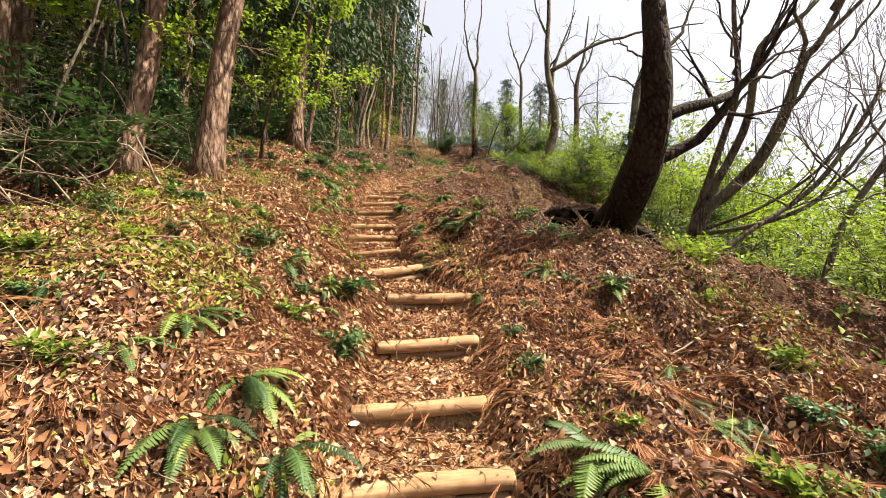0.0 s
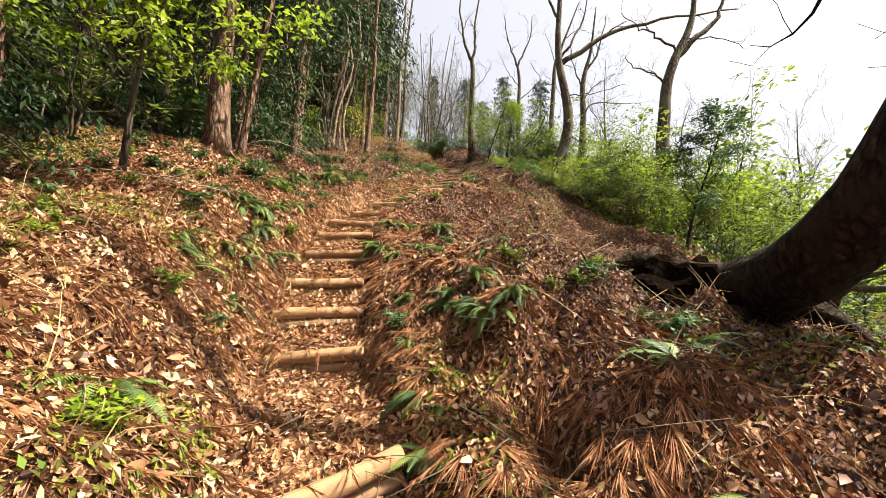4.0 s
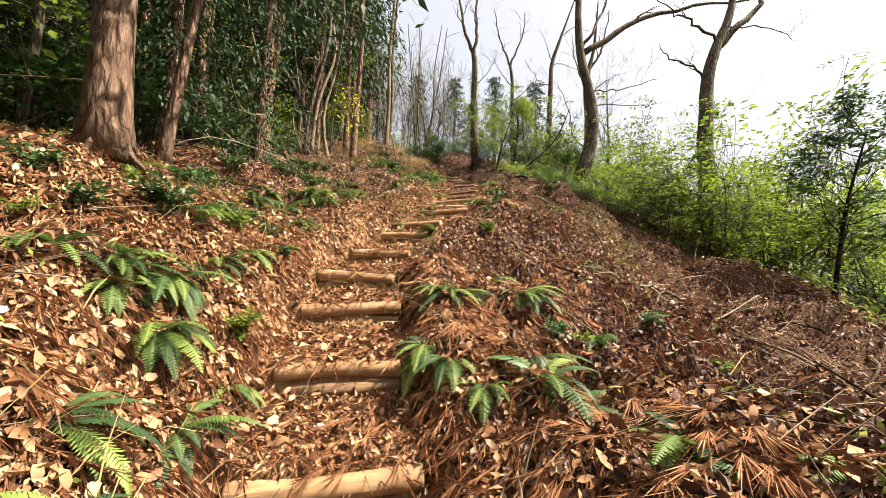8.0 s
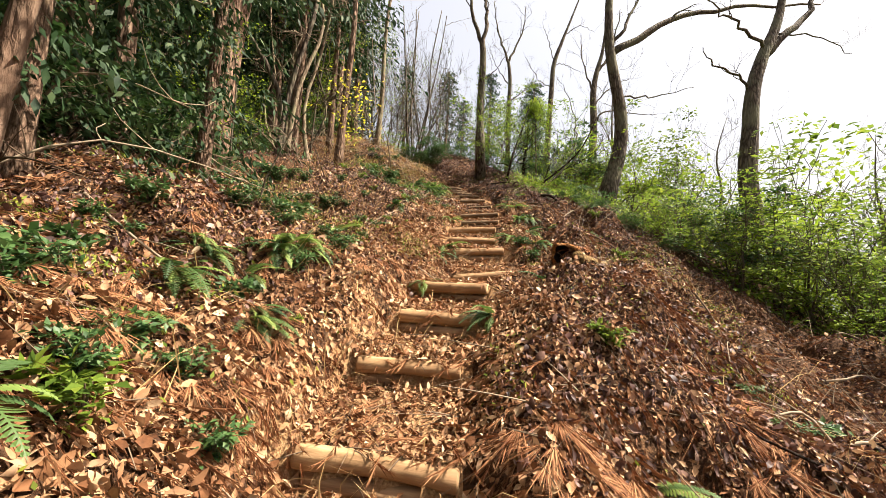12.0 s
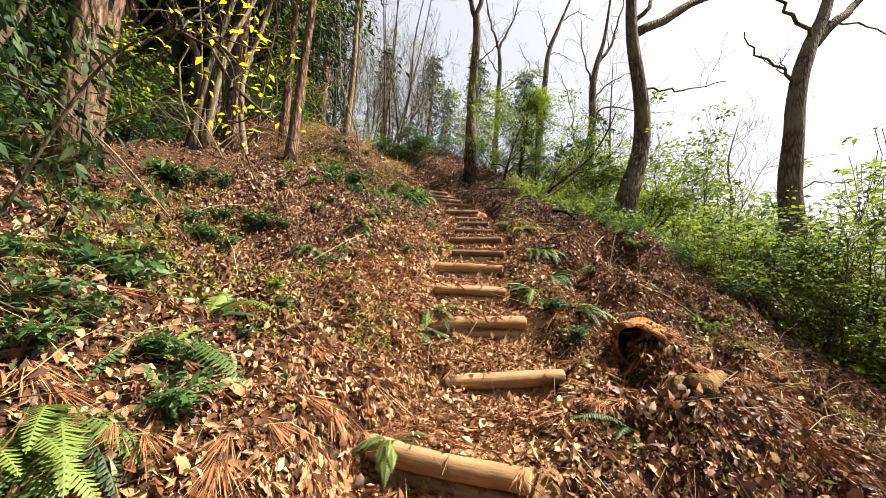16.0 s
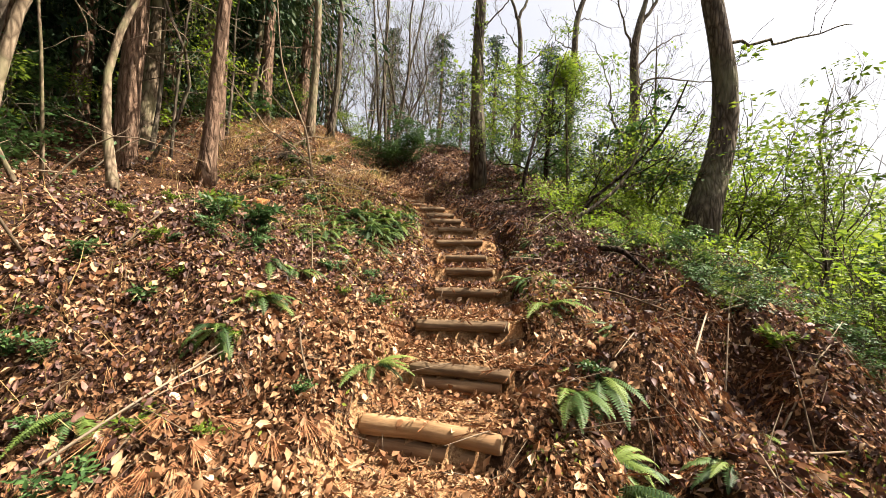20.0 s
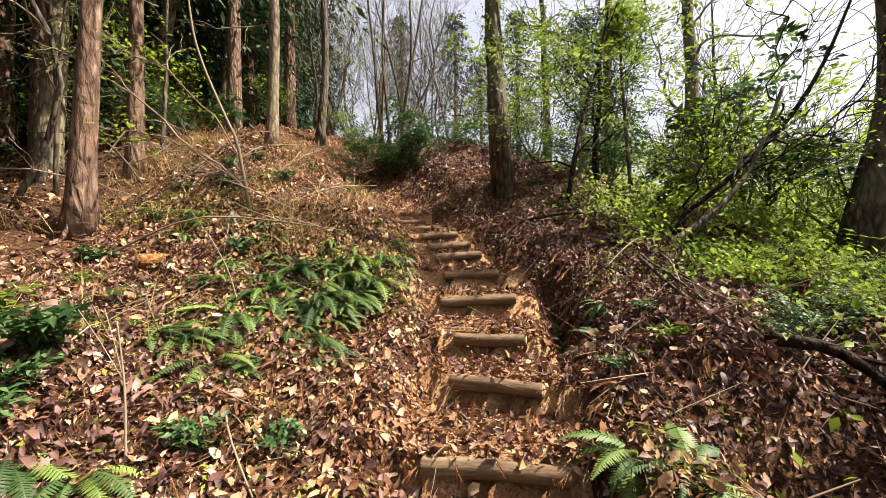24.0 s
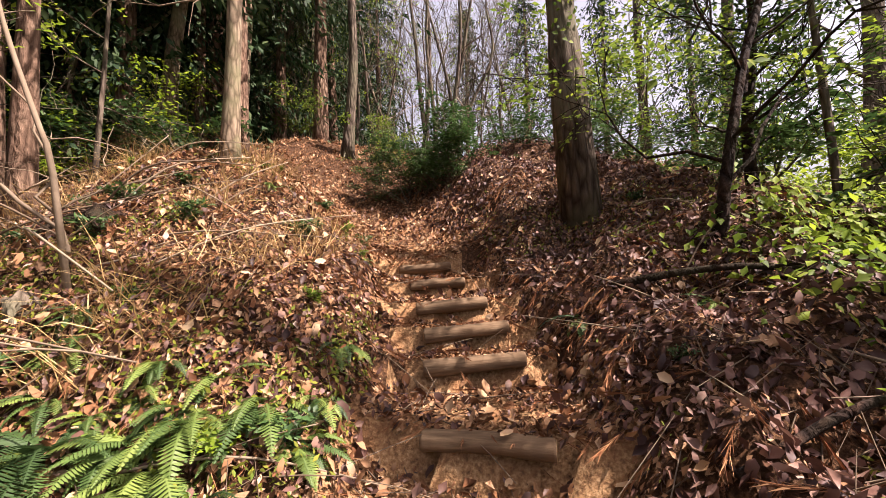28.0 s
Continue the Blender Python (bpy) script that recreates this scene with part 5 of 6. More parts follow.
for seed, r, label, pts in ((211, 0.075, "slender dark stem curving up from the slope", [(5.4, 8.7, 2.0), (5.4, 8.6, 2.85), (5.5, 8.0, 4.1), (5.47, 7.4, 5.2), (5.2, 7.1, 6.5), (5.2, 7.0, 9.0)]),
                            (212, 0.08, "slender dark stem curving up from the slope", [(5.5, 8.9, 2.0), (5.63, 8.4, 3.4), (5.93, 7.8, 4.64), (5.77, 7.3, 5.75), (6.0, 7.1, 6.1), (6.58, 7.0, 6.6), (7.5, 7.0, 8.2)]),
                            (213, 0.125, "dark leaning stem with spreading bare branches", [(5.3, 8.7, 2.0), (5.45, 8.5, 2.9), (6.1, 7.9, 3.75), (6.23, 7.3, 4.56), (6.28, 6.9, 5.44), (6.49, 6.7, 5.84), (7.2, 6.4, 7.6)]),
                            (214, 0.045, "low dark branch sweeping out over the slope", [(5.2, 8.4, 1.9), (5.1, 8.0, 2.41), (5.54, 7.2, 2.5), (6.2, 6.8, 2.82), (6.7, 6.6, 3.4), (7.3, 6.4, 4.4)]),
                            (218, 0.03, "thin bare stem arching low from the clump", [(5.1, 8.5, 1.9), (5.2, 8.1, 2.5), (5.9, 7.4, 2.9), (6.6, 6.9, 3.6), (7.0, 6.7, 4.6)])):
    sweep = curve(pts, 9)
    side = []
    for k, i in enumerate((4, 5, 6, 7)):
        q, d = sweep[i], (sweep[i + 1] - sweep[i - 1]).normalized()
        w = -1 if k % 2 else 1
        side.append(([tuple(q), tuple(q + d * 0.5 + Vector((0.25 * w, -0.1, 0.15))), tuple(q + d * 1.0 + Vector((0.75 * w, -0.2, 0.45))), tuple(q + d * 1.5 + Vector((1.1 * w, -0.2, 1.0)))], r * 0.38))
    limbed_tree("sprawling_tree", pts, r, 0.02, label, seed, side, twigs=3, twig_len=0.7)
# oaks along the right of the path
limbed_tree("oak_tree", [(1.42, 19.85, 7.5), (1.34, 19.85, 8.9), (1.30, 19.85, 10.0), (1.32, 19.85, 11.4), (1.25, 19.85, 12.1)], 0.122, 0.09, "tall dark furrowed oak trunk beside the path top", 221,
            [([(1.26, 19.85, 12.0), (1.39, 19.85, 12.7), (1.35, 19.9, 13.6), (1.5, 20.0, 15.5), (1.4, 20.2, 17.5)], 0.075), ([(1.24, 19.85, 12.0), (0.93, 19.85, 12.75), (0.78, 19.8, 13.5), (0.6, 19.7, 15.2), (0.7, 19.7, 17.0)], 0.07), ([(1.33, 19.85, 10.7), (1.75, 19.7, 11.1), (2.1, 19.6, 11.8)], 0.02)], twigs=4)
limbed_tree("oak_tree", [(4.25, 17.56, 6.2), (4.50, 17.56, 7.1), (4.74, 17.56, 8.0), (4.78, 17.56, 8.8), (4.66, 17.56, 9.6), (4.42, 17.56, 10.7), (4.34, 17.56, 12.0), (4.4, 17.6, 14.0), (4.2, 17.7, 17.0)], 0.20, 0.05, "grey ridged oak trunk with a long bare side limb", 222,
            [([(4.45, 17.56, 10.8), (5.45, 17.5, 11.44), (6.34, 17.5, 12.1), (7.64, 17.5, 12.58), (9.19, 17.5, 12.95), (11.4, 17.5, 13.4)], 0.115), ([(4.66, 17.56, 9.55), (5.65, 17.45, 9.62), (6.9, 17.4, 10.04)], 0.03), ([(4.41, 17.56, 11.0), (4.74, 17.6, 11.41), (5.08, 17.7, 12.15), (5.4, 17.7, 12.9), (5.6, 17.7, 14.5)], 0.06), ([(4.36, 17.56, 12.6), (3.9, 17.6, 13.6), (3.5, 17.6, 15.4)], 0.06)], twigs=3)
limbed_tree("oak_tree", [(7.7, 16.68, 4.7), (7.98, 16.68, 6.4), (7.88, 16.68, 7.5), (7.96, 16.68, 8.6), (8.05, 16.68, 9.7), (8.38, 16.68, 10.75), (8.86, 16.68, 11.8), (9.1, 16.7, 13.0), (9.2, 16.7, 16.0)], 0.23, 0.05, "grey forked oak on the slope below the path", 223,
            [([(8.5, 16.68, 10.85), (9.23, 16.68, 11.65), (9.89, 16.68, 12.26), (10.2, 16.7, 13.2), (10.9, 16.7, 14.6)], 0.12), ([(8.4, 16.68, 11.0), (7.69, 16.6, 11.4), (7.34, 16.6, 11.67), (6.91, 16.6, 11.76), (6.3, 16.5, 12.2)], 0.05), ([(8.08, 16.68, 9.6), (7.85, 16.65, 9.82), (7.5, 16.6, 10.09), (6.99, 16.6, 10.25), (6.65, 16.6, 10.36), (6.48, 16.6, 10.7)], 0.045), ([(8.6, 16.7, 11.3), (8.9, 16.6, 11.5), (9.9, 16.4, 11.4), (10.8, 16.3, 11.0)], 0.035), ([(7.95, 16.68, 7.4), (8.9, 16.6, 7.7), (9.7, 16.5, 7.6)], 0.02)], twigs=3, twig_len=0.7)
def ivy(x, y, z0, z1, r, n, seed):
    g = np.random.default_rng(seed)
    a, h = g.uniform(0, 6.28, n), g.uniform(0, 1, n) ** 0.8 * (z1 - z0)
    keep = np.sin(3 * a + 2 * h) + np.sin(5.1 * h + a) + g.normal(0, 0.5, n) > -0.2
    a, h = a[keep], h[keep]
    out = np.stack([np.cos(a), np.sin(a), np.zeros(len(a))], 1)
    at = out * (r + g.uniform(0.0, 0.06, len(a)))[:, None] + np.stack([np.zeros(len(a)), np.zeros(len(a)), h], 1)
    t = thing("ivy", x, y, z0, "ivy with small green leaves climbing the oak trunk", "ivy")
    size = g.uniform(0.03, 0.06, len(a))
    part("foliage", many("foliage", LEAF, LEAF_TRIS, at, sized(axes(g.normal(0, 0.6, out.shape) + np.array([0, 0, -0.6]), out + g.normal(0, 0.4, out.shape)), size, size * 0.8), M["olive"]), t)
    stem = Geo()
    stem.tube(curve([(r, 0, 0), (r * 0.8, -r * 0.6, (z1 - z0) * 0.4), (0, -r, (z1 - z0) * 0.7), (-r * 0.7, -r * 0.7, z1 - z0)], 10), [0.012 - 0.0008 * i for i in range(10)], 6)
    part("stem", stem.mesh("stem", M["bark"]), t)


ivy(1.31, 19.85, 8.9, 11.2, 0.125, 900, 5)
# bare trees further along the ridge
limbed_tree("bare_tree", [(8.0, 25.4, 7.0), (8.2, 25.4, 9.5), (8.32, 25.4, 12.0), (8.25, 25.4, 13.9), (8.43, 25.4, 15.1), (8.72, 25.4, 16.3), (9.0, 25.4, 19.0)], 0.19, 0.03, "bare leafless woodland tree on the slope", 241,
            [([(8.43, 25.4, 15.0), (8.96, 25.4, 15.8), (9.3, 25.4, 16.8), (9.6, 25.4, 18.5)], 0.08), ([(8.2, 25.4, 10.6), (7.41, 25.3, 11.24), (7.3, 25.3, 12.4), (6.6, 25.2, 14.0)], 0.05), ([(8.35, 25.4, 12.0), (8.58, 25.3, 12.82), (9.37, 25.3, 13.07), (10.75, 25.3, 13.09), (11.7, 25.3, 13.23)], 0.05), ([(8.3, 25.4, 13.3), (9.2, 25.4, 14.3), (10.2, 25.4, 14.9)], 0.04), ([(8.3, 25.4, 13.9), (7.7, 25.4, 15.2), (7.5, 25.4, 16.8)], 0.05)], twigs=7, twig_len=1.2)
limbed_tree("bare_tree", [(7.3, 28.96, 8.2), (7.45, 28.96, 12.0), (7.59, 28.96, 15.4), (7.69, 28.96, 17.25), (8.09, 28.96, 18.57), (8.51, 28.96, 19.76), (9.3, 29, 22.0)], 0.16, 0.03, "bare leafless woodland tree on the ridge", 242,
            [([(7.68, 28.96, 17.3), (8.33, 28.9, 17.38), (9.34, 28.9, 17.03)], 0.03), ([(7.55, 28.96, 15.9), (6.8, 28.9, 16.16), (5.95, 28.9, 17.4)], 0.035), ([(8.3, 28.96, 19.2), (9.3, 28.9, 19.9), (10.2, 28.9, 19.6)], 0.03), ([(7.7, 28.96, 17.4), (7.3, 28.9, 18.6), (6.9, 28.9, 19.6)], 0.03)], twigs=4)
limbed_tree("bare_tree", [(5.7, 30.8, 9.0), (5.7, 30.8, 12.4), (5.64, 30.8, 15.0), (5.66, 30.8, 16.9), (5.5, 30.8, 18.2)], 0.14, 0.09, "bare forked tree on the ridge", 243,
            [([(5.5, 30.8, 18.1), (5.1, 30.8, 19.06), (4.68, 30.8, 20.4), (4.4, 30.8, 22.0)], 0.08), ([(5.5, 30.8, 18.1), (5.92, 30.8, 19.24), (6.36, 30.8, 20.4), (6.5, 30.8, 22.0)], 0.08), ([(5.65, 30.8, 15.6), (6.6, 30.7, 16.4), (7.3, 30.7, 17.6)], 0.04), ([(5.66, 30.8, 16.6), (4.9, 30.7, 17.4), (4.4, 30.7, 18.4)], 0.04)], twigs=6, twig_len=1.2)
for k, (x, y, r, lean, h) in enumerate(((11.8, 22.0, 0.10, 0.6, 6), (13.5, 18.0, 0.10, 0.8, 6), (15.0, 14.0, 0.10, 0.5, 6), (10.2, 27.0, 0.10, 0.4, 8))):
    w = random.Random(900 + k)
    line = [(0, 0, -0.3)] + [(lean * p + w.uniform(-0.35, 0.35) * (0.3 + p), w.uniform(-0.2, 0.2), h * p * 1.1) for p in (0.18, 0.36, 0.54, 0.74, 1.0)]
    side = w.choice((-1, 1))
    bare_tree("bare_tree", x, y, line, r * 0.85, 0.008, "bare leafless woodland tree on the slope", 260 + k, "bark", limbs=9, limb_len=2.2, first=0.35, forks=((w.uniform(0.28, 0.4), (side * 0.55, w.uniform(-0.3, 0.3), 1.0), h * 0.55), (w.uniform(0.42, 0.55), (-side * 0.6, 0.1, 1.0), h * 0.4)), level=2, kids=4, lift=0.16)


def straight_tree(name, x, y, r, h, lean, label, seed, mat, limbs=5, roots=5, bend=0.0):
    rng = random.Random(seed)
    t = thing(name, x, y, gz(x, y) - 0.08, label, "tree")
    g = Geo()
    line = curve([(0, 0, 0), (lean[0] * 0.25 + rng.uniform(-0.07, 0.07), lean[1] * 0.25, h * 0.2), (lean[0] * 0.45 + rng.uniform(-0.12, 0.12), lean[1] * 0.4, h * 0.4), (lean[0] * 0.65 + rng.uniform(-0.12, 0.12), lean[1] * 0.6, h * 0.65), (lean[0], lean[1], h)], 16)
    if bend:
        sway = [Vector((rng.gauss(0, bend), rng.gauss(0, bend), 0)) for q in range(5)]
        wave = curve([(0, 0, 0)] + sway, 16)
        line = [p + q for p, q in zip(line, wave)]
    trunk_tube(g, line, r, r * 0.45, 14, rng, 1.75)
    part("trunk", g.mesh("trunk", M[mat]), t)
    for k in range(limbs):
        i = rng.randint(4, 14)
        a = rng.uniform(0, 6.28)
        g = Geo()
        grow(g, line[i], (math.cos(a), math.sin(a), -0.05), rng.uniform(0.5, 1.4), 0.014, 1, rng, [], kids=3, lift=-0.02)
        part("dead_limb", g.mesh("dead_limb", M["twig"]), t)
    for k in range(roots):
        a = k * 1.26 + rng.uniform(-0.3, 0.3)
        g = Geo()
        g.tube(curve([(r * 0.9 * math.cos(a), r * 0.9 * math.sin(a), 0.22), (r * 1.6 * math.cos(a), r * 1.6 * math.sin(a), 0.06), (r * 2.6 * math.cos(a), r * 2.6 * math.sin(a), -0.06)], 6), [r * 0.3, r * 0.3, r * 0.25, r * 0.2, r * 0.14, r * 0.06], 7)
        part("root", g.mesh("root", M[mat]), t)
    return t


EDGE_CEDARS = []
EDGE_CEDARS += [straight_tree("cedar_tree", -2.95, 4.9, 0.135, 9, (0.35, 0.1), "reddish cedar trunk on the bank edge", 301, "cedar_bark")]
EDGE_CEDARS += [straight_tree("cedar_tree", -3.75, 4.6, 0.115, 9, (0.45, 0.1), "reddish cedar trunk in the wood edge", 302, "cedar_bark")]
EDGE_CEDARS += [straight_tree("cedar_tree", -3.45, 9.0, 0.13, 10, (0.10, 0.1), "thick flaking red-brown cedar trunk on the bank", 303, "cedar_bark", 7)]
EDGE_CEDARS += [straight_tree("cedar_tree", -3.55, 9.9, 0.052, 9, (0.9, 0.2), "smaller cedar trunk behind the thick one", 304, "cedar_bark")]
EDGE_CEDARS += [straight_tree("cedar_tree", -4.3, 14.6, 0.14, 10, (0.5, 0.1), "thick cedar trunk with frayed bark", 305, "cedar_bark")]
straight_tree("young_oak", -2.73, 17.7, 0.085, 9, (0.25, 0.1), "straight brown trunk with spreading roots", 306, "cedar_bark")
straight_tree("young_oak", -1.87, 19.8, 0.07, 9, (0.12, 0.1), "smooth pale straight trunk on the bank", 307, "pale_bark", 4)
EDGE_CEDARS += [straight_tree("young_oak", -5.04, 22.45, 0.13, 9, (0.45, 0.1), "brown leaning trunk at the wood edge", 308, "pale_bark", 4)]
EDGE_CEDARS += [straight_tree("cedar_tree", -3.15, 19.0, 0.08, 9, (0.2, 0.1), "reddish trunk at the wood edge", 309, "cedar_bark", 4)]
EDGE_CEDARS += [straight_tree("young_oak", -4.5, 19.4, 0.12, 9, (0.35, 0.1), "pale trunk among the undergrowth", 310, "pale_bark", 4)]
straight_tree("thin_tree", -2.02, 23.2, 0.085, 9, (0.35, 0.2), "thin dark trunk behind the evergreen bush", 311, "bark", 6)
EDGE_CEDARS += [straight_tree("young_oak", -4.08, 23.1, 0.085, 9, (0.3, 0.1), "slender brown trunk in the wood edge", 312, "pale_bark", 4)]
for k, (x, y) in enumerate(((-0.62, 24.1), (-0.5, 24.3), (-0.82, 24.4), (-0.3, 24.0), (-0.45, 24.5))):
    straight_tree("coppice_stem", x, y, 0.04, 7, (0.45 * (k - 1.5), 0.2), "slender twisted coppice stem in a clump", 320 + k, "bark", 3)


rt = random.Random(44)
for k in range(60):
    y = rt.uniform(1.0, 27.0)
    x = float(np.interp(y, LINE_Y, LINE_X)) - rt.uniform(3.6, 8.0)
    straight_tree("young_tree", x, y, rt.choice((0.016, 0.022, 0.03, 0.04, 0.05)), rt.uniform(7, 10), (rt.uniform(-0.6, 0.9), rt.uniform(-0.4, 0.4)), "slim young trunk in the wood edge", 700 + k, rt.choice(("pale_bark", "bark", "bark")), 8, 0, 0.28)


# dark cedar wood on the left
def cedar_crown(seed, h, r0, low=0.30):
    """Drooping whorls of foliage sprays on short branches."""
    g = np.random.default_rng(seed)
    n = 62
    at, fw, size = [], [], []
    for b in range(n):
        z = h * (low + (1 - low) * b / n)
        a = b * 2.399 + g.uniform(-0.3, 0.3)
        L = r0 * (1.1 - 0.8 * (b / n)) * g.uniform(0.7, 1.15)
        for q in range(9):
            p = (q + 1) / 9
            d = np.array([math.cos(a), math.sin(a), 0])
            for w in range(8):
                at.append(d * L * p + np.array([0, 0, z - 0.45 * L * p * p + 0.1]) + g.normal(0, 0.13, 3))
                fw.append(d * 0.5 + g.normal(0, 0.35, 3) + np.array([0, 0, -0.55]))
                size.append(0.21 * g.uniform(0.6, 1.2))
    at, fw, size = np.array(at), np.array(fw), np.array(size)
    frame_ = axes(fw, g.normal(0, 0.5, fw.shape) + np.array([0, 0, 1.0]))
    spray = [(0, 0, 0), (0.35, 0.17, -0.02), (0.6, 0.02, -0.03), (0.42, -0.18, -0.02), (1, 0, -0.14)]
    return many("crown", spray, [(0, 2, 1), (0, 3, 2), (1, 2, 4), (2, 3, 4)], at, sized(frame_, size, size), M["cedar"])


CROWNS = [cedar_crown(1, 11, 1.9), cedar_crown(2, 12, 1.7), cedar_crown(3, 10, 2.1), cedar_crown(4, 11, 2.2, 0.03), cedar_crown(5, 12, 2.2, 0.06), cedar_crown(6, 10, 2.3, 0.02)]
POLES = []
for k in range(3):
    g = Geo()
    h = (11, 12, 10)[k]
    trunk_tube(g, curve([(0, 0, -0.3), (0.05, 0, h * 0.3), (0.1, 0.1, h * 0.7), (0.05, 0, h)], 12), 0.15, 0.03, 11, random.Random(k), 1.5)
    POLES.append(g.mesh("trunk", M["cedar_bark"]))
for t in EDGE_CEDARS:
    part("crown", CROWNS[EDGE_CEDARS.index(t) % 3], t)
rc = random.Random(12)
spots = []
for k in range(1500):
    y = rc.uniform(-2, 44)
    u = rc.uniform(-22, -4.2)
    x = float(np.interp(y, LINE_Y, LINE_X)) + u
    if y > 22:
        x = rc.uniform(-22, -5.5)
    if all((x - a) ** 2 + (y - b) ** 2 > 1.7 ** 2 for a, b in spots):
        spots.append((x, y))
    if len(spots) > 120:
        break
for k in range(200):
    x, y = rc.uniform(-13, -4.9), rc.uniform(20.5, 33)
    if all((x - a) ** 2 + (y - b) ** 2 > 1.1 ** 2 for a, b in spots):
        spots.append((x, y))
for k, (x, y) in enumerate(spots):
    t = thing("cedar_tree", x, y, gz(x, y), "tall dark cedar with drooping green sprays in the wood", "tree", "cedars of the dark wood")
    t.rotation_euler.z = rc.uniform(0, 6.28)
    t.scale = (rc.uniform(0.8, 1.2),) * 2 + (rc.uniform(0.85, 1.15),)
    part("trunk", POLES[k % 3], t)
    deep = x - float(np.interp(y, LINE_Y, LINE_X)) < -7.5 or y > 20.5
    part("crown", CROWNS[k % 3 + (3 if deep else 0)], t)
for k, (x, y, s) in enumerate(((-3.35, 11.9, 0.42), (-4.0, 10.7, 0.5), (-4.7, 12.8, 0.75), (-4.9, 7.2, 0.7), (-4.1, 24.5, 0.75), (-3.5, 26.0, 0.7), (-4.9, 26.5, 0.9), (-5.2, 23.4, 0.8), (-2.9, 28.0, 0.6))):
    t = thing("cedar_tree", x, y, gz(x, y), "young cedar with low dark green boughs", "tree", "cedars of the dark wood")
    t.rotation_euler.z, t.scale = 1.7 * k, (s, s, s)
    part("trunk", POLES[k % 3], t)
    part("crown", CROWNS[3 + k % 3], t)
for k, (x, y, s) in enumerate(((-3.0, 24.2, 1.0), (-3.4, 22.1, 0.95))):
    t = thing("cedar_tree", x, y, gz(x, y), "cedar with dark boughs hanging over the path top", "tree", "cedars of the dark wood")
    t.rotation_euler.z, t.scale = 2.1 * k, (s * 0.9, s * 0.9, s)
    part("trunk", POLES[k], t)
    part("crown", CROWNS[k], t)
# conifers on the ridge ahead
for k, (x, y, s) in enumerate(((1.7, 30.0, 0.52), (4.6, 31.5, 0.62), (3.2, 33.0, 0.55), (7.1, 30.5, 0.66), (-0.6, 33.0, 0.6))):
    t = thing("ridge_conifer", x, y, gz(x, y), "dark conifer standing on the ridge", "tree", "conifers of the ridge")
    t.scale = (s * 1.2, s * 1.2, s)
    part("trunk", POLES[k % 3], t)
    part("crown", CROWNS[k % 3], t)
rb = random.Random(31)
for k in range(36):
    x, y = rb.uniform(-4.6, 1.4), rb.uniform(24.0, 33)
    h, lean = rb.uniform(5, 9), rb.uniform(-1.8, 1.8)
    line = [(0, 0, -0.2)] + [(lean * p * (1.5 - 0.6 * p) + rb.uniform(-0.3, 0.3) * (0.2 + p), 0.1 * p, h * 0.75 * p) for p in (0.25, 0.5, 0.75, 1.0)]
    bare_tree("thin_tree", x, y, line, rb.uniform(0.02, 0.045), 0.006, "thin bare young tree of the ridge thicket", 600 + k, "bark", limbs=11, limb_len=2.0, first=0.15, level=1, kids=9, lift=0.2, leaves=("spring", "", "", "olive", "")[k % 5], leaf=0.06, per=2, leaf_from=0.5)


# ---- shrubs and saplings ----
def shrub_set(seed, h, w, stems, level, mat, leaf, per, kids=4):
    rng = random.Random(seed)
    tips, made = [], []
    for k in range(stems):
        g = Geo()
        a = k * 2.4 + rng.uniform(-0.4, 0.4)
        grow(g, (0.05 * math.cos(a), 0.05 * math.sin(a), -0.1), (w * math.cos(a), w * math.sin(a), 1.0), h * rng.uniform(0.8, 1.15), 0.02, level, rng, tips, wander=0.2, lift=0.06, kids=kids)
        made.append(g.mesh("stem", M["bark"]))
    return made, sprays_at("foliage", tips, 64 if mat == "evergreen" else 54, per * 5, leaf * 1.2, M[mat], rng, 0.20 if mat == "evergreen" else 0.25)


SHRUB = {"evergreen": [shrub_set(1, 1.1, 0.8, 7, 2, "evergreen", 0.062, 8), shrub_set(2, 1.3, 0.6, 6, 2, "evergreen", 0.066, 8)],
         "spring": [shrub_set(3, 1.7, 0.5, 5, 2, "spring", 0.064, 5), shrub_set(4, 1.5, 0.6, 5, 2, "spring", 0.06, 5)],
         "olive": [shrub_set(5, 1.5, 0.6, 6, 2, "olive", 0.065, 5), shrub_set(6, 1.9, 0.4, 5, 2, "olive", 0.07, 5)]}
SHRUB_LABEL = {"evergreen": "dense dark evergreen shrub with glossy leaves", "spring": "light yellow-green shrub in fresh spring leaf", "olive": "green leafy shrub on the slope"}
SHRUB_COUNT = [0]


def shrub(kind, x, y, s, sink=0.0):
    SHRUB_COUNT[0] += 1
    rng = random.Random(SHRUB_COUNT[0])
    a, b = SHRUB[kind][rng.randrange(2)]
    t = thing("shrub", x, y, gz(x, y) - sink, SHRUB_LABEL[kind], "shrub", "shrubs of the wood edge")
    t.rotation_euler.z, t.scale = rng.uniform(0, 6.28), (s * rng.uniform(0.9, 1.15), s * rng.uniform(0.9, 1.15), s)
    for q in a:
        part("stem", q, t)
    part("foliage", b, t)


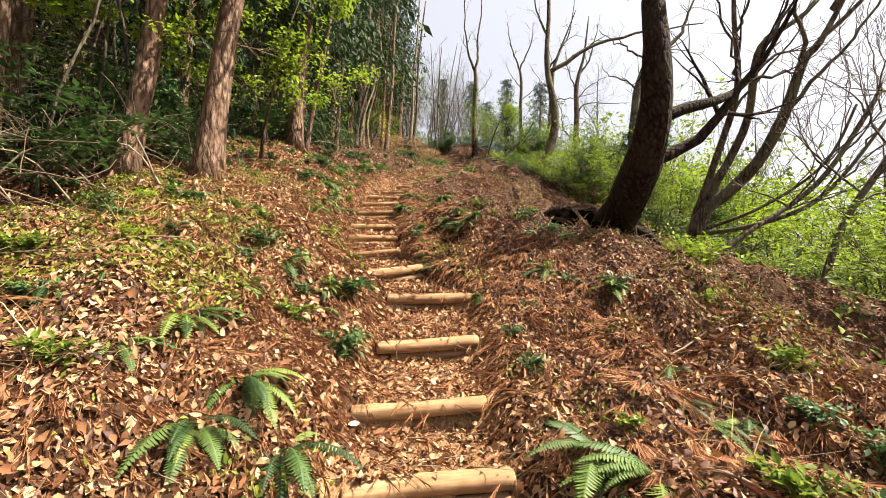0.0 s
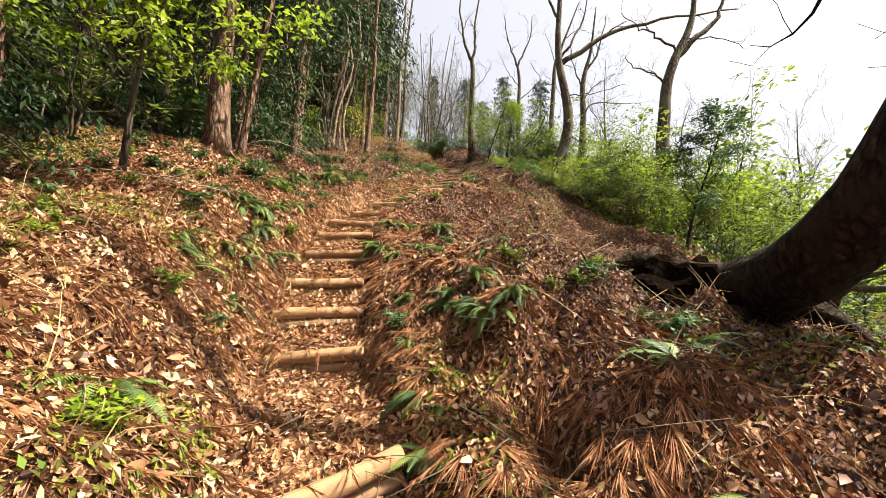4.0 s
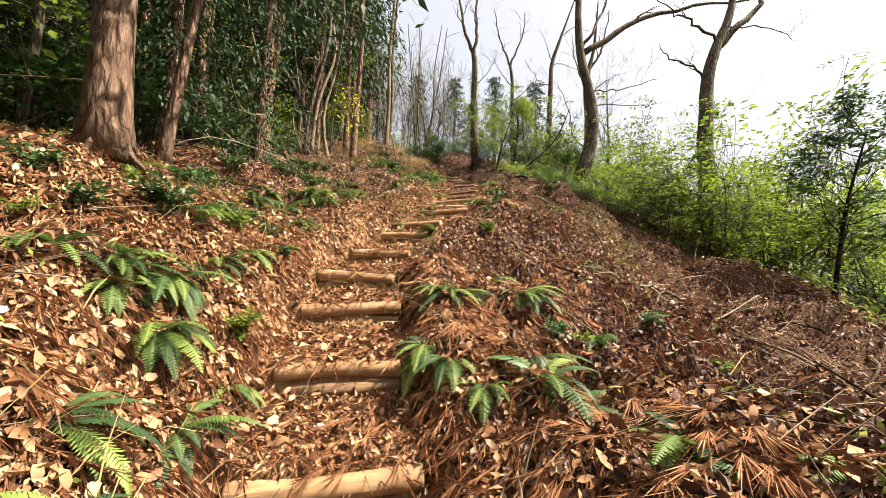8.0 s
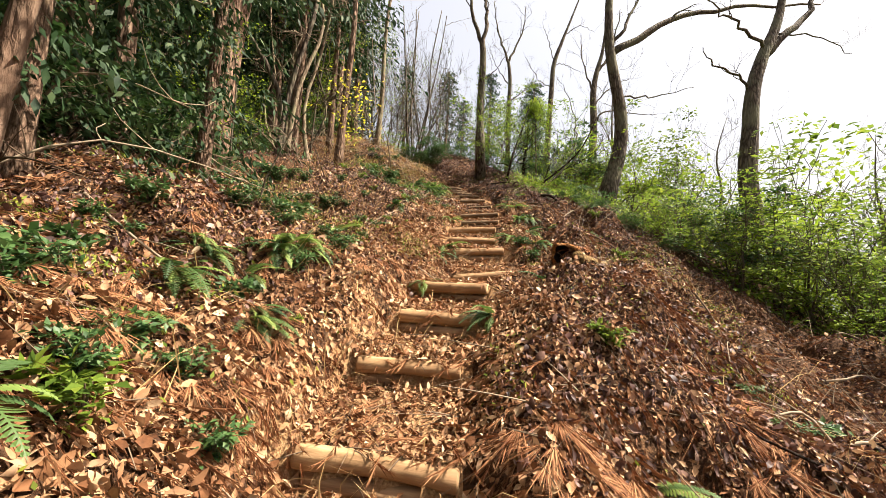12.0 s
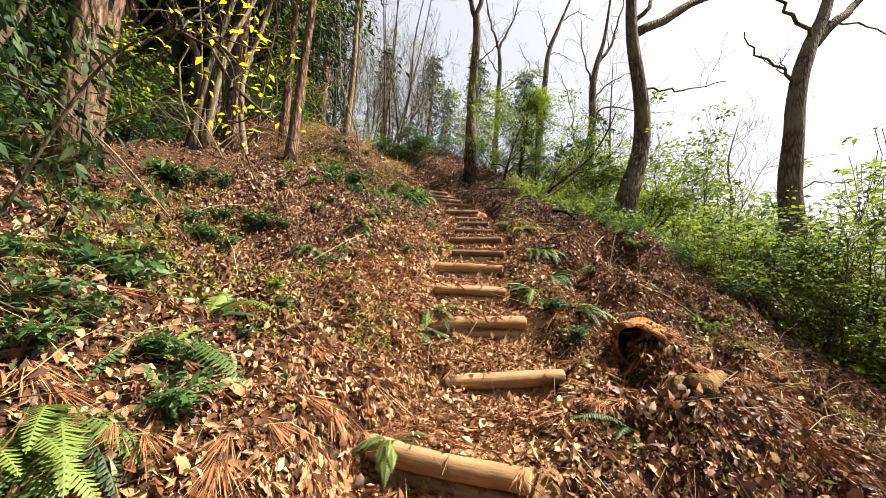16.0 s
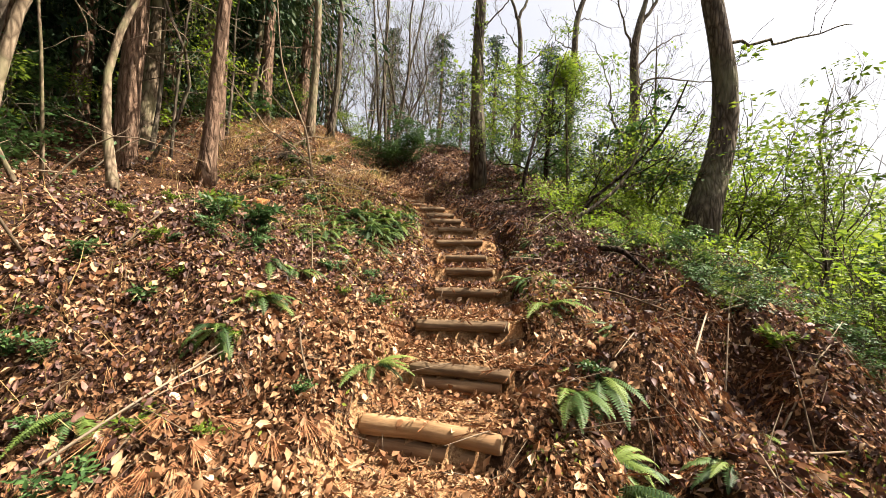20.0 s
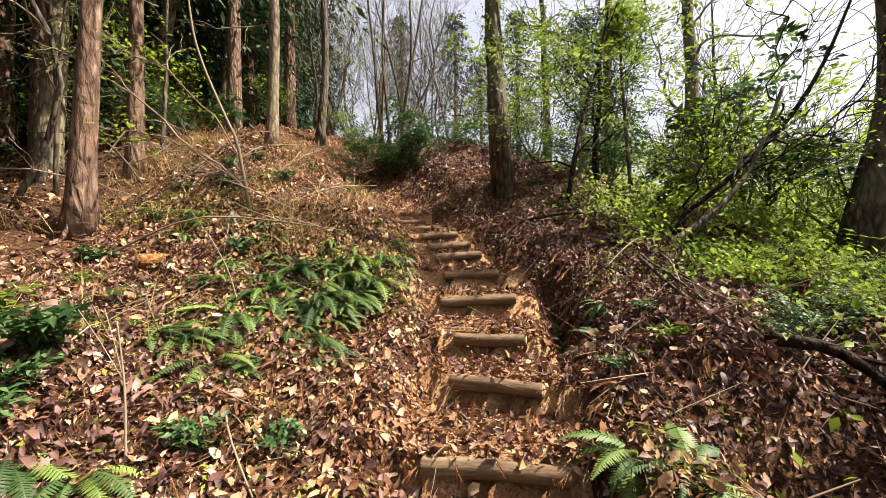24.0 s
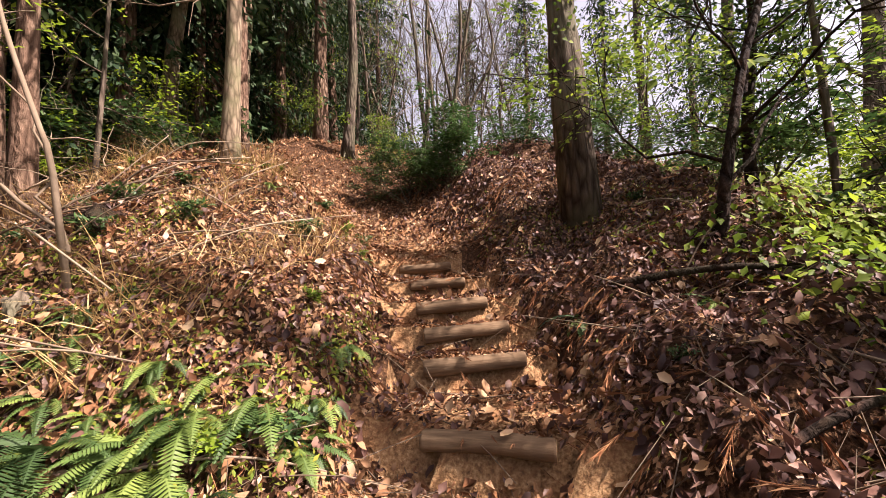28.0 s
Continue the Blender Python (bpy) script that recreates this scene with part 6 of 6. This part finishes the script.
shrub("evergreen", -0.5, 21.7, 0.62)
shrub("evergreen", 0.0, 21.6, 0.62)
shrub("evergreen", -0.25, 21.9, 0.8)
shrub("evergreen", -0.5, 22.1, 0.75)
shrub("evergreen", 0.1, 22.1, 0.75)
for kind, x, y, s in (("spring", 5.6, 12.6, 0.8), ("olive", 4.4, 13.6, 0.9), ("olive", 5.2, 13.4, 1.0), ("evergreen", 2.7, 15.6, 0.6),
                      ("spring", 4.7, 15.0, 1.0), ("olive", 5.6, 14.0, 1.2), ("olive", 6.5, 13.0, 1.2), ("spring", 7.6, 14.6, 1.3), ("evergreen", 6.6, 11.4, 1.1), ("evergreen", 6.6, 10.0, 0.9), ("olive", 5.9, 11.0, 0.8), ("evergreen", 5.0, 14.2, 1.1)):
    shrub(kind, x, y, s, 0.05)
for kind, x, y, s in (("evergreen", 2.5, 14.9, 0.4), ("evergreen", 3.0, 14.6, 0.45), ("olive", 3.5, 14.7, 0.5), ("evergreen", 3.5, 14.2, 0.35), ("olive", 4.2, 14.8, 0.7), ("evergreen", 2.9, 15.4, 0.5), ("evergreen", 5.2, 15.6, 0.9), ("evergreen", 4.2, 18.8, 1.2), 
                      ("spring", 3.6, 18.8, 0.55), ("olive", 4.6, 19.4, 1.25), ("spring", 5.2, 18.6, 1.0), ("spring", 5.6, 20.0, 1.2), ("spring", 4.2, 18.2, 0.6),
                      ("olive", 6.4, 18.6, 1.1), ("spring", 6.8, 19.8, 1.0), ("evergreen", 5.8, 17.0, 0.9), ("spring", 7.4, 15.4, 0.9), ("spring", 6.4, 13.4, 1.7), ("olive", 7.6, 13.8, 1.9), ("spring", 8.6, 12.6, 1.9), ("olive", 5.4, 12.4, 1.0), ("olive", 4.0, 22.6, 1.3), ("olive", 2.3, 24.0, 1.0)):
    shrub(kind, x, y, s, 0.08)
for kind, x, y, s in (("spring", 7.0, 9.0, 1.2), ("evergreen", 6.8, 8.4, 1.0), ("olive", 6.6, 7.0, 0.9), ("olive", 6.0, 5.6, 0.8), ("spring", 6.2, 5.4, 1.2), ("olive", 7.8, 6.6, 1.3), ("olive", 8.6, 11.8, 1.4),
                      ("spring", 4.2, 20.0, 1.2), ("olive", 5.6, 18.5, 1.3), ("olive", 6.6, 17.6, 1.3), ("evergreen", 3.6, 21.5, 1.2), ("olive", 3.0, 23.5, 1.3), ("spring", 8.2, 17.0, 1.4), ("olive", 9.5, 15.0, 1.5),
                      ("olive", 5.0, 3.8, 1.0), ("olive", 6.8, 3.0, 1.3), ("spring", 8.4, 4.4, 1.4), ("evergreen", 1.9, 22.4, 0.9), ("olive", -1.6, 25.6, 0.6), ("evergreen", 1.0, 26.0, 0.6)):
    shrub(kind, x, y, s, 0.05)
for kind, x, y, s in (("evergreen", -4.8, 6.8, 0.8), ("spring", -5.2, 5.4, 0.8), ("evergreen", -4.6, 5.6, 1.0), ("olive", -4.8, 8.0, 1.0), ("evergreen", -4.8, 11.4, 0.9), ("evergreen", -4.6, 12.4, 1.1),
                      ("olive", -4.6, 13.6, 0.7), ("spring", -5.4, 15.6, 1.0), ("evergreen", -5.0, 16.8, 0.9), ("olive", -5.4, 18.2, 0.9), ("spring", -5.4, 20.4, 1.0), ("evergreen", -4.0, 21.6, 0.9), ("spring", -4.6, 22.4, 0.9),
                      ("olive", -3.4, 24.4, 0.7), ("olive", -1.3, 22.9, 0.5), ("olive", -5.6, 3.4, 1.2), ("evergreen", -4.6, 2.4, 1.1), ("evergreen", -4.9, 4.2, 1.2), ("evergreen", -3.3, 5.2, 0.5), ("evergreen", -5.8, 13.8, 1.2), ("evergreen", -6.0, 18.4, 1.2),
                      ("evergreen", -5.2, 9.6, 1.1), ("evergreen", -5.6, 6.6, 1.2), ("evergreen", -6.2, 11.0, 1.3), ("evergreen", -6.4, 21.0, 1.2), ("evergreen", -6.0, 24.0, 1.3)):
    shrub(kind, x, y, s, 0.05)


for k, (x, y) in enumerate(((2.56, 17.3), (2.25, 16.5), (2.66, 16.57), (2.2, 16.1), (2.9, 17.0), (3.1, 16.6), (2.8, 16.2), (3.6, 17.0), (2.32, 14.74), (2.6, 15.2), (2.6, 15.7), (3.1, 15.9))):
    shrub(("olive", "spring", "olive", "evergreen")[k % 4], x, y, 0.18 + 0.035 * (k % 4), 0.04)


def sapling_set(seed, h, mat, per):
    rng = random.Random(seed)
    g, tips, made = Geo(), [], []
    line = curve([(0, 0, -0.1), (0.05, 0, h * 0.3), (0.15, 0.1, h * 0.7), (0.35, 0.1, h)], 12)
    g.tube(line, [0.022 * (1 - 0.8 * i / 11) + 0.003 for i in range(12)], 7)
    for i in range(3, 12):
        a = rng.uniform(0, 6.28)
        b = Geo()
        grow(b, line[i], (math.cos(a), math.sin(a), 0.35), h * 0.26 * rng.uniform(0.7, 1.3), 0.008, 1, rng, tips, kids=4)
        made.append(b.mesh("branch", M["bark"]))
    return g.mesh("stem", M["bark"]), leaves_at("foliage", tips, per, 0.06, 0.028, M[mat], rng, reach=0.08), made


SAPLING = [sapling_set(1, 2.8, "spring", 3), sapling_set(2, 3.6, "olive", 3), sapling_set(3, 4.4, "olive", 3), sapling_set(4, 3.2, "spring", 2)]
rp = random.Random(8)
for k in range(34):
    y = rp.uniform(2, 27)
    x = float(np.interp(y, LINE_Y, LINE_X)) + rp.uniform(-7.5, -3.3)
    q = rp.choice((0, 1, 1, 2, 2))
    t = thing("sapling", x, y, gz(x, y), "thin young sapling with sparse spring leaves" if q in (0, 3) else "thin green sapling of the thicket", "sapling", "saplings of the thicket")
    t.rotation_euler.z, t.scale = rp.uniform(0, 6.28), (rp.uniform(0.7, 1.3),) * 3
    part("stem", SAPLING[q][0], t)
    part("foliage", SAPLING[q][1], t)
    for b in SAPLING[q][2]:
        part("branch", b, t)

limbed_tree("yellow_sapling", [(-2.75, 11.5, 4.0), (-2.62, 11.45, 4.9), (-2.35, 11.4, 5.5), (-2.12, 11.36, 5.72)], 0.007, 0.003, "thin arching sapling with fresh yellow leaves", 405, [([(-2.2, 11.37, 5.66), (-2.0, 11.36, 5.66), (-1.85, 11.36, 5.55), (-1.75, 11.35, 5.46)], 0.005), ([(-2.15, 11.4, 5.70), (-2.05, 11.45, 5.78), (-1.9, 11.5, 5.7)], 0.004)], mat="bark", twigs=9, twig_len=0.26, twig_level=0, leaves="yellow", leaf=0.036, per=2)
# fresh-leaved saplings reaching out of the wood edge
limbed_tree("spring_sapling", [(-3.35, 7.1, 3.2), (-3.25, 7.0, 3.9), (-3.1, 6.9, 4.6), (-2.95, 6.8, 5.3), (-2.7, 6.8, 6.2)], 0.025, 0.008, "slender sapling with bright fresh spring leaves", 411,
            [([(-3.2, 6.95, 4.2), (-3.7, 6.7, 4.7), (-4.3, 6.5, 4.85)], 0.01), ([(-3.1, 6.9, 4.6), (-2.7, 6.7, 5.0), (-2.3, 6.7, 5.3)], 0.01), ([(-3.0, 6.85, 5.0), (-3.5, 6.6, 5.4), (-4.1, 6.5, 5.6)], 0.01), ([(-3.15, 6.9, 4.3), (-2.8, 6.6, 4.5), (-2.6, 6.4, 4.55)], 0.008), ([(-3.1, 6.9, 4.5), (-2.4, 6.85, 4.5), (-1.7, 6.8, 4.55)], 0.008), ([(-2.9, 6.8, 5.5), (-3.2, 6.5, 5.9), (-3.6, 6.3, 6.1)], 0.008), ([(-2.8, 6.8, 5.8), (-2.3, 6.7, 6.0), (-1.9, 6.6, 6.1)], 0.008)], mat="bark", twigs=7, twig_len=0.35, leaves="spring", leaf=0.085, per=4)
limbed_tree("spring_sapling", [(-4.2, 5.2, 2.7), (-4.1, 5.1, 3.4), (-4.0, 5.0, 4.1), (-4.1, 4.9, 5.0)], 0.02, 0.008, "slender sapling with bright fresh spring leaves", 412,
            [([(-4.05, 5.05, 3.7), (-3.6, 4.8, 4.1), (-3.3, 4.6, 4.15)], 0.008), ([(-4.0, 5.0, 4.2), (-4.5, 4.8, 4.4), (-4.9, 4.7, 4.35)], 0.008), ([(-4.05, 4.95, 4.6), (-3.6, 4.7, 4.8), (-3.2, 4.6, 4.9)], 0.008)], twigs=6, twig_len=0.3, leaves="spring", leaf=0.08, per=4)
limbed_tree("arching_sapling", [(-1.4, 18.0, 7.0), (-1.54, 18.0, 7.69), (-1.88, 18.0, 8.5), (-2.0, 18.0, 9.1), (-2.15, 18.0, 10.5)], 0.013, 0.006, "bare grey sapling arching over the bank with few leaves", 413,
            [([(-1.42, 18.0, 7.2), (-2.14, 18.0, 7.84), (-2.83, 17.95, 8.36), (-3.3, 17.9, 8.6)], 0.012), ([(-1.5, 18.0, 7.4), (-1.75, 18.1, 7.9), (-2.3, 18.1, 8.45), (-2.6, 18.1, 8.5)], 0.008), ([(-1.45, 18.0, 7.2), (-1.9, 17.9, 7.6), (-2.5, 17.8, 7.75)], 0.007)], mat="twig", twigs=4, twig_len=0.35, leaves="spring", leaf=0.06, per=1)
# the dark evergreen sapling tree beside the last steps
bare_tree("evergreen_tree", 1.95, 18.75, [(0, 0, 0), (0.08, 0.0, 0.5), (0.25, 0.1, 1.1), (0.5, 0.2, 1.8), (0.7, 0.25, 2.6)], 0.032, 0.012, "small dark evergreen tree spreading over the bank", 401, "bark_dark", limbs=12, limb_len=1.4, first=0.2, level=2, leaves="olive", leaf=0.05, per=5, kids=4, lift=0.02)
limbed_tree("leaning_sapling", [(2.35, 17.75, 6.4), (2.62, 17.6, 6.95), (2.91, 17.5, 7.2), (3.4, 17.4, 7.7), (3.65, 17.3, 8.14), (3.85, 17.2, 8.7)], 0.026, 0.01, "thin dark sapling leaning out over the slope", 406, [([(2.9, 17.5, 7.2), (3.3, 17.4, 7.35), (3.8, 17.3, 7.75), (4.1, 17.2, 8.3)], 0.014), ([(2.62, 17.6, 6.95), (2.75, 17.5, 7.5), (2.95, 17.5, 8.1)], 0.012), ([(3.2, 17.4, 7.5), (3.7, 17.3, 7.6), (4.2, 17.2, 7.9)], 0.012), ([(3.4, 17.4, 7.7), (3.3, 17.4, 8.2), (3.5, 17.4, 8.8)], 0.01)], mat="bark_dark", twigs=6, twig_len=0.5, leaves="spring", leaf=0.045, per=1)
bare_tree("evergreen_tree", 3.05, 20.3, [(0, 0, 0), (-0.05, 0, 0.8), (0.05, 0, 1.7), (0.05, 0, 2.6)], 0.055, 0.02, "young dark evergreen tree beside the oak", 403, "bark_dark", limbs=16, limb_len=0.9, first=0.3, level=2, leaves="evergreen", leaf=0.05, per=5, kids=4)
bare_tree("spring_tree", 3.2, 19.6, [(0, 0, 0), (-0.05, 0, 1.0), (-0.1, 0, 1.9), (-0.1, 0, 2.5)], 0.03, 0.012, "young tree with a tuft of yellow-green spring leaves", 407, "bark", limbs=8, limb_len=0.6, first=0.7, level=2, leaves="spring", leaf=0.07, per=4, kids=3)
limbed_tree("leaning_sapling", [(1.95, 17.4, 6.4), (2.31, 17.4, 6.64), (2.63, 17.4, 6.86), (2.89, 17.4, 7.08), (3.12, 17.4, 7.4), (3.35, 17.35, 8.0)], 0.028, 0.014, "dark smooth sapling curving up out of the bank", 404, [([(2.63, 17.4, 6.86), (2.75, 17.3, 7.15), (3.0, 17.2, 7.5)], 0.009), ([(2.4, 17.4, 6.7), (2.6, 17.5, 7.0), (2.7, 17.5, 7.4)], 0.008), ([(2.9, 17.4, 7.1), (3.3, 17.3, 7.2), (3.7, 17.3, 7.45)], 0.009)], mat="bark", twigs=5, twig_len=0.4, leaves="spring", leaf=0.05, per=1)


# ---- dry grass and bracken on the upper left bank ----
def dry_grass(n, seed, x0, x1, y0, y1):
    g = np.random.default_rng(seed)
    x, y = g.uniform(x0, x1, n), g.uniform(y0, y1, n)
    keep = g.random(n) < np.clip(0.4 + vnoise(x, y, 0.5, seed), 0.05, 1)
    x, y = x[keep], y[keep]
    m = len(x)
    fw = np.stack([g.normal(0.3, 0.8, m), g.normal(-0.4, 0.8, m), g.uniform(0.0, 0.7, m)], 1)
    fr = axes(fw, g.normal(0, 0.3, (m, 3)) + np.array([0, 0, 1.0]))
    at = np.stack([x, y, ground_z(x, y) + 0.01], 1)
    ob = new("dry_grass", many("dry_grass", [(0, 0.5, 0), (0, -0.5, 0), (0.5, 0.4, 14), (0.5, -0.4, 14), (1, 0, 6)], [(0, 1, 2), (1, 3, 2), (2, 3, 4)], at, sized(fr, g.uniform(0.15, 0.5, m), g.uniform(0.003, 0.006, m)), M["dry_grass"]))
    return tagged(ob, "straw-coloured dry grass and stalks on the bank", "dry grass", kind="stuff")


dry_grass(6500, 71, -3.4, -0.4, 17.6, 20.4)
dry_grass(1800, 72, -3.0, -1.2, 1.5, 7.5)
dry_grass(1500, 73, 0.6, 3.2, 2.0, 13.0)
dry_grass(1600, 74, -3.2, -0.9, 8.0, 17.0)


# ---- dead tangle at the wood's edge ----
rd = random.Random(19)
for k in range(70):
    y = rd.choice((rd.uniform(2.2, 6.5), rd.uniform(2.2, 20)))
    x = float(np.interp(y, LINE_Y, LINE_X)) - rd.uniform(2.6, 5.0)
    a = rd.uniform(-0.9, 0.9) + (0 if rd.random() < 0.6 else 3.1)
    L = rd.uniform(0.8, 2.0)
    h = rd.uniform(0.2, 0.8)
    g = Geo()
    rng = random.Random(k)
    line = curve([(0, 0, -0.03), (L * 0.4 * math.cos(a), L * 0.4 * math.sin(a), h), (L * math.cos(a), L * math.sin(a), h * rd.uniform(0.2, 1.4))], 9)
    g.tube(line, [0.011 - 0.001 * i for i in range(9)], 6)
    for q in range(4):
        i = rng.randint(2, 7)
        grow(g, line[i], (rng.gauss(0, 1), rng.gauss(0, 1), 0.5), 0.4, 0.005, 0, rng, [])
    ob = new("dead_branch", g.mesh("dead_branch", M["twig"]))
    ob.location = (x, y, gz(x, y))
    tagged(ob, "arching grey dead branch at the wood edge", "branch", "dead branches of the wood edge")


# ---- woods beyond the slope ----
def far_woods(name, n, seed, area, size, label, leaf=1.0, mat="far_leaf"):
    g = np.random.default_rng(seed)
    at, fw, sz = [], [], []
    for k in range(n):
        x, y = area(g)
        z = float(ground_z(x, y, False)[0])
        h, r = g.uniform(4, 8) * size, g.uniform(1.2, 2.2) * size
        m = int(260 / leaf)
        d = g.normal(0, 1, (m, 3))
        d /= np.linalg.norm(d, axis=1, keepdims=True)
        q = d * np.array([r, r, h * 0.42]) * g.uniform(0.55, 1.1, (m, 1))
        at.append(q + np.array([x, y, z + h * 0.55]))
        fw.append(g.normal(0, 1, (m, 3)))
        sz.append(g.uniform(0.22, 0.5, m) * size * leaf)
    at, fw, sz = np.concatenate(at), np.concatenate(fw), np.concatenate(sz)
    ob = new(name, many(name, LEAF, LEAF_TRIS, at, sized(axes(fw, g.normal(0, 0.6, fw.shape) + np.array([0, 0, 1.0])), sz, sz * 0.55), M[mat]))
    return tagged(ob, label, "woods", kind="stuff")


far_woods("deep_wood", 90, 15, lambda g: (g.uniform(-36, -16), g.uniform(-14, 60)), 1.6, "dark cedar wood closing the view between the trunks", 0.8, "cedar")
far_woods("valley_woods", 150, 5, lambda g: (g.uniform(17, 60), g.uniform(-8, 60)), 1.0, "green spring woods in the valley below, colour paled for haze")
far_woods("ridge_woods", 60, 6, lambda g: (g.uniform(-14, 16), g.uniform(40, 62)), 0.55, "woodland on the ridge ahead, colour paled for haze")
far_woods("slope_woods", 62, 8, lambda g: (g.uniform(9.5, 17), g.uniform(8, 42)), 0.62, "leafy spring woods on the falling slope", 0.7, "spring")
far_woods("slope_woods", 50, 9, lambda g: (g.uniform(8.5, 17), g.uniform(6, 42)), 0.58, "green woods on the falling slope", 0.7, "olive")
